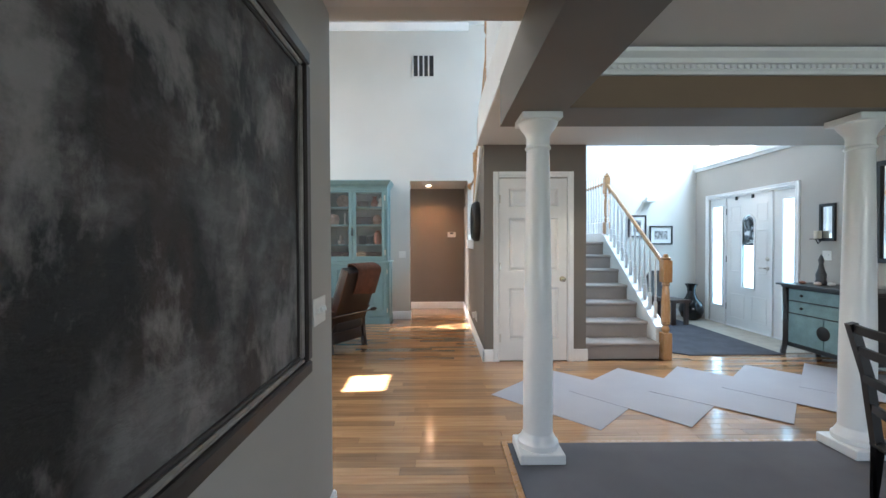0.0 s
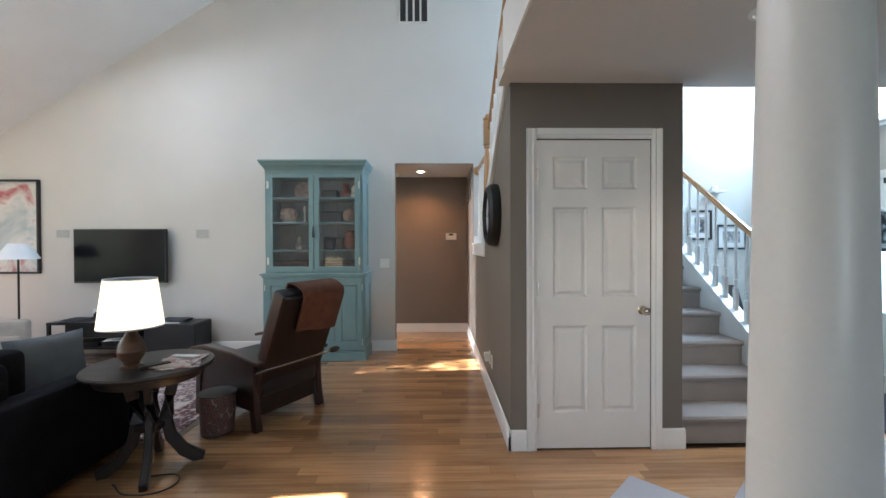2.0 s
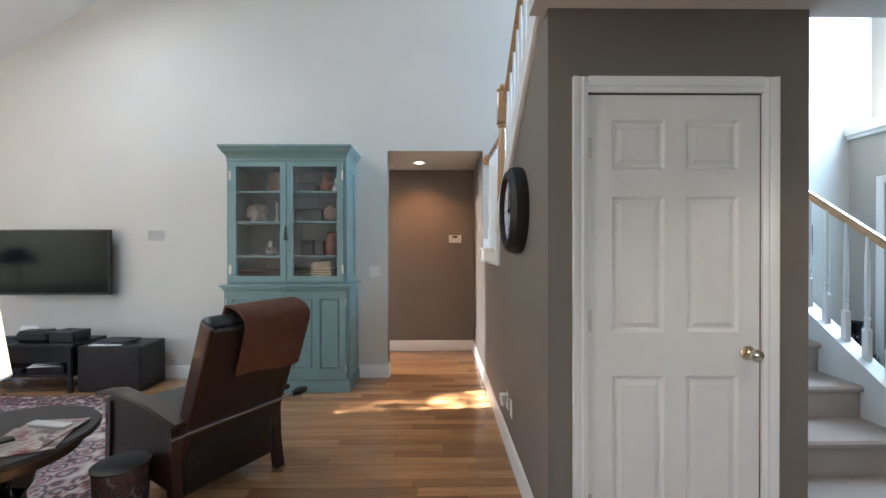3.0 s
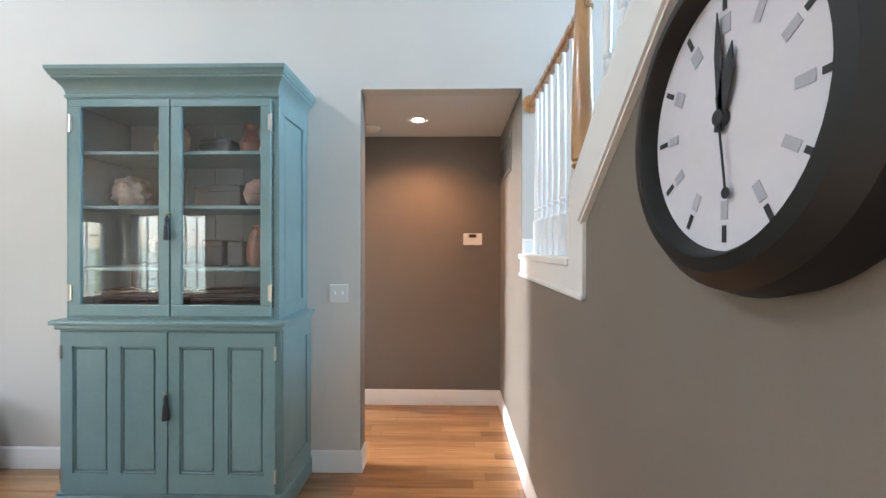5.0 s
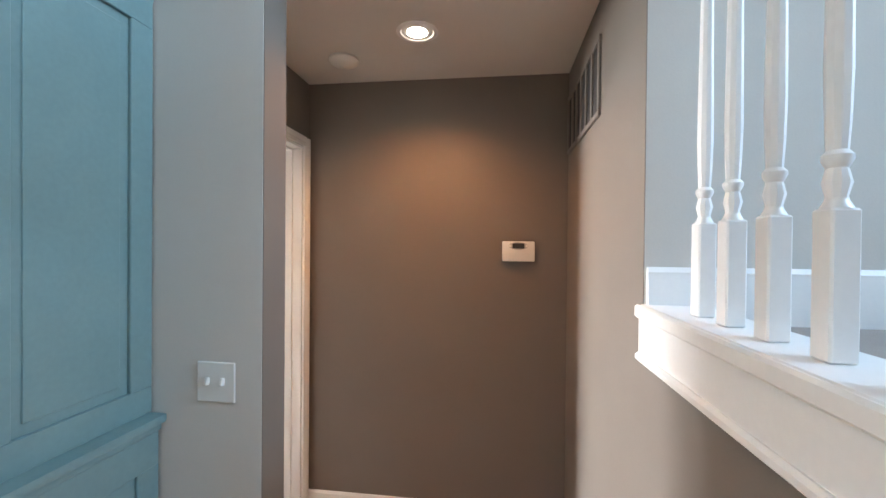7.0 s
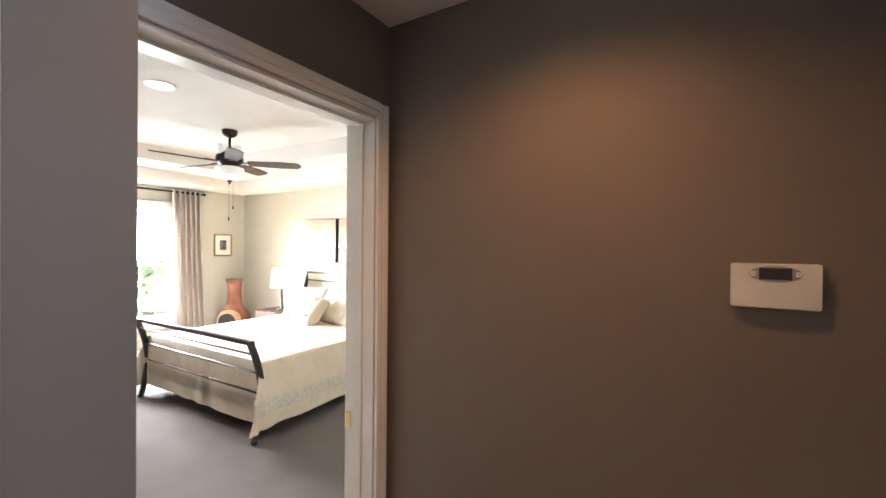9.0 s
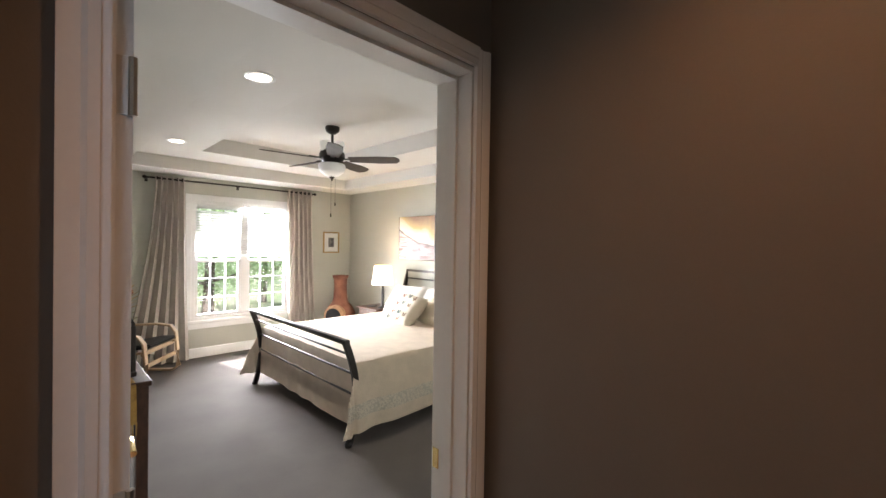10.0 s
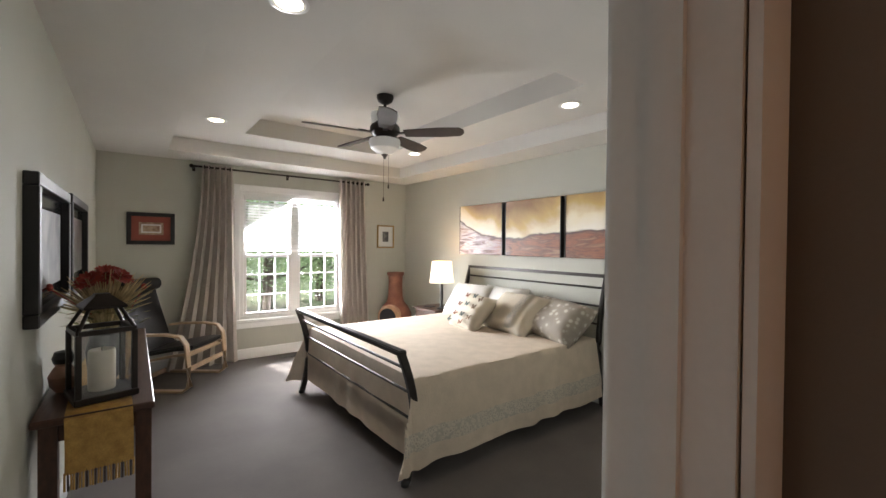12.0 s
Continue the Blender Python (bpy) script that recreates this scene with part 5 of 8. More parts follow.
# local y: 0 is the front of the base, wall at 0.445
bm = bmesh.new()
box(bm, -0.615, 0.012, 0.10, 0.615, 0.445, 0.985)
part("base", bm, "teal", cab)
bm = bmesh.new()
box(bm, -0.635, -0.008, 0.0, 0.635, 0.445, 0.10, 0.004)
box(bm, -0.628, -0.002, 0.10, 0.628, 0.44, 0.118, 0.006)
part("plinth", bm, "teal", cab)
bm = bmesh.new()
box(bm, -0.650, -0.025, 1.0, 0.650, 0.445, 1.025, 0.008, 2)
box(bm, -0.632, -0.010, 0.975, 0.632, 0.445, 1.0, 0.008, 2)
part("waist_moulding", bm, "teal", cab)
for s in (-1, 1):
    bm = bmesh.new()
    x0, x1 = (-0.59, -0.004) if s < 0 else (0.004, 0.59)
    zb, zt = 0.125, 0.965
    mid = (x0 + x1) / 2
    for b in ((x0, x1, zb, zb + 0.10), (x0, x1, zt - 0.075, zt), (x0, x0 + 0.06, zb + 0.1, zt - 0.075), (x1 - 0.06, x1, zb + 0.1, zt - 0.075), (mid - 0.035, mid + 0.035, zb + 0.1, zt - 0.075)):
        box(bm, b[0], -0.006, b[2], b[1], 0.012, b[3])
    bmesh.ops.remove_doubles(bm, verts=bm.verts, dist=1e-5)
    dr = part("lower_door", bm, "teal", cab, smooth=0)
    for px0, px1 in ((x0 + 0.06, mid - 0.035), (mid + 0.035, x1 - 0.06)):
        bm = bmesh.new()
        box(bm, px0 + 0.016, 0.0, zb + 0.116, px1 - 0.016, 0.0135, zt - 0.091, 0.003)
        frame_bars(bm, px0, px1, zb + 0.1, zt - 0.075, 0.001, 0.0135, 0.012, 0.004)
        part("door_panel", bm, "teal", dr)
    for z in (0.22, 0.86):
        bm = bmesh.new()
        tube(bm, [(s * 0.592, -0.008, z - 0.035), (s * 0.592, -0.008, z + 0.035)], 0.006)
        part("hinge", bm, "nickel", dr)
# upper part
bm = bmesh.new()
for b in ((-0.585, 0.03, 1.025, -0.565, 0.445, 2.20), (0.565, 0.03, 1.025, 0.585, 0.445, 2.20), (-0.565, 0.03, 1.025, 0.565, 0.445, 1.06), (-0.565, 0.03, 2.17, 0.565, 0.445, 2.20)):
    box(bm, *b)
part("upper_case", bm, "teal", cab)
bm = bmesh.new()
for k in range(6):
    box(bm, -0.565 + 0.1884 * k, 0.425, 1.06, -0.565 + 0.1884 * (k + 1) - 0.003, 0.444, 2.17, 0.002)
part("back_panel", bm, "teal_dark", cab)
for s in (-1, 1):
    bm = bmesh.new()
    x = s * 0.585
    lo, hi = sorted((x, x + s * 0.012))
    for b in ((0.03, 0.445, 1.025, 1.10), (0.03, 0.445, 2.12, 2.20), (0.03, 0.10, 1.10, 2.12), (0.375, 0.445, 1.10, 2.12)):
        box(bm, lo, b[0], b[2], hi, b[1], b[3], 0.002)
    box(bm, min(x, x + s * 0.004), 0.125, 1.125, max(x, x + s * 0.004), 0.35, 2.095, 0.002)
    part("side_frame", bm, "teal", cab)
    bm = bmesh.new()
    x = s * 0.615
    lo, hi = sorted((x, x + s * 0.010))
    for b in ((0.02, 0.44, 0.12, 0.22), (0.02, 0.44, 0.88, 0.975), (0.02, 0.09, 0.22, 0.88), (0.37, 0.44, 0.22, 0.88)):
        box(bm, lo, b[0], b[2], hi, b[1], b[3], 0.002)
    part("lower_side_frame", bm, "teal", cab)
bm = bmesh.new()
prism(bm, [(0.031, 2.19), (0.022, 2.19), (0.022, 2.205), (0.031, 2.205)], "x", -0.590, 0.590)
part("cornice_front", bm, "teal", cab)
bm = bmesh.new()
rings = []
CORNICE = ((0.0, 2.196), (0.012, 2.198), (0.014, 2.212), (0.008, 2.216), (0.010, 2.226), (0.014, 2.240), (0.023, 2.258), (0.036, 2.276), (0.050, 2.288), (0.052, 2.300), (0.058, 2.302), (0.064, 2.318), (0.070, 2.326), (0.072, 2.345))
for g, z in CORNICE:
    rings.append([bm.verts.new(p) for p in ((-0.585 - g, 0.445, z), (-0.585 - g, 0.03 - g, z), (0.585 + g, 0.03 - g, z), (0.585 + g, 0.445, z))])
for a, b in zip(rings, rings[1:]):
    for q in range(4):
        bm.faces.new((a[q], a[(q + 1) % 4], b[(q + 1) % 4], b[q]))
bm.faces.new(rings[-1])
bm.faces.new(rings[0][::-1])
bmesh.ops.recalc_face_normals(bm, faces=bm.faces)
part("cornice", bm, "teal", cab, smooth=18)
for s in (-1, 1):
    x0, x1 = (-0.56, -0.003) if s < 0 else (0.003, 0.56)
    bm = bmesh.new()
    for b in ((x0, x1, 1.045, 1.105), (x0, x1, 2.145, 2.185), (x0, x0 + 0.06, 1.105, 2.145), (x1 - 0.06, x1, 1.105, 2.145)):
        box(bm, b[0], 0.010, b[2], b[1], 0.030, b[3], 0.003)
    dr = part("glazed_door", bm, "teal", cab)
    bm = bmesh.new()
    box(bm, x0 + 0.055, 0.019, 1.10, x1 - 0.055, 0.022, 2.15)
    gl = part("glass_pane", bm, "glass", dr)
    gl.visible_shadow = False
    for z in (1.17, 2.06):
        bm = bmesh.new()
        box(bm, s * 0.55 - 0.006, 0.004, z - 0.04, s * 0.55 + 0.006, 0.011, z + 0.04, 0.002)
        tube(bm, [(s * 0.562, 0.006, z - 0.045), (s * 0.562, 0.006, z + 0.045)], 0.006)
        part("hinge", bm, "nickel", dr)
for z in (1.30, 1.63, 1.92):
    bm = bmesh.new()
    box(bm, -0.565, 0.045, z - 0.018, 0.565, 0.425, z, 0.002)
    part("shelf", bm, "teal", cab, "pale edged shelf")
for x, z in ((0.0, 1.56), (0.0, 0.63)):
    tas = tagged(new("tassel"), "black silk tassel hanging from the cabinet key", "tassel", "cabinet tassels")
    tas.matrix_world = pose(-1.435 + x, 6.72 + (0.0 if z > 1 else -0.01), z)
    bm = bmesh.new()
    tube(bm, [(0, 0.008, 0.02), (0, -0.015, 0.02)], 0.005)
    lathe(bm, [(0.008, 0.018), (0.009, 0.022), (0.0, 0.03)], 0, -0.016, 10)
    part("key", bm, "brass", tas)
    bm = bmesh.new()
    lathe(bm, [(0.003, 0.015), (0.009, 0.0), (0.012, -0.012), (0.008, -0.02), (0.014, -0.05), (0.018, -0.115), (0.0, -0.117)], 0, -0.012, 12)
    part("threads", bm, "black", tas)


# china and shells on the shelves
def pot(name, label, prof, material, x, z, y=6.93, seg=20):
    ob = thing(name, label, "ornament", x, y, z + 0.0005, group="cabinet ornaments")
    bm = bmesh.new()
    lathe(bm, prof, seg=seg)
    part("body", bm, material, ob)
    return ob


JUG = [(0.035, 0), (0.06, 0.03), (0.065, 0.07), (0.04, 0.12), (0.03, 0.15), (0.045, 0.18), (0.04, 0.178)]
GOURD = [(0.03, 0), (0.05, 0.02), (0.052, 0.05), (0.03, 0.08), (0.036, 0.11), (0.03, 0.14), (0.01, 0.16), (0.0, 0.17)]
BALL = [(0.03, 0), (0.065, 0.03), (0.082, 0.08), (0.065, 0.13), (0.03, 0.16), (0.028, 0.165)]
pot("jug", "dull red jug on the top cabinet shelf", JUG, "pottery_red", -1.10, 1.92)
pot("gourd_vase", "small white gourd vase on the top cabinet shelf", GOURD, "porcelain", -1.0, 1.92)
pot("round_vase", "round reddish vase on the cabinet shelf", BALL, "rose_clay", -1.06, 1.63)
pot("silver_pot", "small tarnished silver pot on the cabinet shelf", GOURD, "bead_silver", -1.66, 1.30)
pot("figure_jar", "red figured jar on the cabinet shelf", [(0.05, 0), (0.07, 0.03), (0.075, 0.1), (0.06, 0.17), (0.04, 0.21), (0.05, 0.23), (0.0, 0.24)], "pottery_red", -1.05, 1.30)
pot("candlestick", "pale candlestick on the cabinet shelf", [(0.035, 0), (0.012, 0.02), (0.01, 0.12), (0.02, 0.15), (0.01, 0.2), (0.0, 0.201)], "porcelain", -1.60, 1.63)
plate = thing("plate", "round decorated plate standing on the top cabinet shelf", "ornament", -1.66, 7.09, 2.035, group="cabinet ornaments")
bm = bmesh.new()
lathe(bm, [(0.0, 0.0), (0.07, 0.002), (0.115, 0.016), (0.113, 0.020), (0.068, 0.007), (0.0, 0.005)], seg=28)
turned(bm, Matrix.Rotation(radians(78), 4, "X"), bm.verts[:])
part("body", bm, "shell", plate)
shell = thing("shell_cluster", "pale coral and shells on the cabinet shelf", "ornament", -1.80, 6.95, 1.63, group="cabinet ornaments")
bm = bmesh.new()
bmesh.ops.create_icosphere(bm, subdivisions=3, radius=0.1)
for v in bm.verts:
    v.co *= 0.95 + 0.3 * noise.noise(v.co * 34)
    v.co.z = max(0, v.co.z + 0.085)
part("body", bm, "shell", shell)
for x, w, h, z in ((-1.27, 0.27, 0.13, 1.63), (-1.30, 0.12, 0.15, 1.30), (-1.17, 0.09, 0.14, 1.30), (-1.29, 0.18, 0.10, 1.92)):
    bm = bmesh.new()
    box(bm, -w / 2, -0.08, 0, w / 2, 0.08, h, 0.008)
    box(bm, -w / 2 - 0.004, -0.084, h * 0.7, w / 2 + 0.004, 0.084, h * 0.74, 0.002)
    ob = part("keepsake_box", bm, "pottery_dark")
    ob.location = (x, 6.96, z + 0.0005)
    tagged(ob, "dark keepsake box on the cabinet shelf", "box", "cabinet boxes")
for x in (-1.72, -1.18):
    ob = thing("wicker_tray", "low dark wicker tray in the cabinet bottom", "tray", x, 6.93, 1.0605, group="cabinet trays")
    bm = bmesh.new()
    for k in range(5):
        tube(bm, [(-0.20, -0.1, 0.012 + k * 0.022), (0.20, -0.1, 0.014 + k * 0.022)], 0.011, 6)
        tube(bm, [(-0.20, 0.1, 0.012 + k * 0.022), (0.20, 0.1, 0.014 + k * 0.022)], 0.011, 6)
        tube(bm, [(-0.20, -0.1, 0.012 + k * 0.022), (-0.20, 0.1, 0.012 + k * 0.022)], 0.011, 6)
        tube(bm, [(0.20, -0.1, 0.012 + k * 0.022), (0.20, 0.1, 0.012 + k * 0.022)], 0.011, 6)
    box(bm, -0.2, -0.1, 0.001, 0.2, 0.1, 0.012)
    part("weave", bm, "wicker", ob)


# ---- living room things ----
tv = thing("television", "flat black television on a swing arm on the pale wall", "television", -3.92, 7.17, 1.23)
bm = bmesh.new()
box(bm, -0.565, -0.12, -0.335, 0.565, -0.075, 0.335, 0.006)
part("body", bm, "black", tv)
bm = bmesh.new()
box(bm, -0.55, -0.1225, -0.315, 0.55, -0.120, 0.322)
part("screen", bm, "screen", tv, "glossy dark screen")
bm = bmesh.new()
box(bm, -0.2, -0.012, -0.15, 0.2, 0, 0.15, 0.003)
tube(bm, [(0.0, -0.01, 0), (0.05, -0.075, 0)], 0, flat=(0.04, 0.12))
part("wall_bracket", bm, "black", tv)
bm = bmesh.new()
box(bm, 0.30, -0.075, -0.22, 0.50, -0.012, 0.14, 0.004)
part("rear_box", bm, "black", tv)
for x in (-2.965, -4.71):
    sp = thing("wall_speaker", "square in-wall speaker with a pale grille", "speaker", x, YF, 1.51, group="wall speakers")
    bm = bmesh.new()
    box(bm, -0.088, -0.006, -0.058, 0.088, 0, 0.058, 0.003)
    part("rim", bm, "wall_pale", sp)
    bm = bmesh.new()
    box(bm, -0.078, -0.009, -0.048, 0.078, -0.006, 0.048, 0.001)
    part("grille", bm, "vent_paint", sp)
picture("wall_painting", "colourful abstract canvas in a thin dark frame on the pale wall", "y", YF, -1, -5.95, -4.98, 1.01, 2.19, 0.025, 0.045, "frame_dark", (("canvas", "art_living", 0.02),))

stand = thing("tv_stand", "low black open television stand with a shelf", "tv stand", -3.99, 6.93, 0)
bm = bmesh.new()
box(bm, -0.54, -0.2, 0.435, 0.54, 0.2, 0.465, 0.003)
part("top", bm, "black", stand)
bm = bmesh.new()
box(bm, -0.52, -0.19, 0.15, 0.52, 0.19, 0.17, 0.002)
part("shelf", bm, "black", stand)
for x in (-0.52, 0.50):
    for y in (-0.2, 0.175):
        bm = bmesh.new()
        box(bm, x - 0.015, y, 0, x + 0.02, y + 0.03, 0.435, 0.002)
        part("leg", bm, "black", stand)
bm = bmesh.new()
box(bm, -0.36, -0.16, 0.28, 0.50, 0.18, 0.435, 0.004)
part("drawer_box", bm, "black", stand)


def gadget(name, label, cat, x, y, z, w, d, h, material, turn=0, bevel=0.006):
    bm = bmesh.new()
    box(bm, -w / 2, -d / 2, 0, w / 2, d / 2, h, bevel)
    box(bm, -w / 2 + 0.01, -d / 2 - 0.002, h * 0.3, w / 2 - 0.01, -d / 2, h * 0.55)
    ob = part(name, bm, material)
    ob.matrix_world = pose(x, y, z + 0.0006, 0, 0, turn)
    return tagged(ob, label, cat)


gadget("set_top_box", "black set-top box on the television stand", "electronics", -3.62, 6.9, 0.465, 0.24, 0.2, 0.10, "black")
gadget("media_player", "flat black player on the stand's shelf", "electronics", -4.15, 6.9, 0.17, 0.34, 0.24, 0.05, "black")
gadget("receiver", "dark receiver on the stand's shelf", "electronics", -3.75, 6.9, 0.17, 0.36, 0.26, 0.07, "black")
led = gadget("modem", "small black modem with a blue light on the shelf", "electronics", -4.28, 6.84, 0.2206, 0.10, 0.08, 0.03, "black")
bm = bmesh.new()
box(bm, -0.03, -0.044, 0.008, 0.03, -0.041, 0.02)
part("indicator", bm, "blue_led", led)
for k, (x, y, w, d, t) in enumerate(((-4.25, 6.85, 0.3, 0.22, 8), (-4.3, 6.9, 0.24, 0.2, -12))):
    gadget("magazine", "thin magazine lying on the television stand", "magazine", x, y, 0.465 + 0.008 * k, w, d, 0.007, "mat_slate", t, 0.001)
bm = bmesh.new()
vs = box(bm, -0.08, -0.004, 0, 0.08, 0.004, 0.12, 0.001)
turned(bm, Matrix.Rotation(radians(-12), 4, "X"), vs)
card = part("greeting_card", bm, "paper")
card.matrix_world = pose(-4.14, 7.0, 0.4665, 0, 0, 5)
tagged(card, "white card propped on the television stand", "card")
for k, (x, y, w, d, t) in enumerate(((-3.78, 6.86, 0.26, 0.2, 14), (-3.76, 6.88, 0.24, 0.19, -6), (-3.79, 6.87, 0.22, 0.17, 22))):
    gadget("magazine", "magazine in a loose pile on the stand's shelf", "magazine", x, y, 0.24 + 0.009 * k, w, d, 0.008, ("paper", "slate_blue", "paper")[k], t, 0.001)
gadget("centre_speaker", "small rounded black speaker on the television stand", "speaker", -3.90, 6.86, 0.465, 0.30, 0.16, 0.115, "black", 3, 0.03)
gadget("papers", "loose dark papers lying on the stand's edge", "paper", -3.58, 6.84, 0.5656, 0.24, 0.19, 0.012, "mat_slate", -9, 0.001)
gadget("subwoofer", "black subwoofer box on the oak floor beside the stand", "speaker", -3.13, 6.93, 0, 0.6, 0.36, 0.44, "black", 0, 0.012)
gadget("laptop", "closed dark laptop on the subwoofer", "electronics", -3.16, 6.9, 0.452, 0.32, 0.22, 0.022, "mat_slate", -6)
gadget("book", "white book under the dark laptop", "book", -3.18, 6.88, 0.4404, 0.30, 0.24, 0.011, "paper", 4, 0.001)

# persian rug
rug = thing("rug", "red and cream Persian rug with a dark border on oak", "rug", -3.2, 5.72, 0)
bm = bmesh.new()
box(bm, -1.33, -0.93, 0.0005, 1.33, 0.93, 0.009, 0.002)
part("border", bm, "rug_border", rug)
bm = bmesh.new()
box(bm, -1.08, -0.70, 0.009, 1.08, 0.70, 0.0115, 0.001)
part("field", bm, "rug", rug)
bm = bmesh.new()
for k in range(90):
    y = -0.92 + k * 0.0206
    box(bm, 1.33, y, 0.001, 1.39, y + 0.008, 0.004)
part("fringe", bm, "cream_fabric", rug)

# sofa
sofa = thing("sofa", "charcoal upholstered sofa with rounded arms and loose cushions", "sofa", -3.14, 4.35, 0)


def soft_box(bm, x0, y0, z0, x1, y1, z1, r):
    return box(bm, x0, y0, z0, x1, y1, z1, r, 4)


bm = bmesh.new()
soft_box(bm, -1.0, -0.45, 0.05, 1.0, 0.42, 0.30, 0.03)
part("base", bm, "sofa", sofa)
for x0, x1 in ((-1.1, -0.92), (0.92, 1.1)):
    bm = bmesh.new()
    soft_box(bm, x0, -0.50, 0.04, x1, 0.48, 0.585, 0.05)
    part("arm", bm, "sofa", sofa)
bm = bmesh.new()
vs = soft_box(bm, -0.98, -0.50, 0.25, 0.98, -0.30, 0.77, 0.07)
part("back", bm, "sofa", sofa)
for x0, x1 in ((-0.91, -0.01), (0.01, 0.91)):
    bm = bmesh.new()
    soft_box(bm, x0, -0.30, 0.30, x1, 0.45, 0.44, 0.05)
    part("seat_cushion", bm, "sofa", sofa)
    bm = bmesh.new()
    vs = soft_box(bm, x0 + 0.01, -0.30, 0.44, x1 - 0.01, -0.14, 0.80, 0.06)
    part("back_cushion", bm, "sofa", sofa)
for x in (-1.05, 1.05):
    for y in (-0.44, 0.42):
        bm = bmesh.new()
        lathe(bm, [(0.02, 0), (0.028, 0.05)], x, y, 12)
        part("foot", bm, "mahogany", sofa)


def pillow(name, label, w, h, t, material, m, group="", squish=0.35, seed=0):
    """A stuffed cushion: local x across, z up, y thick."""
    bm = bmesh.new()
    n = 14
    grid = {}
    for s in (1, -1):
        for i in range(n + 1):
            for j in range(n + 1):
                u, v = 2 * i / n - 1, 2 * j / n - 1
                edge = (1 - u ** 4) * (1 - v ** 4)
                pinch = 1 - 0.10 * (1 - abs(u)) * abs(v) ** 3 - 0.0
                x = u * w / 2 * (1 - 0.07 * (1 - v * v) * abs(u) ** 3 * -1 - 0.07 * abs(v) * 0)
                x = u * w / 2 * (1 - 0.06 * (1 - v * v))
                z = v * h / 2 * (1 - 0.06 * (1 - u * u))
                y = s * t / 2 * max(edge, 0) ** squish * (1 + 0.12 * noise.noise(Vector((u * 2 + seed, v * 2, s))))
                if (i in (0, n) or j in (0, n)) and s < 0:
                    grid[s, i, j] = grid[1, i, j]
                else:
                    grid[s, i, j] = bm.verts.new((x, y, z))
    for s in (1, -1):
        for i in range(n):
            for j in range(n):
                q = [grid[s, i, j], grid[s, i + 1, j], grid[s, i + 1, j + 1], grid[s, i, j + 1]]
                if len(set(q)) == 4:
                    bm.faces.new(q if s < 0 else q[::-1])
    bmesh.ops.recalc_face_normals(bm, faces=bm.faces)
    ob = part(name, bm, material, None, smooth=60)
    ob.matrix_world = m
    return tagged(ob, label, "pillow", group)


M["linen_pale"] = mat("slate_linen", (0.085, 0.10, 0.115), 0.9, vary=0.08, scale=8, bump=0.0015, bump_scale=350)
pillow("throw_pillow", "slate grey linen throw pillow against the sofa arm", 0.4, 0.4, 0.13, "linen_pale", pose(-2.36, 4.45, 0.62, -12, 0, 70))

# cream armchair beyond
arm = thing("armchair", "cream upholstered armchair with thick arms near the rug", "armchair", -4.62, 5.9, 0, -75)
bm = bmesh.new()
soft_box(bm, -0.33, -0.36, 0.10, 0.33, 0.36, 0.42, 0.05)
part("seat", bm, "cream_fabric", arm)
for x0, x1 in ((-0.44, -0.30), (0.30, 0.44)):
    bm = bmesh.new()
    soft_box(bm, x0, -0.38, 0.06, x1, 0.38, 0.58, 0.06)
    part("arm", bm, "cream_fabric", arm)
bm = bmesh.new()
vs = soft_box(bm, -0.42, -0.46, 0.12, 0.42, -0.28, 0.92, 0.08)
turned(bm, Matrix.Rotation(radians(8), 4, "X"), vs)
part("back", bm, "cream_fabric", arm)
for x in (-0.36, 0.36):
    for y in (-0.32, 0.32):
        bm = bmesh.new()
        lathe(bm, [(0.018, 0), (0.026, 0.1)], x, y, 10)
        part("foot", bm, "mahogany", arm)
# floor lamp
fl = thing("floor_lamp", "slim dark floor lamp with a white cone shade, off", "floor lamp", -4.72, 6.62, 0)
bm = bmesh.new()
lathe(bm, [(0.13, 0), (0.13, 0.012), (0.03, 0.025), (0.012, 0.04)], seg=24)
part("foot_plate", bm, "bronze", fl)
bm = bmesh.new()
tube(bm, [(0, 0, 0.03), (0, 0, 1.26)], 0.010)
part("pole", bm, "bronze", fl)
bm = bmesh.new()
lathe(bm, [(0.19, 1.21), (0.085, 1.385), (0.083, 1.385), (0.188, 1.212)], seg=32)
part("shade", bm, "shade_white", fl)

# side table
tab = thing("side_table", "round black-brown side table on curved sabre legs", "table", -1.74, 4.44, 0)
tab.scale = (0.81, 0.81, 1.0)
bm = bmesh.new()
lathe(bm, [(0.0, 0.612), (0.395, 0.612), (0.415, 0.62), (0.42, 0.632), (0.412, 0.642), (0.0, 0.643)], seg=48)
part("tabletop", bm, "table_black", tab)
bm = bmesh.new()
lathe(bm, [(0.34, 0.56), (0.345, 0.57), (0.345, 0.612)], seg=40)
part("apron", bm, "table_black", tab)
bm = bmesh.new()
box(bm, -0.085, -0.085, 0.24, 0.085, 0.085, 0.29, 0.01)
part("lower_block", bm, "table_black", tab)
for k in range(4):
    a = radians(25 + 90 * k)
    bm = bmesh.new()
    prof = [(0.15, 0.56), (0.115, 0.44), (0.09, 0.30), (0.12, 0.18), (0.20, 0.08), (0.30, 0.02), (0.335, 0.008)]
    tube(bm, [(r * math.cos(a), r * math.sin(a), z) for r, z in prof], 0, flat=(0.050, 0.075))
    bmesh.ops.bevel(bm, geom=bm.edges[:], offset=0.006, segments=1, affect="EDGES")
    part("leg", bm, "table_black", tab)
lamp = thing("table_lamp", "lit table lamp with gourd-shaped wooden base and pale shade", "lamp", -1.80, 4.36, 0.643)
lamp.scale = (0.74, 0.74, 0.97)
bm = bmesh.new()
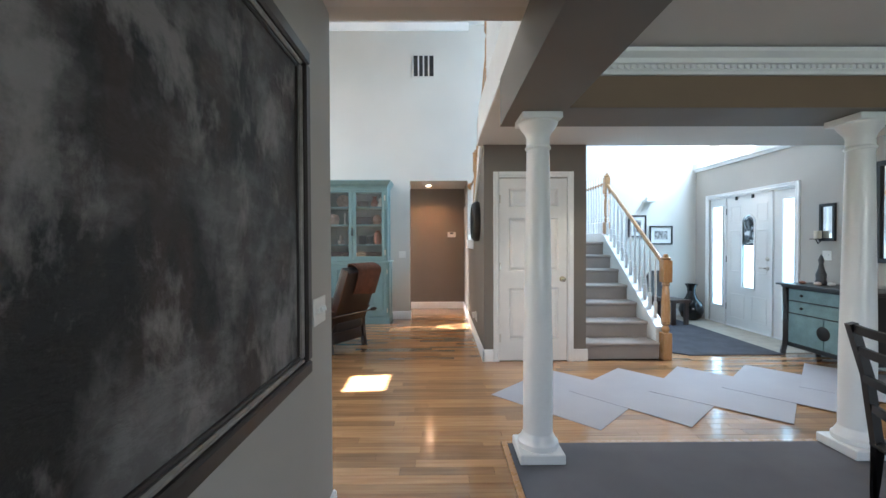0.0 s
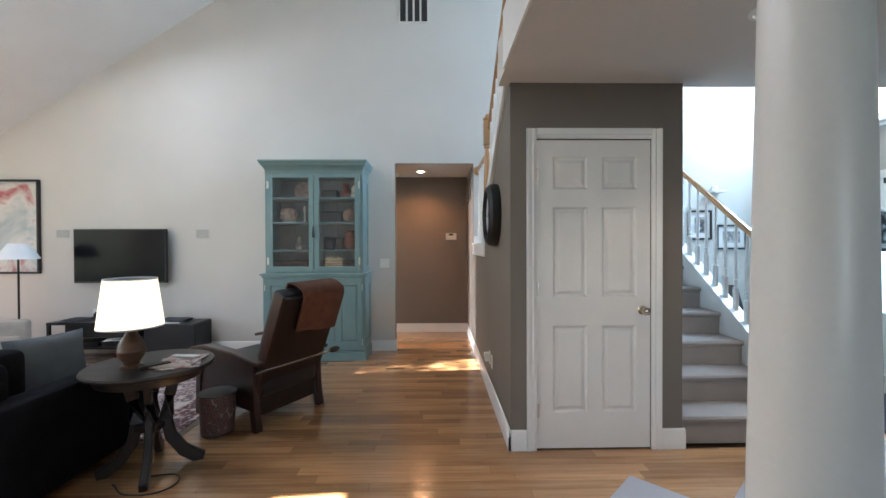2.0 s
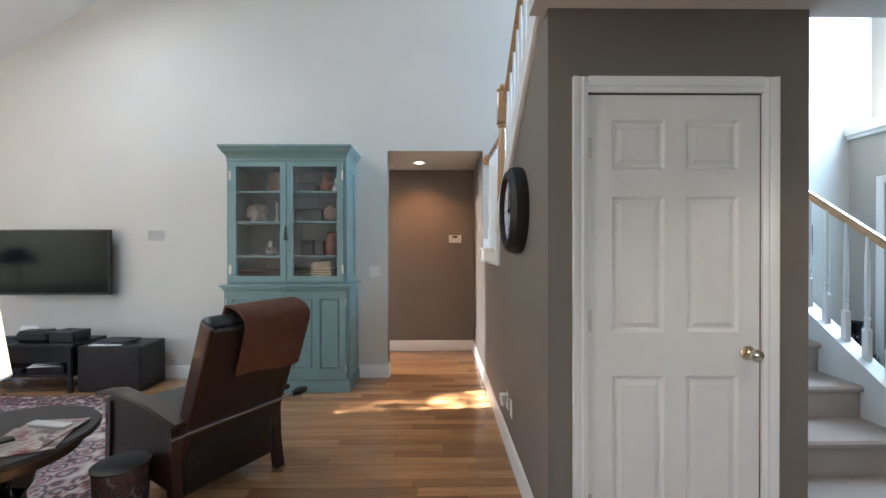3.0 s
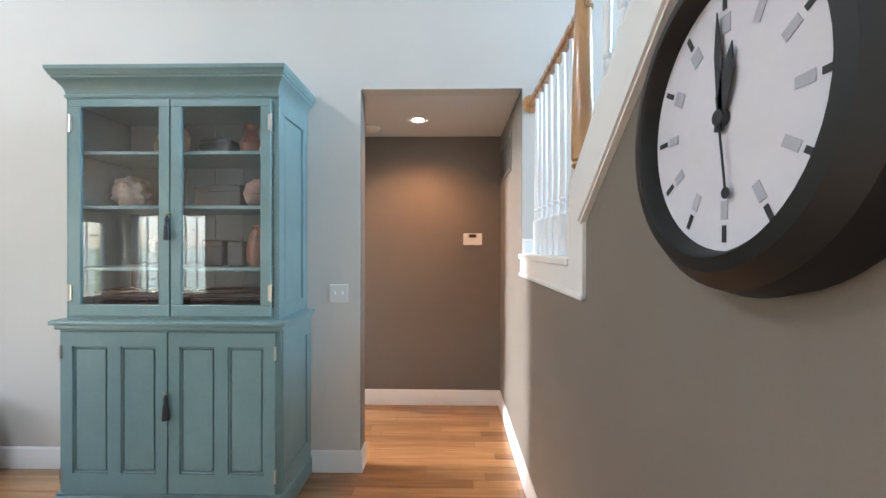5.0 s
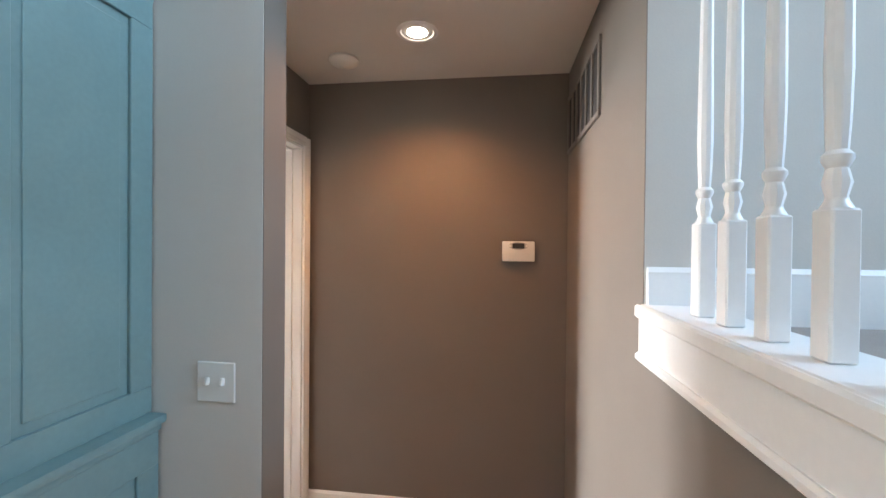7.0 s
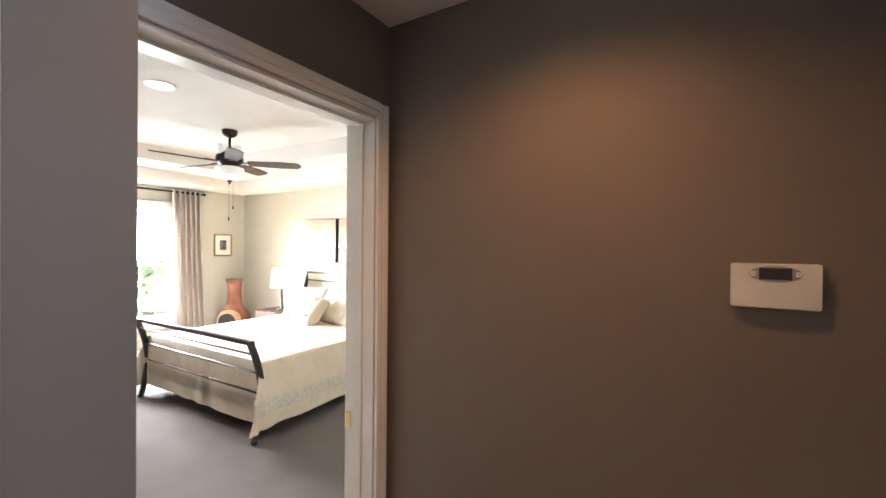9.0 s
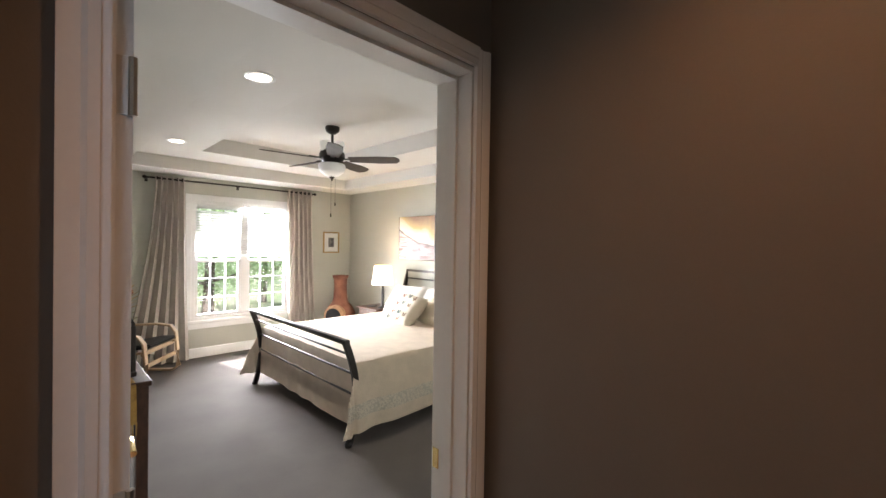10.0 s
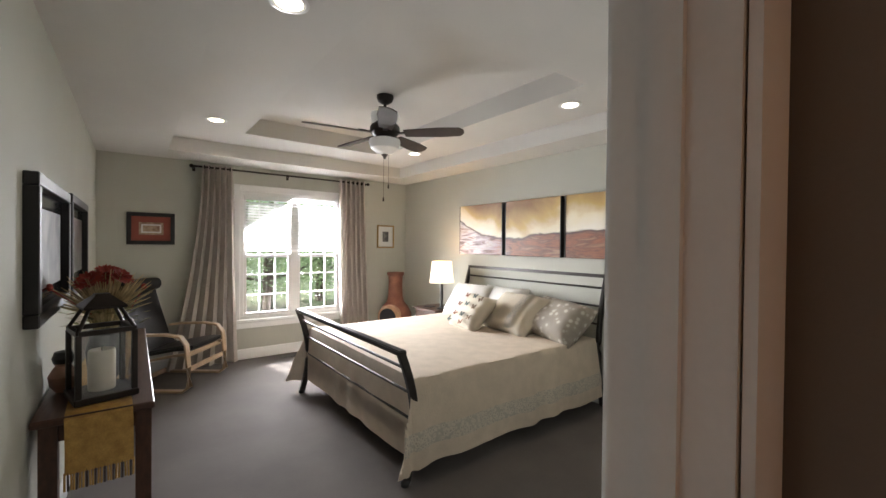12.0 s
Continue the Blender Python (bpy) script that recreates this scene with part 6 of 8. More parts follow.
lathe(bm, [(0.072, 0), (0.074, 0.012), (0.055, 0.02), (0.06, 0.035), (0.088, 0.065), (0.098, 0.10), (0.085, 0.145), (0.05, 0.19), (0.03, 0.225), (0.026, 0.25), (0.034, 0.258), (0.02, 0.266)], seg=32)
part("base", bm, "lamp_wood", lamp)
bm = bmesh.new()
lathe(bm, [(0.012, 0.26), (0.012, 0.36), (0.02, 0.37), (0.0, 0.375)], seg=12)
part("socket", bm, "brass", lamp)
bm = bmesh.new()
lathe(bm, [(0.222, 0.245), (0.176, 0.535), (0.173, 0.535), (0.219, 0.247)], seg=48)
shade = part("shade", bm, "shade_lit", lamp, "glowing pale fabric shade")
bm = bmesh.new()
lathe(bm, [(0.2235, 0.243), (0.2232, 0.252), (0.218, 0.252), (0.218, 0.243)], seg=48)
part("shade_trim", bm, "shade_white", lamp)
bm = bmesh.new()
lathe(bm, [(0.1785, 0.528), (0.1775, 0.538), (0.172, 0.538), (0.172, 0.528)], seg=48)
part("shade_trim", bm, "shade_white", lamp)
for k, (x, y, t) in enumerate(((-1.56, 4.43, 25), (-1.57, 4.45, 8))):
    bm = bmesh.new()
    box(bm, -0.11, -0.14, 0, 0.11, 0.14, 0.005, 0.001)
    ob = part("magazine", bm, "magazine")
    ob.matrix_world = pose(x, y, 0.6436 + 0.0055 * k, 0, 0, t)
    tagged(ob, "glossy magazine lying on the side table", "magazine", "table magazines")
bm = bmesh.new()
box(bm, -0.02, -0.09, 0, 0.02, 0.09, 0.012, 0.003)
ob = part("envelope", bm, "paper")
ob.matrix_world = pose(-1.58, 4.52, 0.655, 0, 0, 80)
tagged(ob, "folded white paper on the magazines", "paper")
bm = bmesh.new()
box(bm, -0.024, -0.08, 0, 0.024, 0.08, 0.018, 0.005)
ob = part("remote_control", bm, "black")
ob.matrix_world = pose(-1.66, 4.35, 0.6437, 0, 0, -40)
tagged(ob, "black remote control on the side table", "remote control")
# cord on the floor
cord = bpy.data.curves.new("lamp_cord", "CURVE")
cord.dimensions, cord.bevel_depth, cord.bevel_resolution = "3D", 0.0045, 2
spl = cord.splines.new("BEZIER")
pts = [(-1.80, 4.50), (-1.74, 4.36), (-1.52, 4.34), (-1.50, 4.22), (-1.68, 4.16), (-1.84, 4.26)]
spl.bezier_points.add(len(pts) - 1)
for bp_, (x, y) in zip(spl.bezier_points, pts):
    bp_.co = (x, y, 0.006)
    bp_.handle_left_type = bp_.handle_right_type = "AUTO"
cord.materials.append(M["rubber"])
tagged(new("lamp_cord", cord), "thin black lamp cord curling on the oak floor", "cord")
# waste bin with papers
bin_ = thing("waste_basket", "dark patterned round waste basket on the oak floor", "waste basket", -1.60, 4.92, 0)
bm = bmesh.new()
lathe(bm, [(0.108, 0), (0.110, 0.005), (0.122, 0.285), (0.126, 0.29), (0.122, 0.292), (0.116, 0.285), (0.104, 0.012), (0.0, 0.010)], seg=32)
part("wall", bm, "basket", bin_)
for r, z in ((0.1255, 0.288), (0.111, 0.01)):
    bm = bmesh.new()
    lathe(bm, [(r - 0.004, z - 0.008), (r + 0.003, z - 0.004), (r + 0.003, z + 0.004), (r - 0.004, z + 0.006)], seg=32)
    part("rim_band", bm, "frame_dark", bin_)
for k in range(4):
    bm = bmesh.new()
    vs = box(bm, -0.04, -0.002, 0, 0.04, 0.002, 0.16, 0.0)
    turned(bm, pose(0.03 * (k - 1.5), 0.02 * (-1) ** k, 0.12, 14 * (-1) ** k, 12 - 8 * k, 35 * k), vs)
    part("crumpled_paper", bm, "paper", bin_)

# recliner
rec = thing("recliner_chair", "dark leather recliner with wooden frame and closed sides", "armchair", -1.45, 5.33, 0, 60)
W2 = 0.30
for x in (-W2, W2):
    bm = bmesh.new()
    tube(bm, [(x, -0.34, 0.0), (x, -0.31, 0.18), (x, -0.30, 0.50)], 0, flat=(0.05, 0.055))
    part("back_leg", bm, "mahogany", rec)
    bm = bmesh.new()
    tube(bm, [(x, 0.36, 0.0), (x, 0.35, 0.2), (x, 0.34, 0.50)], 0, flat=(0.05, 0.055))
    part("front_leg", bm, "mahogany", rec)
    bm = bmesh.new()
    tube(bm, [(x, -0.40, 0.50), (x, -0.1, 0.545), (x, 0.25, 0.56), (x, 0.45, 0.52)], 0, flat=(0.09, 0.026))
    bmesh.ops.bevel(bm, geom=bm.edges[:], offset=0.006, segments=2, affect="EDGES")
    part("armrest", bm, "mahogany", rec)
    bm = bmesh.new()
    tube(bm, [(x, -0.32, 0.19), (x, 0.34, 0.22)], 0, flat=(0.03, 0.09))
    part("side_rail", bm, "mahogany", rec)
    bm = bmesh.new()
    prism(bm, [(-0.30, 0.20), (0.34, 0.23), (0.335, 0.545), (0.0, 0.545), (-0.295, 0.505)], "x", x - 0.012, x + 0.012)
    part("side_panel", bm, "leather", rec, "dark leather side panel")
bm = bmesh.new()
vs = soft_box(bm, -0.262, -0.33, 0.26, 0.262, 0.42, 0.42, 0.05)
turned(bm, Matrix.Rotation(radians(5), 4, "X"), vs)
part("seat_cushion", bm, "leather_black", rec)
bm = bmesh.new()
box(bm, -0.262, -0.33, 0.10, 0.262, -0.30, 0.27, 0.008)
part("seat_frame", bm, "leather", rec)
bm = bmesh.new()
box(bm, -0.262, 0.30, 0.12, 0.262, 0.33, 0.27, 0.008)
part("seat_frame", bm, "leather", rec)
lean = Matrix.Translation((0, -0.28, 0.30)) @ Matrix.Rotation(radians(21), 4, "X")
bm = bmesh.new()
vs = soft_box(bm, -0.26, -0.02, 0.0, 0.26, 0.10, 0.76, 0.045)
turned(bm, lean, vs)
part("back_cushion", bm, "leather_black", rec)
bm = bmesh.new()
vs = soft_box(bm, -0.27, -0.055, -0.10, 0.27, -0.015, 0.74, 0.014)
turned(bm, lean, vs)
part("back_shell", bm, "leather", rec)
for x in (-0.275, 0.275):
    bm = bmesh.new()
    vs = box(bm, x - 0.014, -0.06, -0.05, x + 0.014, 0.03, 0.76, 0.006)
    turned(bm, lean, vs)
    part("back_stile", bm, "mahogany", rec)
bm = bmesh.new()
tube(bm, [(-0.36, -0.40, 0.45), (0.42, -0.40, 0.45)], 0.011, 10)
part("recline_bar", bm, "steel", rec, "thin metal recline bar")
bm = bmesh.new()
tube(bm, [(0.36, -0.40, 0.45), (0.40, -0.40, 0.45), (0.44, -0.40, 0.45), (0.47, -0.40, 0.45)], [0.016, 0.026, 0.026, 0.014], 12)
part("bar_knob", bm, "black", rec)
# throw over the chair back
bm = bmesh.new()
n1, n2 = 12, 26
rows = []
for j in range(n2 + 1):
    s = j / n2
    row = []
    for i in range(n1 + 1):
        u = i / n1
        x = -0.12 + 0.42 * u + 0.03 * (s - 0.5)
        length = s * 0.72
        if length < 0.26:
            y, z = 0.115 + 0.006 * math.sin(9 * u), 0.52 + length
        elif length < 0.42:
            a = (length - 0.26) / 0.16 * math.pi
            y, z = 0.025 + 0.095 * math.cos(a), 0.775 + 0.035 * math.sin(a)
        else:
            y, z = -0.074 - 0.012 * math.sin(7 * u + 3 * s) - 0.03 * (length - 0.42), 0.77 - (length - 0.42) * (1 + 0.12 * u)
        row.append(bm.verts.new((x, y, z)))
    rows.append(row)
for a, b in zip(rows, rows[1:]):
    for i in range(n1):
        bm.faces.new((a[i], a[i + 1], b[i + 1], b[i]))
bmesh.ops.recalc_face_normals(bm, faces=bm.faces)
bmesh.ops.solidify(bm, geom=bm.faces[:], thickness=0.012)
turned(bm, lean, bm.verts[:])
ob = part("throw_blanket", bm, "throw", None, smooth=50)
ob.matrix_world = pose(-1.45, 5.33, 0, 0, 0, 60)
tagged(ob, "rust-brown throw draped over the recliner's back", "blanket")

# high ceiling fan, only a blade shows
fan1 = thing("ceiling_fan", "wooden-bladed ceiling fan hanging from the sloping ceiling", "ceiling fan", -2.05, 4.40, 3.44)
bm = bmesh.new()
tube(bm, [(0, 0, 0.06), (0, 0, 1.64)], 0.014)
part("downrod", bm, "bronze", fan1)
bm = bmesh.new()
lathe(bm, [(0.03, 0.1), (0.10, 0.06), (0.12, 0.0), (0.10, -0.05), (0.04, -0.08), (0.0, -0.082)], seg=24)
part("motor", bm, "bronze", fan1)


def fan_blade(length, width, tilt, a, r0, material, parent, z=0.0):
    bm = bmesh.new()
    outline = [(r0, -width * 0.36), (r0 + length * 0.6, -width * 0.5), (r0 + length * 0.93, -width * 0.44), (r0 + length, -width * 0.15), (r0 + length, width * 0.15), (r0 + length * 0.93, width * 0.44), (r0 + length * 0.6, width * 0.5), (r0, width * 0.36)]
    vs = prism(bm, outline, "z", -0.004, 0.004)
    turned(bm, Matrix.Translation((0, 0, z)) @ Matrix.Rotation(a, 4, "Z") @ Matrix.Rotation(tilt, 4, "X"), vs)
    part("blade", bm, material, parent)
    bm = bmesh.new()
    vs = tube(bm, [(0.08, 0, 0.0), (r0 + 0.06, 0, 0.006)], 0, flat=(0.04, 0.008))
    turned(bm, Matrix.Translation((0, 0, z)) @ Matrix.Rotation(a, 4, "Z"), vs)
    part("blade_iron", bm, "bronze", parent)


for k in range(5):
    fan_blade(0.52, 0.15, radians(12), radians(60 + 72 * k), 0.18, "fan_wood", fan1)

# roof windows: frames and panes
for x0, x1, y0, y1 in SKYLIGHTS:
    rw = tagged(new("roof_window"), "roof window with a white frame in the sloping ceiling", "window", "roof windows", "structure")
    bm = bmesh.new()
    for a, b, c, d in ((x0, x1, y0, y0 + 0.03), (x0, x1, y1 - 0.03, y1), (x0, x0 + 0.03, y0 + 0.03, y1 - 0.03), (x1 - 0.03, x1, y0 + 0.03, y1 - 0.03)):
        prism(bm, [(a, slope_z(a) + 0.12), (b, slope_z(b) + 0.12), (b, slope_z(b) + 0.24), (a, slope_z(a) + 0.24)], "y", c, d)
    part("window_frame", bm, "trim", rw)
    bm = bmesh.new()
    prism(bm, [(x0, slope_z(x0) + 0.2), (x1, slope_z(x1) + 0.2), (x1, slope_z(x1) + 0.206), (x0, slope_z(x0) + 0.206)], "y", y0 + 0.03, y1 - 0.03)
    part("pane", bm, "glass", rw).visible_shadow = False


# plain windows of unseen sides; the wide living room one is added for light
def plain_window(axis, p, a0, a1, z0, z1, cols, rows_, label):
    ob = tagged(new("window"), label, "window", "house windows", "structure")
    bm = bmesh.new()
    rect_frame(bm, axis, p, 1, a0, a1, z0, z1, 0.05, 0.06, 0.003)
    part("window_frame", bm, "trim", ob)
    bm = bmesh.new()
    for c in range(1, cols):
        u = a0 + (a1 - a0) * c / cols
        panel(bm, axis, p, 1, u - 0.012, u + 0.012, z0 + 0.05, z1 - 0.05, 0.02, 0.045)
    for r in range(1, rows_):
        z = z0 + (z1 - z0) * r / rows_
        panel(bm, axis, p, 1, a0 + 0.05, a1 - 0.05, z - 0.012, z + 0.012, 0.021, 0.044)
    part("muntins", bm, "trim", ob)


plain_window("x", -6.42, 3.3, 5.9, 0.75, 2.1, 8, 4, "unseen wide white window with muntins added to the living room")
plain_window("y", 1.13, -6.0, -5.34, 0.5, 2.05, 3, 5, "tall white window with muntins in the living room")
plain_window("y", 1.13, -5.26, -4.6, 0.5, 2.05, 3, 5, "tall white window with muntins in the living room")
plain_window("x", -6.42, 1.45, 2.5, 0.5, 1.9, 3, 5, "narrow white window with muntins in the living room")
plain_window("x", 4.83, 5.2, 6.7, 3.2, 4.5, 3, 2, "high white window above the entry ledge")
plain_window("y", -3.1, 1.1, 3.3, 0.75, 2.15, 6, 4, "wide white window with muntins in the dining room")


# ---- bedroom materials ----
def cloth_mat(name, base, through_light):
    """Thin stuff that lets part of the daylight behind it through."""
    m = mat(name, base, 0.85, vary=0.05, scale=5, bump=0.0006, bump_scale=280)
    nt = m.node_tree
    b = nt.nodes["Principled BSDF"]
    tr = nt.nodes.new("ShaderNodeBsdfTranslucent")
    tr.inputs["Color"].default_value = (*base, 1)
    mx = nt.nodes.new("ShaderNodeMixShader")
    mx.inputs["Fac"].default_value = through_light
    nt.links.new(b.outputs["BSDF"], mx.inputs[1])
    nt.links.new(tr.outputs["BSDF"], mx.inputs[2])
    nt.links.new(mx.outputs["Shader"], nt.nodes["Material Output"].inputs["Surface"])
    return m


M.update({
    "iron": mat("dark_pewter_metal", (0.055, 0.050, 0.047), 0.38, 0.75, vary=0.12, scale=12),
    "spread": mat("ivory_matelasse", (0.61, 0.515, 0.41), 0.9, vary=0.06, scale=10, bump=0.003, bump_scale=90),
    "band": ramp_mat("sage_crochet_band", [(0.15, (0.38, 0.36, 0.31)), (0.4, (0.60, 0.53, 0.44)), (0.7, (0.44, 0.41, 0.35))], 45, 0.95, kind="voronoi", bump=0.003),
    "skirt": mat("taupe_bed_skirt", (0.42, 0.37, 0.31), 0.9, vary=0.08, scale=6, bump=0.001, bump_scale=200),
    "pillow_white": mat("white_cotton", (0.66, 0.64, 0.60), 0.9, vary=0.05, scale=8, bump=0.001, bump_scale=250),
    "pillow_cream": mat("cream_linen", (0.58, 0.52, 0.42), 0.9, vary=0.06, scale=8, bump=0.0015, bump_scale=300),
    "damask": ramp_mat("taupe_damask", [(0.22, (0.62, 0.59, 0.53)), (0.36, (0.38, 0.34, 0.29)), (0.75, (0.33, 0.295, 0.25))], 17, 0.9, kind="voronoi", bump=0.002),
    "wing_rust": mat("rust_print", (0.22, 0.085, 0.05), 0.9, vary=0.2, scale=40),
    "wing_teal": mat("teal_print", (0.07, 0.10, 0.10), 0.9, vary=0.2, scale=40),
    "wing_brown": mat("brown_print", (0.15, 0.085, 0.045), 0.9, vary=0.25, scale=40),
    "curtain": cloth_mat("taupe_curtain", (0.56, 0.51, 0.465), 0.22),
    "blind": cloth_mat("white_blind_slat", (0.86, 0.86, 0.86), 0.7),
    "terracotta": mat("terracotta", (0.17, 0.062, 0.04), 0.8, vary=0.25, scale=9, bump=0.002, bump_scale=60, second=(0.24, 0.10, 0.06)),
    "terracotta_pale": mat("pale_terracotta", (0.46, 0.27, 0.16), 0.8, vary=0.2, scale=10),
    "desk_wood": mat("dark_walnut_table", (0.085, 0.038, 0.022), 0.4, vary=0.2, scale=8, stretch=(0.8, 6, 3), bump=0.0003, bump_scale=50),
    "runner": mat("gold_brocade", (0.50, 0.30, 0.075), 0.6, vary=0.3, scale=30, bump=0.002, bump_scale=200, second=(0.36, 0.20, 0.05)),
    "birch": mat("bent_birch", (0.58, 0.42, 0.27), 0.4, vary=0.1, scale=8, stretch=(2, 2, 2), bump=0.0002),
    "flower": mat("rust_petal", (0.40, 0.045, 0.028), 0.7, vary=0.3, scale=30),
    "straw": mat("dried_grass", (0.62, 0.49, 0.26), 0.8, vary=0.3, scale=20),
    "stem": mat("dry_green_leaf", (0.22, 0.22, 0.09), 0.8, vary=0.3, scale=20),
    "mat_red": mat("brick_red_mat", (0.28, 0.075, 0.05), 0.8, vary=0.06),
    "gold_frame": mat("gilt_frame", (0.42, 0.27, 0.10), 0.4, 0.4, vary=0.15),
    "print_pale": ramp_mat("tan_print", [(0.4, (0.45, 0.36, 0.26)), (0.6, (0.25, 0.16, 0.11))], 22, 0.6),
    "print_dark": ramp_mat("grey_print", [(0.4, (0.05, 0.05, 0.055)), (0.62, (0.20, 0.19, 0.18))], 18, 0.4),
    "print_black": ramp_mat("charcoal_print", [(0.38, (0.05, 0.045, 0.045)), (0.5, (0.11, 0.10, 0.10)), (0.65, (0.22, 0.19, 0.18))], 6, 0.3),
    "bowl_glass": glow("frosted_fan_bowl", (0.85, 0.84, 0.82), 0.03),
    "fan_blade": mat("dark_fan_blade", (0.05, 0.034, 0.027), 0.72, vary=0.15, scale=8),
    "lamp_glass": glass_mat("lantern_glass"),
    "rose": mat("rose_pottery", (0.40, 0.22, 0.16), 0.5, vary=0.2, scale=15),
})


def wave_art(name):
    """Cream and gold sky over rust ground; a dark ridge line falls from the one end, dips and rises again."""
    m = bpy.data.materials.new(name)
    m.use_nodes = True
    nodes, links = m.node_tree.nodes, m.node_tree.links
    b = nodes["Principled BSDF"]
    b.inputs["Roughness"].default_value = 0.5
    geo = nodes.new("ShaderNodeNewGeometry")
    sep = nodes.new("ShaderNodeSeparateXYZ")
    links.new(geo.outputs["Position"], sep.inputs["Vector"])

    def calc(op, a, c, clamp=False):
        n = nodes.new("ShaderNodeMath")
        n.operation, n.use_clamp = op, clamp
        for i, v in ((0, a), (1, c)):
            if isinstance(v, (int, float)):
                n.inputs[i].default_value = v
            else:
                links.new(v, n.inputs[i])
        return n.outputs["Value"]

    def cloud(scale, stretch, detail, distort):
        mp = nodes.new("ShaderNodeMapping")
        mp.inputs["Scale"].default_value = stretch
        links.new(geo.outputs["Position"], mp.inputs["Vector"])
        n = nodes.new("ShaderNodeTexNoise")
        n.inputs["Scale"].default_value, n.inputs["Detail"].default_value, n.inputs["Distortion"].default_value = scale, detail, distort
        links.new(mp.outputs["Vector"], n.inputs["Vector"])
        return n.outputs["Fac"]

    def ramp(fac, stops):
        cr = nodes.new("ShaderNodeValToRGB")
        while len(cr.color_ramp.elements) < len(stops):
            cr.color_ramp.elements.new(0.5)
        for e, (p, c) in zip(cr.color_ramp.elements, stops):
            e.position, e.color = p, (*c, 1)
        links.new(fac, cr.inputs["Fac"])
        return cr.outputs["Color"]

    def mixed(fac, a, c):
        mx = nodes.new("ShaderNodeMix")
        mx.data_type = "RGBA"
        links.new(fac, mx.inputs["Factor"])
        links.new(a, mx.inputs["A"])
        links.new(c, mx.inputs["B"])
        return mx.outputs["Result"]

    x, z = sep.outputs["X"], sep.outputs["Z"]
    west = calc("MULTIPLY", calc("SUBTRACT", -3.95, x), 1.1, True)
    hill = calc("MULTIPLY", calc("MULTIPLY", west, west), 0.26)
    swell = calc("MULTIPLY", calc("SINE", calc("MULTIPLY", calc("ADD", x, 3.75), 1.7), 0.0), 0.04)
    rough = calc("MULTIPLY", calc("SUBTRACT", cloud(3.2, (1, 1, 2.0), 6, 0.6), 0.5), 0.10)
    line = calc("ADD", calc("ADD", calc("ADD", hill, swell), rough), 1.545)
    high = calc("SUBTRACT", z, line)
    streak = cloud(2.6, (1.0, 1.0, 7.0), 7, 1.2)
    ground = ramp(streak, [(0.32, (0.07, 0.025, 0.015)), (0.45, (0.30, 0.11, 0.055)), (0.54, (0.13, 0.05, 0.03)), (0.66, (0.38, 0.20, 0.12))])
    icy = ramp(streak, [(0.36, (0.10, 0.06, 0.06)), (0.47, (0.34, 0.30, 0.34)), (0.55, (0.66, 0.64, 0.68)), (0.68, (0.20, 0.09, 0.05))])
    ground = mixed(calc("MULTIPLY", west, 1.6, True), ground, icy)
    haze = cloud(1.5, (1.0, 1.0, 1.3), 4, 0.8)
    lift = calc("ADD", calc("MULTIPLY", high, 1.5), calc("MULTIPLY", calc("SUBTRACT", haze, 0.5), 1.3))
    sky_ = ramp(calc("ADD", lift, 0.25), [(0.12, (0.78, 0.74, 0.66)), (0.42, (0.74, 0.66, 0.48)), (0.62, (0.50, 0.34, 0.11)), (0.9, (0.22, 0.11, 0.035))])
    ridge = calc("SUBTRACT", 1.0, calc("MULTIPLY", calc("ABSOLUTE", high, 0.0), 55.0), True)
    dark = nodes.new("ShaderNodeRGB")
    dark.outputs[0].default_value = (0.045, 0.022, 0.018, 1)
    side = calc("MULTIPLY", high, 60.0, True)
    links.new(mixed(ridge, mixed(side, ground, sky_), dark.outputs[0]), b.inputs["Base Color"])
    return m


# paler than foliage is: the outdoor glare is put into the colour
M["leaf_lit"] = cloth_mat("leaf_with_light_through", (0.25, 0.36, 0.17), 0.5)
M["art_wave"] = wave_art("wave_landscape_paint")
XB = -6.28

# ---- window, blind, curtains ----
win = tagged(new("window_1"), "white double window with muntins and a half-raised blind", "window", kind="structure")
WY0, WY1, WZ0, WZ1 = 8.76, 10.08, 0.495, 2.085
bm = bmesh.new()
rect_frame(bm, "x", XB - 0.10, 1, WY0, WY1, WZ0, WZ1, 0.045, 0.10, 0.003)
part("window_frame", bm, "trim", win)
bm = bmesh.new()
box(bm, XB - 0.09, 9.375, WZ0 + 0.045, XB - 0.01, 9.465, WZ1 - 0.045, 0.004)
part("mullion", bm, "trim", win)
bm = bmesh.new()
box(bm, XB - 0.005, WY0 - 0.07, WZ0 - 0.035, XB + 0.05, WY1 + 0.07, WZ0 + 0.004, 0.006)
box(bm, XB, WY0 - 0.05, WZ0 - 0.11, XB + 0.018, WY1 + 0.05, WZ0 - 0.035, 0.004)
part("window_sill", bm, "trim", win)
bm = bmesh.new()
box(bm, XB, WY0 - 0.07, WZ0, XB + 0.02, WY0, WZ1 + 0.08, 0.004)
box(bm, XB, WY1, WZ0, XB + 0.02, WY1 + 0.07, WZ1 + 0.08, 0.004)
box(bm, XB, WY0, WZ1, XB + 0.02, WY1, WZ1 + 0.08, 0.004)
part("window_casing", bm, "trim", win)
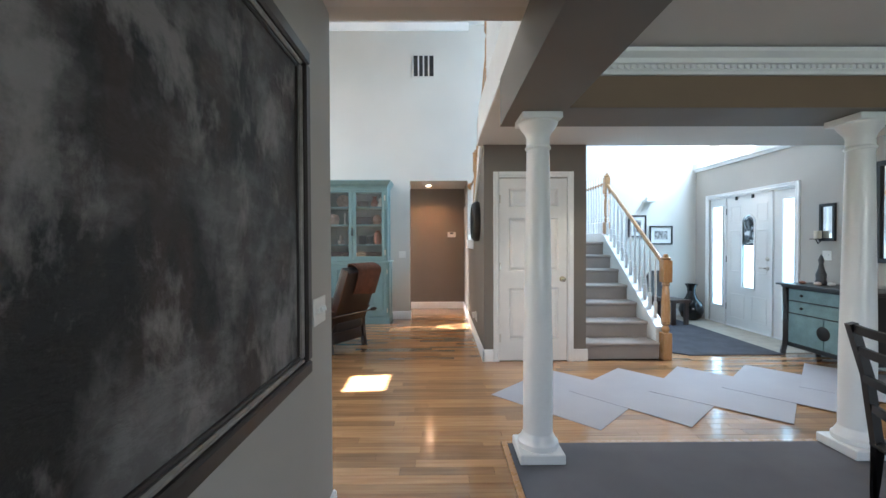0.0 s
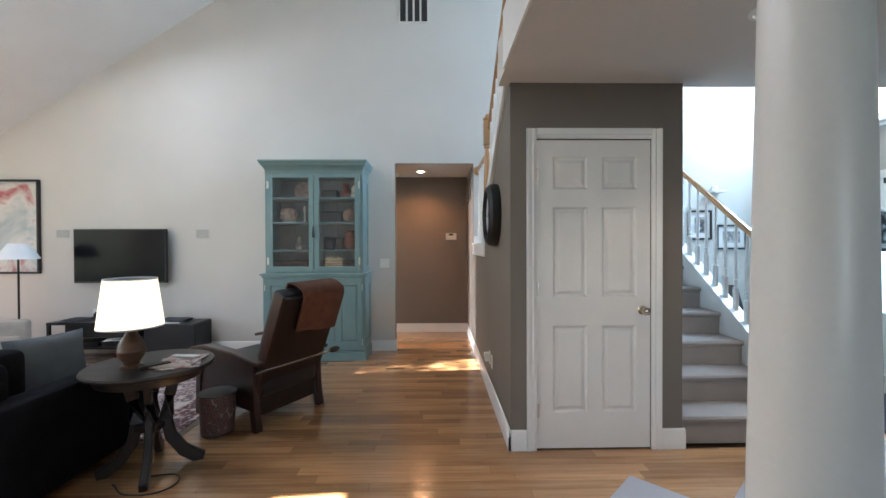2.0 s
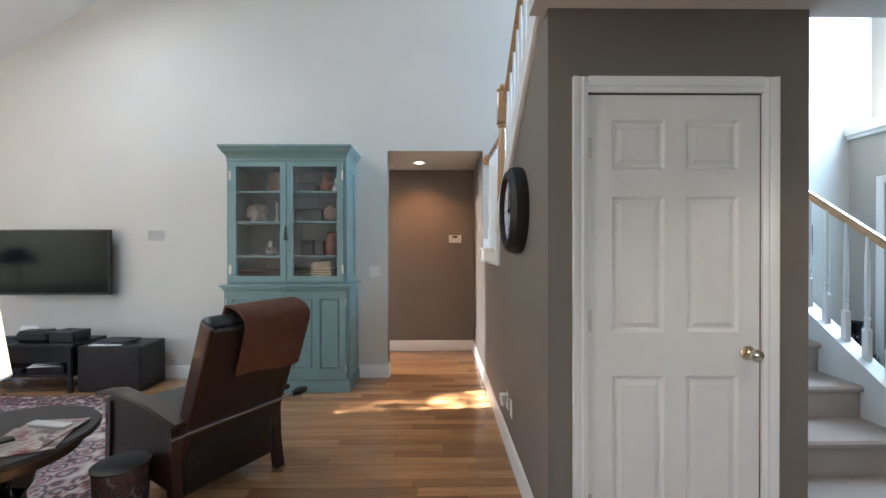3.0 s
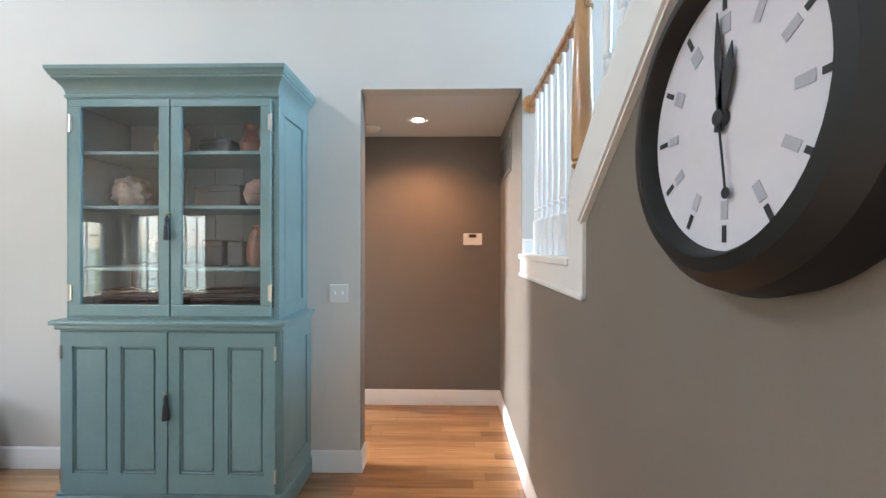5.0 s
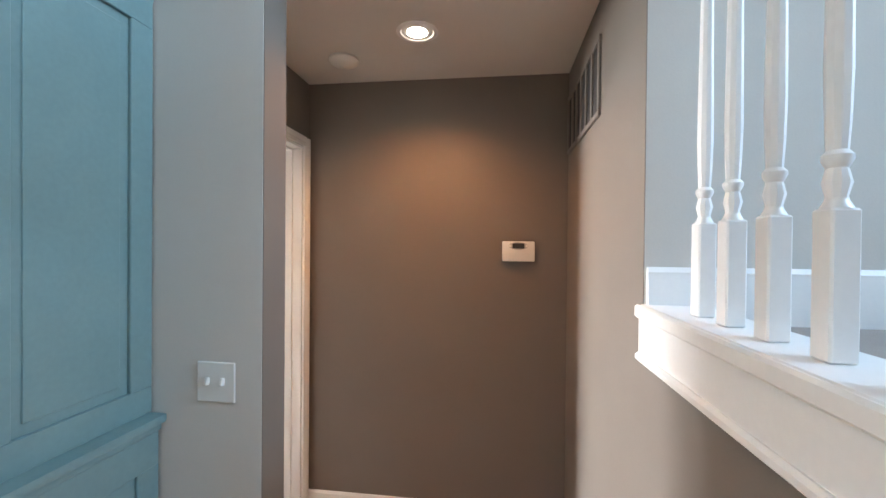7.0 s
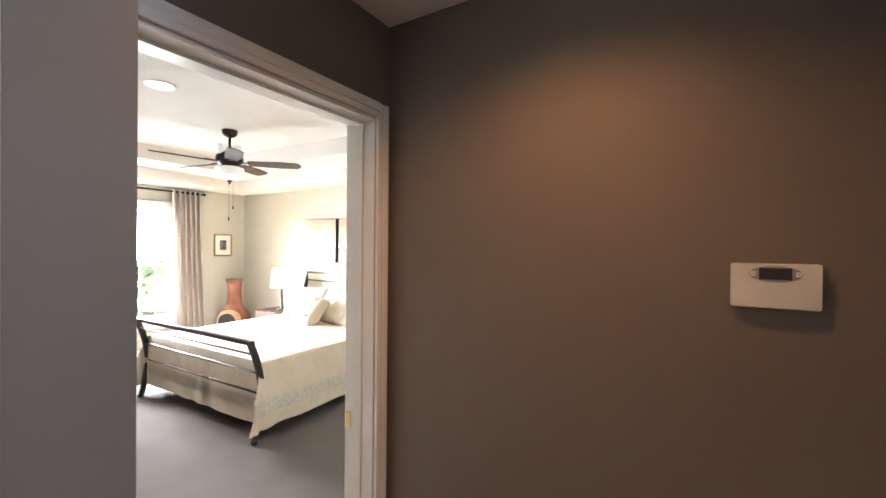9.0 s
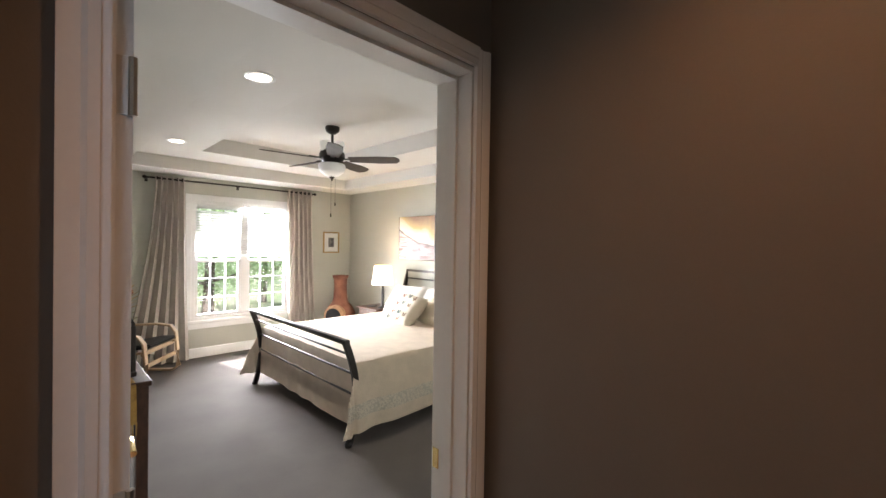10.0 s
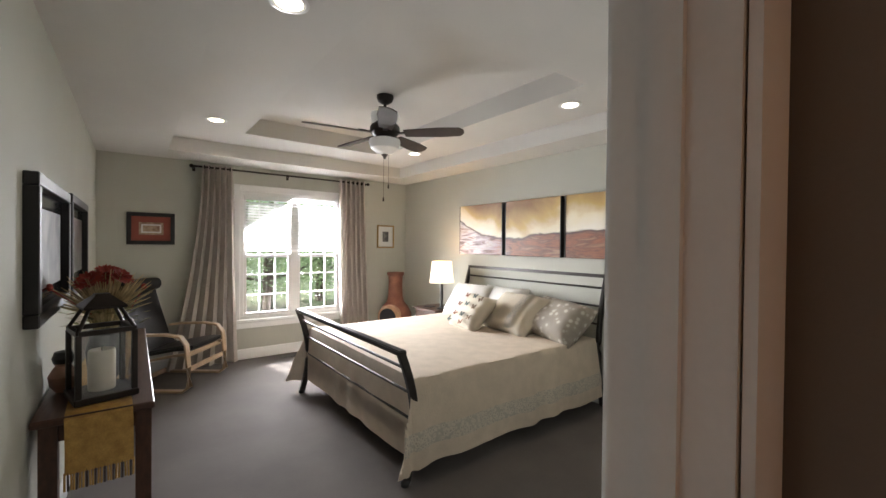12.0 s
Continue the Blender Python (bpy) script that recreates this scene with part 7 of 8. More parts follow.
for y0, y1 in ((WY0 + 0.045, 9.375), (9.465, WY1 - 0.045)):
    for z0, z1, dx in ((WZ0 + 0.045, 1.30, -0.045), (1.27, WZ1 - 0.045, -0.075)):
        bm = bmesh.new()
        rect_frame(bm, "x", XB + dx, 1, y0, y1, z0, z1, 0.035, 0.03, 0.002)
        sash = part("sash", bm, "trim", win)
        bm = bmesh.new()
        for c in (1, 2):
            u = y0 + (y1 - y0) * c / 3
            box(bm, XB + dx + 0.006, u - 0.008, z0 + 0.035, XB + dx + 0.024, u + 0.008, z1 - 0.035)
        for r in (1, 2):
            z = z0 + (z1 - z0) * r / 3
            box(bm, XB + dx + 0.007, y0 + 0.035, z - 0.008, XB + dx + 0.023, y1 - 0.035, z + 0.008)
        part("muntins", bm, "trim", sash)
        bm = bmesh.new()
        box(bm, XB + dx + 0.013, y0 + 0.03, z0 + 0.03, XB + dx + 0.016, y1 - 0.03, z1 - 0.03)
        part("pane", bm, "glass", sash).visible_shadow = False
blind = thing("window_blind", "white slatted blind drawn halfway over the window", "blind", 0, 0, 0)
bm = bmesh.new()
box(bm, XB - 0.035, WY0 + 0.05, WZ1 - 0.10, XB + 0.012, WY1 - 0.05, WZ1 - 0.045, 0.003)
part("headrail", bm, "blind", blind)
slat_m = bpy.data.meshes.new("slat")
bm = bmesh.new()
vs = box(bm, -0.022, WY0 + 0.05, -0.0012, 0.022, WY1 - 0.05, 0.0012)
turned(bm, Matrix.Rotation(radians(38), 4, "Y"), vs)
bm.to_mesh(slat_m)
bm.free()
slat_m.materials.append(M["blind"])
for k in range(17):
    ob = new("slat", slat_m)
    ob.location = (XB - 0.012, 0, 1.40 + k * 0.034)
    ob.parent = blind
bm = bmesh.new()
box(bm, XB - 0.03, WY0 + 0.05, 1.345, XB + 0.008, WY1 - 0.05, 1.372, 0.004)
part("bottom_rail", bm, "blind", blind)
rod = thing("curtain_rod", "dark bronze curtain rod with ball finials above the window", "curtain rod")
bm = bmesh.new()
tube(bm, [(XB + 0.09, 8.24, 2.315), (XB + 0.09, 10.44, 2.315)], 0.011, 12)
part("rod", bm, "bronze", rod)
for y in (8.24, 10.44):
    bm = bmesh.new()
    bmesh.ops.create_uvsphere(bm, u_segments=14, v_segments=8, radius=0.022, matrix=Matrix.Translation((XB + 0.09, y, 2.315)))
    part("finial", bm, "bronze", rod)
for y in (8.27, 9.32, 10.41):
    bm = bmesh.new()
    tube(bm, [(XB, y, 2.30), (XB + 0.05, y, 2.30), (XB + 0.09, y, 2.315)], 0.007)
    box(bm, XB, y - 0.015, 2.27, XB + 0.006, y + 0.015, 2.33)
    part("bracket", bm, "bronze", rod)


def curtain(y0, y1, low0, low1, label, seed):
    ob = thing("curtain", label, "curtain", group="bedroom curtains")
    bm = bmesh.new()
    n, rows_ = 90, 16
    folds = 5.5
    grid = []
    for r in range(rows_ + 1):
        s = r / rows_
        z = 2.345 - s * 2.325
        row = []
        for i in range(n + 1):
            u = i / n
            a, b = y0 + (low0 - y0) * s ** 1.6, y1 + (low1 - y1) * s ** 1.6
            amp = 0.052 * (1 - 0.2 * s)
            x = XB + 0.088 + amp * math.sin(2 * math.pi * folds * u + 0.5 * math.sin(2 * s + seed)) + 0.012 * noise.noise(Vector((u * 4 + seed, s * 3, 0)))
            y = a + (b - a) * u + 0.012 * math.sin(4 * math.pi * folds * u + 1) * (1 - 0.3 * s)
            row.append(bm.verts.new((x, y, z)))
        grid.append(row)
    for a, b in zip(grid, grid[1:]):
        for i in range(n):
            bm.faces.new((a[i], a[i + 1], b[i + 1], b[i]))
    bmesh.ops.recalc_face_normals(bm, faces=bm.faces)
    part("panel", bm, "curtain", ob, smooth=80)
    for k in range(6):
        bm = bmesh.new()
        lathe(bm, [(0.016, -0.006), (0.024, -0.004), (0.024, 0.004), (0.016, 0.006)], seg=14)
        turned(bm, Matrix.Translation((XB + 0.09, y0 + (y1 - y0) * (k + 0.5) / 6, 2.315)) @ Matrix.Rotation(radians(90), 4, "X"), bm.verts[:])
        part("grommet", bm, "bronze", ob)


curtain(8.34, 8.66, 8.00, 8.72, "taupe grommet curtain hanging to the carpet, slightly flared", 1.0)
curtain(9.99, 10.37, 10.03, 10.48, "taupe grommet curtain hanging to the carpet, straight", 4.0)

# ---- pictures ----
picture("framed_print", "small tan print in red mat and black frame", "x", XB, 1, 7.66, 8.09, 1.42, 1.765, 0.04, 0.03, "black", (("mat_board", "mat_red", 0.035), ("inner_mat", "print_pale", 0.105), ("print", "paper", 0.125), ("motif", "print_pale", 0.14)))
picture("gilt_print", "small grey print in white mat and gilt frame", "x", XB, 1, 10.635, 10.925, 1.39, 1.735, 0.02, 0.022, "gold_frame", (("mat_board", "paper", 0.018), ("print", "print_dark", 0.095)))
picture("black_print", "large dark print in a deep black frame above the table", "y", 7.41, 1, -3.74, -2.84, 1.13, 1.70, 0.05, 0.045, "black", (("mat_board", "black_gloss", 0.045), ("print", "print_black", 0.12)))
picture("black_print", "dark print in a deep black frame beside a matching one", "y", 7.41, 1, -4.80, -3.83, 1.13, 1.715, 0.05, 0.045, "black", (("mat_board", "black_gloss", 0.045), ("print", "print_black", 0.12)))
for x0, x1 in ((-4.86, -4.105), (-4.045, -3.30), (-3.24, -2.49)):
    ob = thing("canvas_panel", "ochre and rust landscape canvas, one of three above the bed", "painting", group="triptych")
    bm = bmesh.new()
    box(bm, x0, 11.085, 1.335, x1, 11.14, 1.945, 0.004)
    part("canvas", bm, "art_wave", ob)
    for xe in (x0, x1):
        bm = bmesh.new()
        box(bm, xe - 0.004, 11.082, 1.335, xe + 0.004, 11.139, 1.945)
        part("edge", bm, "black", ob)

# ---- bed ----
bed = thing("bed", "king-size pewter metal sleigh bed frame", "bed", -3.79, 9.02, 0.008)
BW = 0.945


def post(x, pts, parent, name="post"):
    bm = bmesh.new()
    tube(bm, pts, 0, flat=(0.035, 0.05))
    bmesh.ops.bevel(bm, geom=bm.edges[:], offset=0.005, segments=1, affect="EDGES")
    return part(name, bm, "iron", parent)


def foot_y(z):
    return 0.075 * math.sin(math.pi * min(1, z / 0.80) * 0.95) - 0.05 * (z / 0.8) ** 2


def head_y(z):
    return 2.10 - 0.09 * math.sin(math.pi * min(1, z / 1.17) * 0.95) + 0.06 * (z / 1.17) ** 2


for x in (-BW, BW):
    post(x, [(x, foot_y(z), z) for z in [0.8 * k / 10 for k in range(11)]], bed, "foot_post")
    post(x, [(x, head_y(z), z) for z in [1.17 * k / 12 for k in range(13)]], bed, "head_post")
    bm = bmesh.new()
    lathe(bm, [(0.028, 0), (0.03, 0.02), (0.02, 0.035)], x, 0.0, 12)
    part("foot_cap", bm, "black", bed)
bm = bmesh.new()
tube(bm, [(-BW - 0.018, foot_y(0.79), 0.80), (BW + 0.018, foot_y(0.79), 0.80)], 0, flat=(0.055, 0.032))
bmesh.ops.bevel(bm, geom=bm.edges[:], offset=0.006, segments=2, affect="EDGES")
part("foot_rail", bm, "iron", bed)
bm = bmesh.new()
tube(bm, [(-BW - 0.018, head_y(1.16), 1.17), (BW + 0.018, head_y(1.16), 1.17)], 0, flat=(0.05, 0.045))
bmesh.ops.bevel(bm, geom=bm.edges[:], offset=0.006, segments=2, affect="EDGES")
part("head_rail", bm, "iron", bed)
for z in (0.70, 0.54, 0.37):
    bm = bmesh.new()
    tube(bm, [(-BW, foot_y(z), z), (BW, foot_y(z), z)], 0.010, 8)
    part("foot_rod", bm, "iron", bed)
for z in (1.06, 0.90, 0.74, 0.58):
    bm = bmesh.new()
    tube(bm, [(-BW, head_y(z), z), (BW, head_y(z), z)], 0.010, 8)
    part("head_rod", bm, "iron", bed)
for x in (-BW, BW):
    bm = bmesh.new()
    box(bm, x - 0.015, 0.04, 0.20, x + 0.015, 2.04, 0.28, 0.004)
    part("side_rail", bm, "iron", bed)
mattress = thing("mattress", "thick mattress and box spring under the bedspread", "mattress", -3.79, 9.02, 0.008)
bm = bmesh.new()
box(bm, -0.90, 0.10, 0.24, 0.90, 2.02, 0.60, 0.05, 4)
part("body", bm, "pillow_white", mattress)


def cloth(low, high, off, name, material, parent, right_drop=0.52, foot_drop=0.50):
    """A spread over the mattress: sides and foot hang with soft ripples; low..high picks a strip by its drop."""
    hw, y0, y1, top = 0.925, 0.085, 2.03, 0.618
    bm = bmesh.new()
    step = 0.035
    xs = np.arange(-hw - right_drop, hw + right_drop + 1e-6, step)
    ys = np.arange(y0 - foot_drop, y1 + 1e-6, step)
    vs = {}

    def at(ex, ey):
        dx, dy = max(abs(ex) - hw, 0), max(y0 - ey, 0)
        sx = 1 if ex > 0 else -1
        d = max(dx, dy)
        x, y = max(-hw, min(hw, ex)), max(y0, ey)
        soft = 0.04
        z = top - d + 0.006 * noise.noise(Vector((ex * 2.5, ey * 2.5, 1))) + 0.004 * noise.noise(Vector((ex * 9, ey * 9, 2)))
        if d < soft:
            z = top - d * d / (2 * soft) + 0.005 * noise.noise(Vector((ex * 2.5, ey * 2.5, 1)))
        rip = min(1, d / 0.35) * (0.018 + 0.03 * (0.5 + 0.5 * math.sin((ey if dx >= dy else ex) * 15 + 2 * math.sin((ey if dx >= dy else ex) * 5))))
        if dx > 0:
            x += sx * (rip + 0.25 * min(dx, soft) + 0.09 * dx + (0.10 * min(dy, dx) if dy else 0) + off)
        if dy > 0:
            y -= 0.3 * min(dy, soft) + (rip * 0.5 if dx == 0 else 0.02) - off * 0 + (-0.0 if dx == 0 else 0.35 * min(dx, dy))
        if dx == 0 and dy == 0:
            z += off
        return Vector((x, y, z)), d

    for i, ex in enumerate(xs):
        for j, ey in enumerate(ys):
            p, d = at(ex, ey)
            # the foot side tucks between the rails, only the far corner hangs long
            if p.z < 0.02:
                p.z = 0.02 + 0.01 * noise.noise(p * 9)
            vs[i, j] = (p, d)
    made = {}

    def vert(i, j):
        if (i, j) not in made:
            made[i, j] = bm.verts.new(vs[i, j][0])
        return made[i, j]

    for i in range(len(xs) - 1):
        for j in range(len(ys) - 1):
            ds = [vs[a, b][1] for a, b in ((i, j), (i + 1, j), (i + 1, j + 1), (i, j + 1))]
            if low <= sum(ds) / 4 <= high:
                bm.faces.new([vert(i, j), vert(i + 1, j), vert(i + 1, j + 1), vert(i, j + 1)])
    bmesh.ops.recalc_face_normals(bm, faces=bm.faces)
    return part(name, bm, material, parent, smooth=70)


spread = thing("bedspread", "ivory matelasse bedspread with a crocheted border hanging over", "bedspread", -3.79, 9.02, 0.008)
cloth(-1, 0.9, 0.0, "cover", "spread", spread)
cloth(0.30, 0.41, 0.004, "border_band", "band", spread)

# pillows lean on the headboard
P = (("pillow", "white cotton bed pillow leaning on the headboard", 0.66, 0.46, 0.2, "pillow_white", (-4.36, 10.83, 0.80), (-38, 0, 4)),
     ("pillow", "cream bed pillow with a lace band", 0.68, 0.50, 0.22, "pillow_cream", (-3.56, 10.72, 0.77), (-46, 0, -8)),
     ("pillow", "taupe damask bed pillow", 0.66, 0.44, 0.24, "damask", (-3.12, 10.80, 0.77), (-48, 4, -10)),
     ("pillow", "white bed pillow at the back", 0.66, 0.44, 0.18, "pillow_white", (-3.95, 10.92, 0.80), (-30, 0, 0)),
     ("throw_pillow", "square ivory throw pillow printed with butterflies", 0.44, 0.44, 0.17, "pillow_cream", (-3.90, 10.47, 0.76), (-42, 3, -8)))
placed = []
for k, (nm, lab, w, h, t, mt, at_, rot) in enumerate(P):
    placed.append(pillow(nm, lab, w, h, t, mt, pose(*at_, *rot), "bed pillows", 0.45, k * 3.1))
# lace band on the cream pillow
bm = bmesh.new()
for i in range(9):
    v = -0.9 + 1.8 * i / 8
    y = -0.11 * max((1 - 0.5 ** 4) * (1 - v ** 4), 0) ** 0.45 * 1.10 - 0.012
    a, b = bm.verts.new((0.10, y, v * 0.235)), bm.verts.new((0.19, y + 0.006, v * 0.235))
bm.verts.ensure_lookup_table()
for i in range(8):
    bm.faces.new((bm.verts[2 * i], bm.verts[2 * i + 1], bm.verts[2 * i + 3], bm.verts[2 * i + 2]))
bmesh.ops.solidify(bm, geom=bm.faces[:], thickness=0.004)
part("lace_band", bm, "band", placed[1], "sage lace band")
rr = random.Random(11)
for k, (u, v) in enumerate(((-0.55, 0.55), (0.0, 0.6), (0.5, 0.52), (-0.65, 0.05), (-0.15, 0.15), (0.42, 0.1), (-0.5, -0.42), (0.02, -0.38), (0.55, -0.42), (0.2, -0.72), (-0.72, -0.75))):
    bm = bmesh.new()
    yb = -0.085 * max((1 - u ** 4) * (1 - v ** 4), 0.02) ** 0.45 * 1.12 - 0.006
    ang = rr.uniform(-0.6, 0.6)
    for s in (-1, 1):
        for pts in (((0, 0), (s * 0.014, 0.028), (s * 0.034, 0.031), (s * 0.03, 0.009)), ((0, 0), (s * 0.027, 0.004), (s * 0.024, -0.019), (s * 0.009, -0.022))):
            lot = []
            for a, b in pts:
                a, b = a * math.cos(ang) - b * math.sin(ang), a * math.sin(ang) + b * math.cos(ang)
                lot.append((u * 0.235 + a, v * 0.235 + b))
            prism(bm, lot, "y", yb, yb - 0.0015)
    part("butterfly_print", bm, ("wing_rust", "wing_teal", "wing_brown")[k % 3], placed[4])

# ---- nightstand, lamp, chiminea ----
night = thing("nightstand", "walnut nightstand with one drawer beside the bed", "nightstand", -5.06, 10.88, 0.008)
bm = bmesh.new()
box(bm, -0.25, -0.22, 0.60, 0.25, 0.22, 0.63, 0.006)
part("top", bm, "desk_wood", night)
bm = bmesh.new()
box(bm, -0.22, -0.19, 0.42, 0.22, 0.20, 0.60)
part("case", bm, "desk_wood", night)
bm = bmesh.new()
box(bm, -0.20, -0.205, 0.44, 0.20, -0.19, 0.58, 0.003)
dr = part("drawer", bm, "desk_wood", night)
bm = bmesh.new()
lathe(bm, [(0.008, 0), (0.015, 0.012), (0.0, 0.02)], seg=12)
turned(bm, Matrix.Translation((0, -0.205, 0.51)) @ Matrix.Rotation(radians(90), 4, "X"), bm.verts[:])
part("knob", bm, "bronze", dr)
for x in (-0.20, 0.20):
    for y in (-0.17, 0.18):
        bm = bmesh.new()
        tube(bm, [(x, y, 0.0), (x, y, 0.43)], 0, flat=(0.035, 0.035))
        part("leg", bm, "desk_wood", night)
bl = thing("bedside_lamp", "lit bedside lamp with a slim black base and cream shade", "lamp", -4.90, 10.83, 0.638)
bm = bmesh.new()
lathe(bm, [(0.065, 0), (0.066, 0.012), (0.025, 0.024), (0.016, 0.05), (0.020, 0.2), (0.014, 0.33), (0.008, 0.36)], seg=20)
part("base", bm, "black", bl)
bm = bmesh.new()
lathe(bm, [(0.155, 0.335), (0.125, 0.60), (0.122, 0.60), (0.152, 0.337)], seg=40)
part("shade", bm, "shade_lit_warm", bl, "glowing cream fabric shade")
bm = bmesh.new()
box(bm, -0.06, -0.05, 0, 0.06, 0.05, 0.012, 0.002)
ob = part("book", bm, "black")
ob.matrix_world = pose(-5.12, 10.80, 0.6385, 0, 0, 20)
tagged(ob, "small dark book on the nightstand", "book")
chim = thing("chiminea", "terracotta chiminea with a tall neck and arched mouth", "chiminea", -5.86, 10.72, 0.008, 35)
bm = bmesh.new()
prof = [(0.10, 0.18), (0.19, 0.24), (0.235, 0.36), (0.23, 0.46), (0.18, 0.56), (0.125, 0.62), (0.105, 0.70), (0.098, 0.86), (0.102, 0.98), (0.122, 1.01), (0.122, 1.04), (0.09, 1.04), (0.08, 0.96)]
lathe(bm, prof, seg=36)
part("body", bm, "terracotta", chim)
bm = bmesh.new()
ring_o, ring_i, ring_b = [], [], []
for k in range(28):
    a = 2 * math.pi * k / 28
    ring_o.append(bm.verts.new((0.165 * math.cos(a), -0.225, 0.43 + 0.165 * math.sin(a))))
    ring_i.append(bm.verts.new((0.125 * math.cos(a), -0.255, 0.43 + 0.125 * math.sin(a))))
    ring_b.append(bm.verts.new((0.165 * math.cos(a), -0.12, 0.43 + 0.165 * math.sin(a))))
for k in range(28):
    j = (k + 1) % 28
    bm.faces.new((ring_o[k], ring_o[j], ring_i[j], ring_i[k]))
    bm.faces.new((ring_b[k], ring_b[j], ring_o[j], ring_o[k]))
bmesh.ops.recalc_face_normals(bm, faces=bm.faces)
part("mouth_rim", bm, "terracotta_pale", chim, "paler clay rim of the mouth")
# flat black disc stands in for the shade inside the mouth
bm = bmesh.new()
lathe(bm, [(0.0, 0.0), (0.126, 0.0), (0.126, 0.004)], seg=28)
turned(bm, Matrix.Translation((0, -0.242, 0.43)) @ Matrix.Rotation(radians(90), 4, "X"), bm.verts[:])
part("mouth_disc", bm, "black", chim, "flat black disc for the shaded hollow")
bm = bmesh.new()
lathe(bm, [(0.16, 0.19), (0.17, 0.19), (0.17, 0.21), (0.16, 0.21)], seg=28)
for k in range(3):
    a = radians(30 + 120 * k)
    tube(bm, [(0.165 * math.cos(a), 0.165 * math.sin(a), 0.2), (0.21 * math.cos(a), 0.21 * math.sin(a), 0.0)], 0.010)
part("iron_stand", bm, "black", chim)

# ---- console table and what stands on it ----
desk = thing("console_table", "dark walnut console table with square legs along the wall", "table", -3.82, 7.607, 0.008)
desk.scale = (1.0, 0.93, 1.0)
bm = bmesh.new()
box(bm, -0.92, -0.205, 0.735, 0.92, 0.205, 0.765, 0.005)
part("tabletop", bm, "desk_wood", desk)
bm = bmesh.new()
for b in ((-0.86, -0.17, 0.655, 0.86, -0.15, 0.735), (-0.86, 0.15, 0.655, 0.86, 0.17, 0.735), (-0.86, -0.15, 0.655, -0.84, 0.15, 0.735), (0.84, -0.15, 0.655, 0.86, 0.15, 0.735)):
    box(bm, *b)
part("apron", bm, "desk_wood", desk)
for x in (-0.85, 0.85):
    for y in (-0.155, 0.165):
        bm = bmesh.new()
        prism(bm, [(x - 0.03, y - 0.03), (x + 0.03, y - 0.03), (x + 0.03, y + 0.03), (x - 0.03, y + 0.03)], "z", 0, 0.735)
        part("leg", bm, "desk_wood", desk)
run = thing("table_runner", "gold brocade runner with fringe over the console table", "table runner", -3.82, 7.590, 0.773)
bm = bmesh.new()
n = 40
lo = []
for i in range(n + 1):
    s = i / n
    length = s * (1.86 + 0.22)
    if length < 1.86:
        x, z = -0.92 + length, 0.0025 + 0.0015 * math.sin(30 * s)
    else:
        x, z = 0.932 + 0.012 * math.sin(3 * (length - 1.86)), 0.002 - (length - 1.86)
    lo.append([bm.verts.new((x, y + 0.012 * math.sin(8 * s), z)) for y in (-0.085, -0.03, 0.025, 0.08, 0.125)])
for a, b in zip(lo, lo[1:]):
    for q in range(4):
        bm.faces.new((a[q], a[q + 1], b[q + 1], b[q]))
bmesh.ops.recalc_face_normals(bm, faces=bm.faces)
bmesh.ops.solidify(bm, geom=bm.faces[:], thickness=0.003)
part("cloth", bm, "runner", run, smooth=50)
for k in range(24):
    bm = bmesh.new()
    y = -0.085 + 0.21 * k / 23 + 0.012 * math.sin(8)
    tube(bm, [(0.936, y, -0.21), (0.938 + 0.004 * math.sin(k * 2.1), y + 0.002 * math.sin(k), -0.28)], 0.0035, 5)
    part("fringe_tassel", bm, ("runner", "mahogany", "runner")[k % 3], run)
lan = thing("lantern", "black metal candle lantern with glass sides on the runner", "lantern", -3.10, 7.615, 0.7785, 14)
lan.scale = (1.25, 1.25, 1.27)
L = 0.075
bm = bmesh.new()
box(bm, -L - 0.012, -L - 0.012, 0, L + 0.012, L + 0.012, 0.022, 0.003)
part("base", bm, "bronze", lan)
for x in (-L, L):
    for y in (-L, L):
        bm = bmesh.new()
        box(bm, x - 0.008, y - 0.008, 0.022, x + 0.008, y + 0.008, 0.225, 0.001)
        part("corner_post", bm, "bronze", lan)
bm = bmesh.new()
for b in ((-L, -L - 0.007, L, -L + 0.007), (-L, L - 0.007, L, L + 0.007), (-L - 0.007, -L, -L + 0.007, L), (L - 0.007, -L, L + 0.007, L)):
    box(bm, b[0], b[1], 0.222, b[2], b[3], 0.238)
part("top_frame", bm, "bronze", lan)
for x in (-L, L):
    for y in (-L, L):
        bm = bmesh.new()
        tube(bm, [(x, y, 0.236), (x * 0.55, y * 0.55, 0.305)], 0.006)
        part("roof_strut", bm, "bronze", lan)
bm = bmesh.new()
rings = []
for h, r in ((0.302, 0.058), (0.310, 0.060), (0.345, 0.022), (0.35, 0.02)):
    rings.append([bm.verts.new((sx * r, sy * r, h)) for sx, sy in ((-1, -1), (1, -1), (1, 1), (-1, 1))])
for a, b in zip(rings, rings[1:]):
    for q in range(4):
        bm.faces.new((a[q], a[(q + 1) % 4], b[(q + 1) % 4], b[q]))
bm.faces.new(rings[0][::-1])
bm.faces.new(rings[-1])
part("roof", bm, "bronze", lan)
for s in (-1, 1):
    for ax in (0, 1):
        bm = bmesh.new()
        if ax:
            box(bm, s * L - 0.001, -L + 0.008, 0.022, s * L + 0.001, L - 0.008, 0.222)
        else:
            box(bm, -L + 0.008, s * L - 0.001, 0.022, L - 0.008, s * L + 0.001, 0.222)
        part("glass_side", bm, "lamp_glass", lan).visible_shadow = False
can = thing("pillar_candle", "thick ivory pillar candle inside the lantern", "candle", -3.10, 7.615, 0.8065)
can.scale = (1.2, 1.2, 1.22)
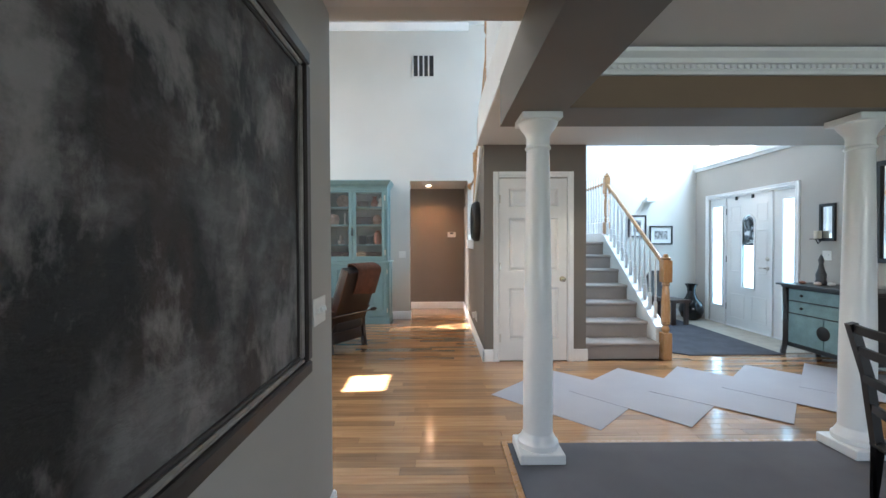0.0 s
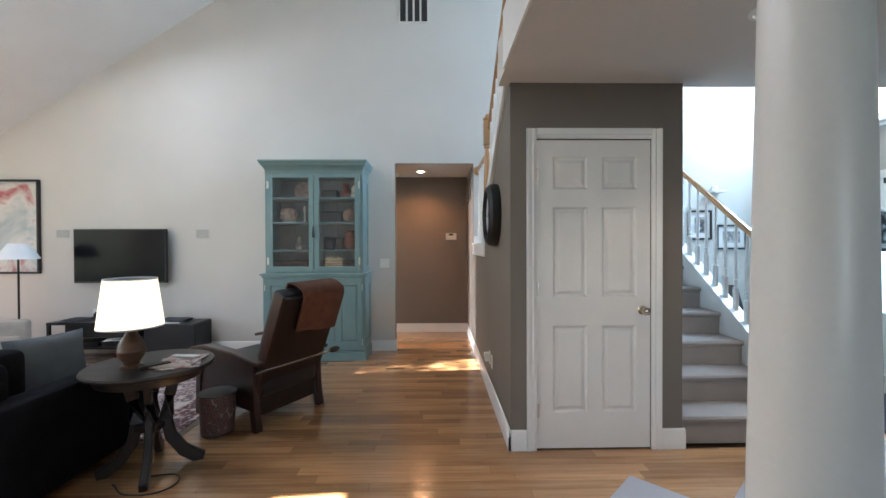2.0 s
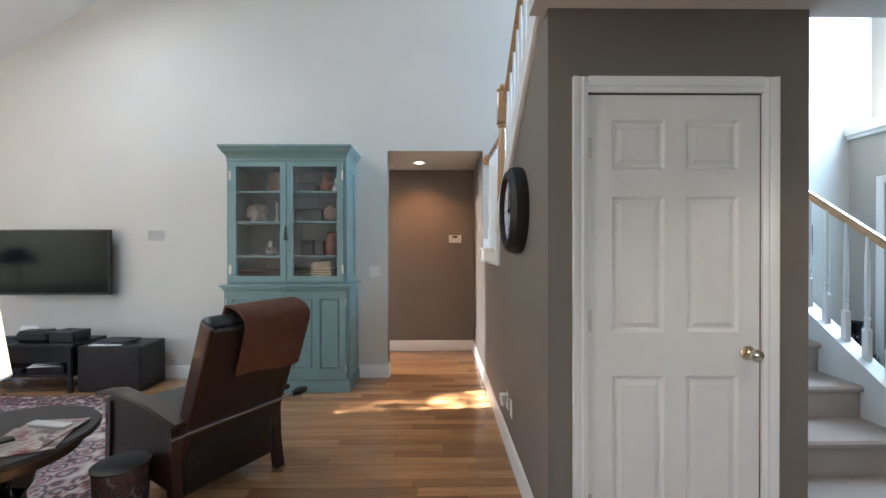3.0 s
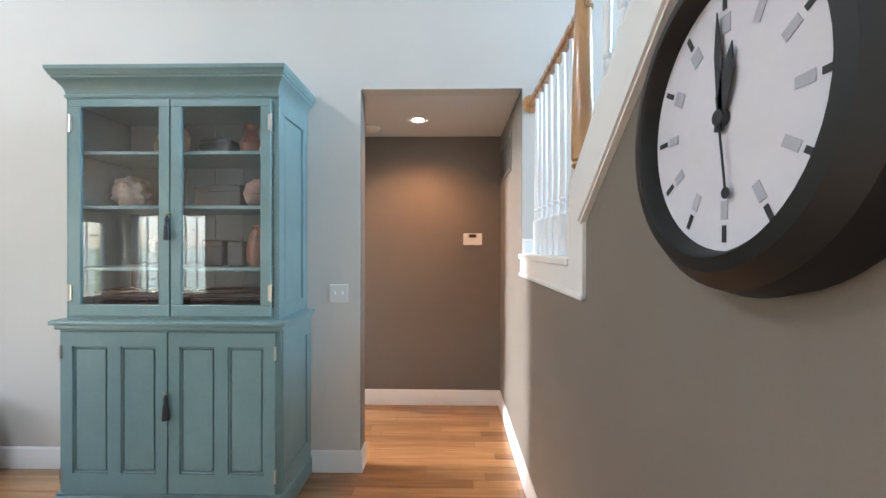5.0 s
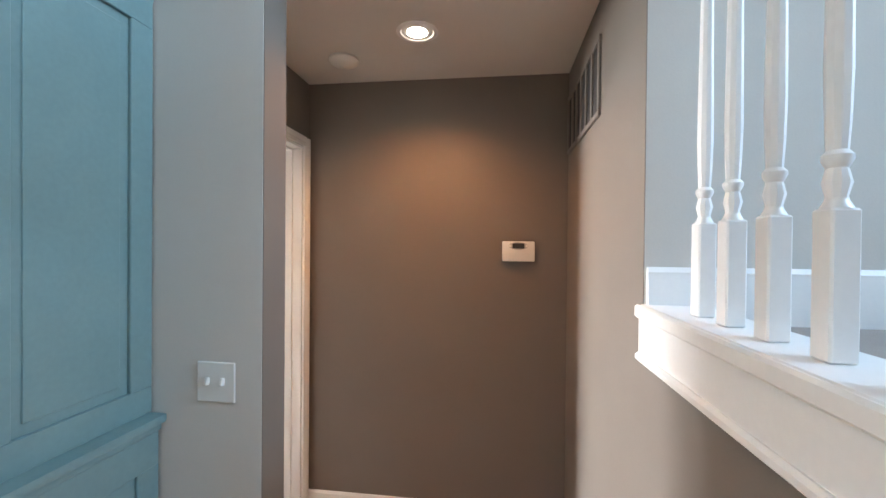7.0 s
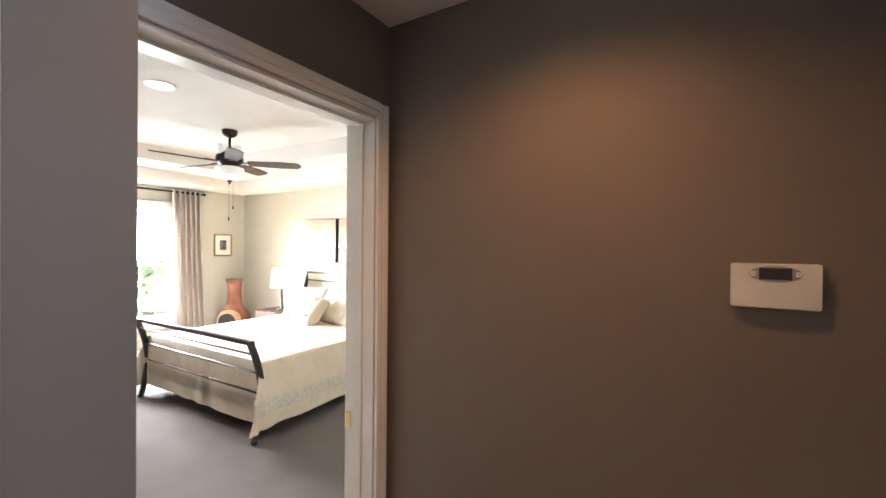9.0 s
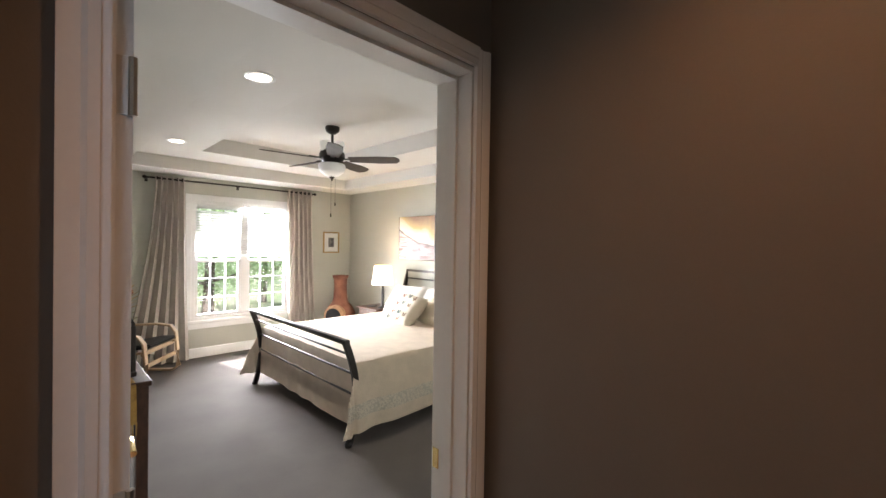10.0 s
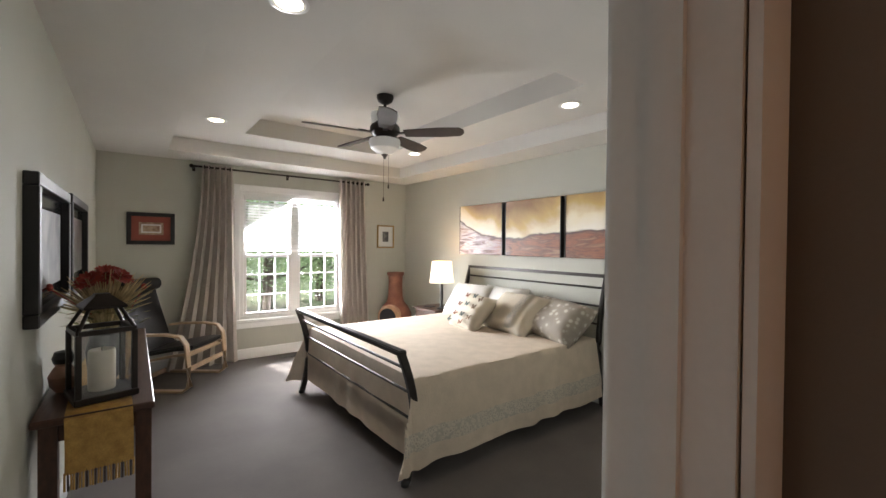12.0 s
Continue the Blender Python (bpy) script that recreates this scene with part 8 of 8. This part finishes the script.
bm = bmesh.new()
lathe(bm, [(0.038, 0), (0.040, 0.004), (0.040, 0.135), (0.036, 0.142), (0.02, 0.138), (0.0, 0.136)], seg=28)
part("wax", bm, "wax", can)
bm = bmesh.new()
tube(bm, [(0, 0, 0.136), (0.002, 0, 0.150)], 0.0015, 6)
part("wick", bm, "black", can)
pot_ = thing("round_jar", "dark round jar on the console table by the wall", "jar", -3.28, 7.475, 0.7735)
bm = bmesh.new()
lathe(bm, [(0.03, 0), (0.05, 0.03), (0.055, 0.07), (0.04, 0.10), (0.03, 0.115), (0.036, 0.13), (0.04, 0.15), (0.03, 0.175), (0.0, 0.18)], seg=20)
part("body", bm, "rose", pot_)
bm = bmesh.new()
lathe(bm, [(0.037, 0.128), (0.042, 0.15), (0.032, 0.178), (0.0, 0.184)], seg=20)
part("lid", bm, "black", pot_, "black domed lid")
flow = thing("flower_arrangement", "dried rust-red flowers with straw grasses in a dark pot", "flowers", -3.38, 7.615, 0.7785)
flow.scale = (0.95, 0.95, 1.08)
bm = bmesh.new()
lathe(bm, [(0.05, 0), (0.07, 0.03), (0.08, 0.13), (0.062, 0.20), (0.068, 0.22), (0.06, 0.215)], seg=20)
part("pot", bm, "pottery_dark", flow)
rf = random.Random(5)
bm = bmesh.new()
for k in range(210):
    a, sp, h = rf.uniform(0, 2 * math.pi), rf.uniform(0.05, 0.21), rf.uniform(0.24, 0.37)
    mid = (sp * 0.4 * math.cos(a), sp * 0.4 * math.sin(a), 0.20 + h * 0.42)
    tip = (sp * math.cos(a), sp * math.sin(a), 0.16 + h - sp * 0.35)
    tube(bm, [(0.03 * math.cos(a), 0.03 * math.sin(a), 0.19), mid, tip], [0.003, 0.006, 0.001], 4)
part("straw", bm, "straw", flow)
bm = bmesh.new()
for k in range(46):
    a, sp, h = rf.uniform(0, 2 * math.pi), rf.uniform(0.05, 0.16), rf.uniform(0.26, 0.36)
    base = Vector((sp * math.cos(a), sp * math.sin(a), h - sp * 0.3))
    d = Vector((math.cos(a), math.sin(a), rf.uniform(-0.3, 0.6))).normalized() * rf.uniform(0.04, 0.07)
    side = d.cross(Vector((0, 0, 1))).normalized() * 0.012
    bm.faces.new([bm.verts.new(p) for p in (base, base + d * 0.5 + side, base + d, base + d * 0.5 - side)])
part("leaves", bm, "stem", flow)
for k in range(6):
    a, sp = 2.4 * k, 0.02 + 0.017 * k
    c = Vector((sp * math.cos(a), sp * math.sin(a), 0.47 - 0.5 * sp + 0.03 * math.sin(3.0 * k)))
    bm = bmesh.new()
    for ringk, (cnt, rad, lift) in enumerate(((13, 0.066, 0.006), (11, 0.048, 0.018), (8, 0.03, 0.028))):
        for p_ in range(cnt):
            b = 2 * math.pi * p_ / cnt + ringk * 0.3 + rf.uniform(-0.1, 0.1)
            d = Vector((math.cos(b), math.sin(b), 0.25 + 0.3 * ringk)) * rad
            side = Vector((-math.sin(b), math.cos(b), 0)) * rad * 0.24
            q = [c + Vector((0, 0, lift * 0.4)), c + d * 0.6 + side + Vector((0, 0, lift)), c + d + Vector((0, 0, lift * 0.7)), c + d * 0.6 - side + Vector((0, 0, lift))]
            bm.faces.new([bm.verts.new(v) for v in q])
    tilt_axis = Vector((-math.sin(a), math.cos(a), 0))
    turned(bm, Matrix.Translation(c) @ Matrix.Rotation(0.6, 4, tilt_axis) @ Matrix.Translation(-c), bm.verts[:])
    part("flower_head", bm, "flower", flow, "rust-red petals")
for (p_, q_) in (((0.05, -0.05, 0.3), (0.17, -0.19, 0.43)), ((0.0, 0.1, 0.3), (-0.05, 0.16, 0.40))):
    bm = bmesh.new()
    tube(bm, [p_, q_], 0.0025, 5)
    lathe(bm, [(0.002, q_[2] - 0.012), (0.014, q_[2]), (0.010, q_[2] + 0.016), (0.0, q_[2] + 0.02)], q_[0], q_[1], 10)
    part("bud", bm, "flower", flow)

# ---- bentwood chair ----
bc = thing("bentwood_armchair", "bent-birch armchair with black leather cushion and headrest", "armchair", -5.79, 8.06, 0.008, -38)
for x in (-0.31, 0.31):
    bm = bmesh.new()
    pts = [(x, -0.38, 0.014), (x, 0.0, 0.014), (x, 0.30, 0.016), (x, 0.355, 0.06), (x, 0.345, 0.25), (x, 0.325, 0.46), (x, 0.27, 0.535), (x, 0.12, 0.555), (x, -0.15, 0.545), (x, -0.26, 0.53)]
    tube(bm, pts, 0, flat=(0.06, 0.022))
    bmesh.ops.bevel(bm, geom=bm.edges[:], offset=0.004, segments=1, affect="EDGES")
    part("arm_loop", bm, "birch", bc)
    bm = bmesh.new()
    tube(bm, [(x * 0.88, 0.34, 0.37), (x * 0.88, 0.1, 0.33), (x * 0.88, -0.15, 0.27), (x * 0.88, -0.25, 0.33), (x * 0.88, -0.36, 0.65), (x * 0.86, -0.44, 0.98)], 0, flat=(0.035, 0.022))
    part("seat_bow", bm, "birch", bc)
for y, z in ((0.33, 0.22), (-0.30, 0.03), (0.30, 0.35)):
    bm = bmesh.new()
    tube(bm, [(-0.30, y, z), (0.30, y, z)], 0, flat=(0.02, 0.045))
    part("crossbar", bm, "birch", bc)
bm = bmesh.new()
path = [(0.36, 0.41), (0.2, 0.40), (0.0, 0.36), (-0.15, 0.33), (-0.22, 0.40), (-0.28, 0.58), (-0.35, 0.80), (-0.40, 0.97)]
outline = [(y, z + 0.03) for y, z in path] + [(y - 0.03 * (1 if k < 4 else 1), z - 0.02) for k, (y, z) in list(enumerate(path))[::-1]]
prism(bm, outline, "x", -0.26, 0.26)
bmesh.ops.bevel(bm, geom=[e for e in bm.edges], offset=0.012, segments=2, affect="EDGES")
part("cushion", bm, "leather_black", bc)
bm = bmesh.new()
tube(bm, [(-0.24, -0.375, 0.99), (-0.12, -0.37, 0.995), (0.12, -0.37, 0.995), (0.24, -0.375, 0.99)], 0.065, 14)
part("headrest", bm, "leather_black", bc)

# ---- ceiling fan ----
fan = thing("ceiling_fan", "dark bronze ceiling fan with frosted glass bowl in the tray", "ceiling fan", -3.84, 9.41, 2.70)
bm = bmesh.new()
lathe(bm, [(0.07, 0.0), (0.072, -0.02), (0.06, -0.05), (0.03, -0.07), (0.016, -0.075)], seg=28)
part("canopy", bm, "bronze", fan)
bm = bmesh.new()
tube(bm, [(0, 0, -0.07), (0, 0, -0.20)], 0.013, 12)
part("downrod", bm, "bronze", fan)
bm = bmesh.new()
lathe(bm, [(0.03, -0.17), (0.055, -0.18), (0.10, -0.22), (0.125, -0.27), (0.125, -0.31), (0.09, -0.345), (0.075, -0.36)], seg=32)
part("motor", bm, "bronze", fan)
for k in range(3):
    a = radians(35 + 120 * k)
    bm = bmesh.new()
    lathe(bm, [(0.045, -0.15), (0.055, -0.175), (0.05, -0.23), (0.03, -0.275), (0.0, -0.285)], seg=18)
    turned(bm, Matrix.Translation((0.075 * math.cos(a), 0.075 * math.sin(a), 0)) , bm.verts[:])
    part("upper_shade", bm, "bowl_glass", fan, "frosted glass uplight")
for k in range(5):
    fan_blade(0.50, 0.15, radians(-13), radians(45 + 72 * k), 0.17, "fan_blade", fan, -0.32)
bm = bmesh.new()
lathe(bm, [(0.09, -0.36), (0.128, -0.372), (0.132, -0.40), (0.115, -0.445), (0.07, -0.48), (0.02, -0.495)], seg=36)
part("glass_bowl", bm, "bowl_glass", fan, "frosted white glass bowl")
bm = bmesh.new()
lathe(bm, [(0.026, -0.488), (0.028, -0.498), (0.012, -0.515), (0.009, -0.53), (0.0, -0.535)], seg=16)
part("finial", bm, "bronze", fan)
for x, y, z in ((0.04, -0.03, -0.86), (-0.02, 0.05, -0.74)):
    bm = bmesh.new()
    tube(bm, [(x, y, -0.37), (x, y, z)], 0.0014, 5)
    lathe(bm, [(0.003, z - 0.035), (0.007, z - 0.03), (0.005, z)], x, y, 8)
    part("pull_chain", bm, "bronze", fan)

# ---- floor register ----
reg = thing("floor_register", "brown metal floor register in the bedroom carpet", "air vent", -6.10, 9.36, 0.008, 90)
bm = bmesh.new()
box(bm, -0.15, -0.055, 0, 0.15, 0.055, 0.005, 0.002)
part("plate", bm, "frame_dark", reg)
for k in range(12):
    bm = bmesh.new()
    box(bm, -0.13 + k * 0.0225, -0.042, 0.005, -0.122 + k * 0.0225, 0.042, 0.008)
    part("fin", bm, "bronze", reg)

# ---- outdoors: trees beyond the windows ----
def tree(x, y, h, spread_, seed, label, low=0.28, leaves=5200):
    ob = thing("tree", label, "tree", x, y, -0.5, group="garden trees")
    rt = random.Random(seed)
    bm = bmesh.new()
    tube(bm, [(0, 0, 0), (0.05, 0.03, h * 0.35), (0.0, 0.1, h * 0.7), (0.05, 0.1, h * 0.95)], [0.16, 0.12, 0.07, 0.02], 10)
    limbs = []
    for k in range(9):
        a, z = rt.uniform(0, 6.28), h * rt.uniform(low, 0.85)
        tip = Vector((math.cos(a) * spread_ * rt.uniform(0.5, 0.95), math.sin(a) * spread_ * rt.uniform(0.5, 0.95), z + rt.uniform(0.2, 0.9)))
        tube(bm, [(0, 0.05, z), (tip.x * 0.5, tip.y * 0.5, z + 0.2), tip], [0.05, 0.03, 0.008], 6)
        limbs.append(tip)
    part("trunk", bm, "bark", ob)
    me_v, me_f = [], []
    for k in range(leaves):
        t = rt.choice(limbs)
        base = Vector((t.x * rt.uniform(0.25, 1.1), t.y * rt.uniform(0.25, 1.1), t.z)) + Vector((rt.gauss(0, 0.42), rt.gauss(0, 0.42), rt.gauss(0, 0.38)))
        d = Vector((rt.uniform(-1, 1), rt.uniform(-1, 1), rt.uniform(-0.8, 0.5))).normalized() * rt.uniform(0.07, 0.13)
        s = d.cross(Vector((rt.uniform(-1, 1), rt.uniform(-1, 1), 1))).normalized() * 0.035
        i = len(me_v)
        me_v += [base, base + d * 0.5 + s, base + d, base + d * 0.5 - s]
        me_f.append((i, i + 1, i + 2, i + 3))
    me = bpy.data.meshes.new("crown")
    me.from_pydata([tuple(v) for v in me_v], [], me_f)
    me.materials.append(M["leaf_lit"])
    crown = new("crown", me)
    crown.parent = ob
    tagged(crown, kind="stuff")


for k, (x, y, h, s) in enumerate(((-11.5, 8.0, 3.6, 1.5), (-12.5, 10.6, 3.9, 1.7), (-14.5, 12.8, 4.4, 1.8), (-13.5, 6.0, 4.2, 1.6), (-16.5, 9.5, 5.0, 2.0))):
    tree(x, y, h, s, 20 + k, "leafy green garden tree outside the bedroom window", 0.06, 7000)

# unseen tree placed to dapple the sun through the roof window
tree(-7.1, 4.92, 9.6, 1.15, 41, "unseen tall tree added to break up the sun in the roof window", 0.62, 6500)


# ---- oak strips, last ----
rng = random.Random(7)
ROW = 0.083
LENGTHS = (0.55, 0.75, 0.95, 1.15, 1.4)


def strip_mesh(length, name):
    bm = bmesh.new()
    box(bm, 0, 0, -0.02, length - 0.0012, ROW - 0.0012, 0.0)
    me = bpy.data.meshes.new(name)
    bm.to_mesh(me)
    bm.free()
    me.materials.append(M["plank"])
    return me


strip_meshes = {length: strip_mesh(length, "plank") for length in LENGTHS}
wood_floor = tagged(new("floor_oak"), "honey-coloured oak strip floor with a satin sheen", "floor", kind="structure")
rest = bmesh.new()
# (x0, x1, y0, y1): where oak lies
zones = ((-0.65, 0.39, -3.0, 1.22), (-6.33, 0.39, 1.22, 2.76), (-6.33, 4.55, 2.76, 4.60), (-6.33, 0.478, 4.60, 7.17), (2.5, 4.55, 4.60, 7.3), (-0.93, 0.48, 7.17, 8.28))
count = 0
for x0, x1, y0, y1 in zones:
    rows = int(math.ceil((y1 - y0) / ROW))
    for r in range(rows):
        y = y0 + r * ROW
        deep = min(ROW, y1 - y)
        x = x0
        first = True
        while x < x1 - 0.02:
            length = rng.choice(LENGTHS)
            cut = length * rng.uniform(0.3, 1.0) if first else length
            first = False
            full = abs(cut - length) < 1e-6 and x + length <= x1 and deep > ROW - 1e-4
            near = -0.7 < x + length / 2 < 0.45 and 2.9 < y < 8.2
            if full and near and count < 290:
                ob = new("plank", strip_meshes[length])
                ob.location = (x, y, rng.uniform(-0.0003, 0))
                ob.parent = wood_floor
                count += 1
            else:
                end = min(x + cut, x1)
                z = rng.uniform(-0.0003, 0)
                if end - x > 0.01 and deep > 0.01:
                    v = [rest.verts.new(p) for p in ((x, y, z), (end - 0.0012, y, z), (end - 0.0012, y + deep - 0.0012, z), (x, y + deep - 0.0012, z), (x, y, z - 0.02), (end - 0.0012, y, z - 0.02), (end - 0.0012, y + deep - 0.0012, z - 0.02), (x, y + deep - 0.0012, z - 0.02))]
                    for q in ((0, 1, 2, 3), (0, 4, 5, 1), (1, 5, 6, 2), (2, 6, 7, 3), (3, 7, 4, 0)):
                        rest.faces.new([v[k] for k in q])
            x += cut
strips = part("planks_beyond", rest, "plank_rest", wood_floor, smooth=0)
tagged(strips, kind="stuff")
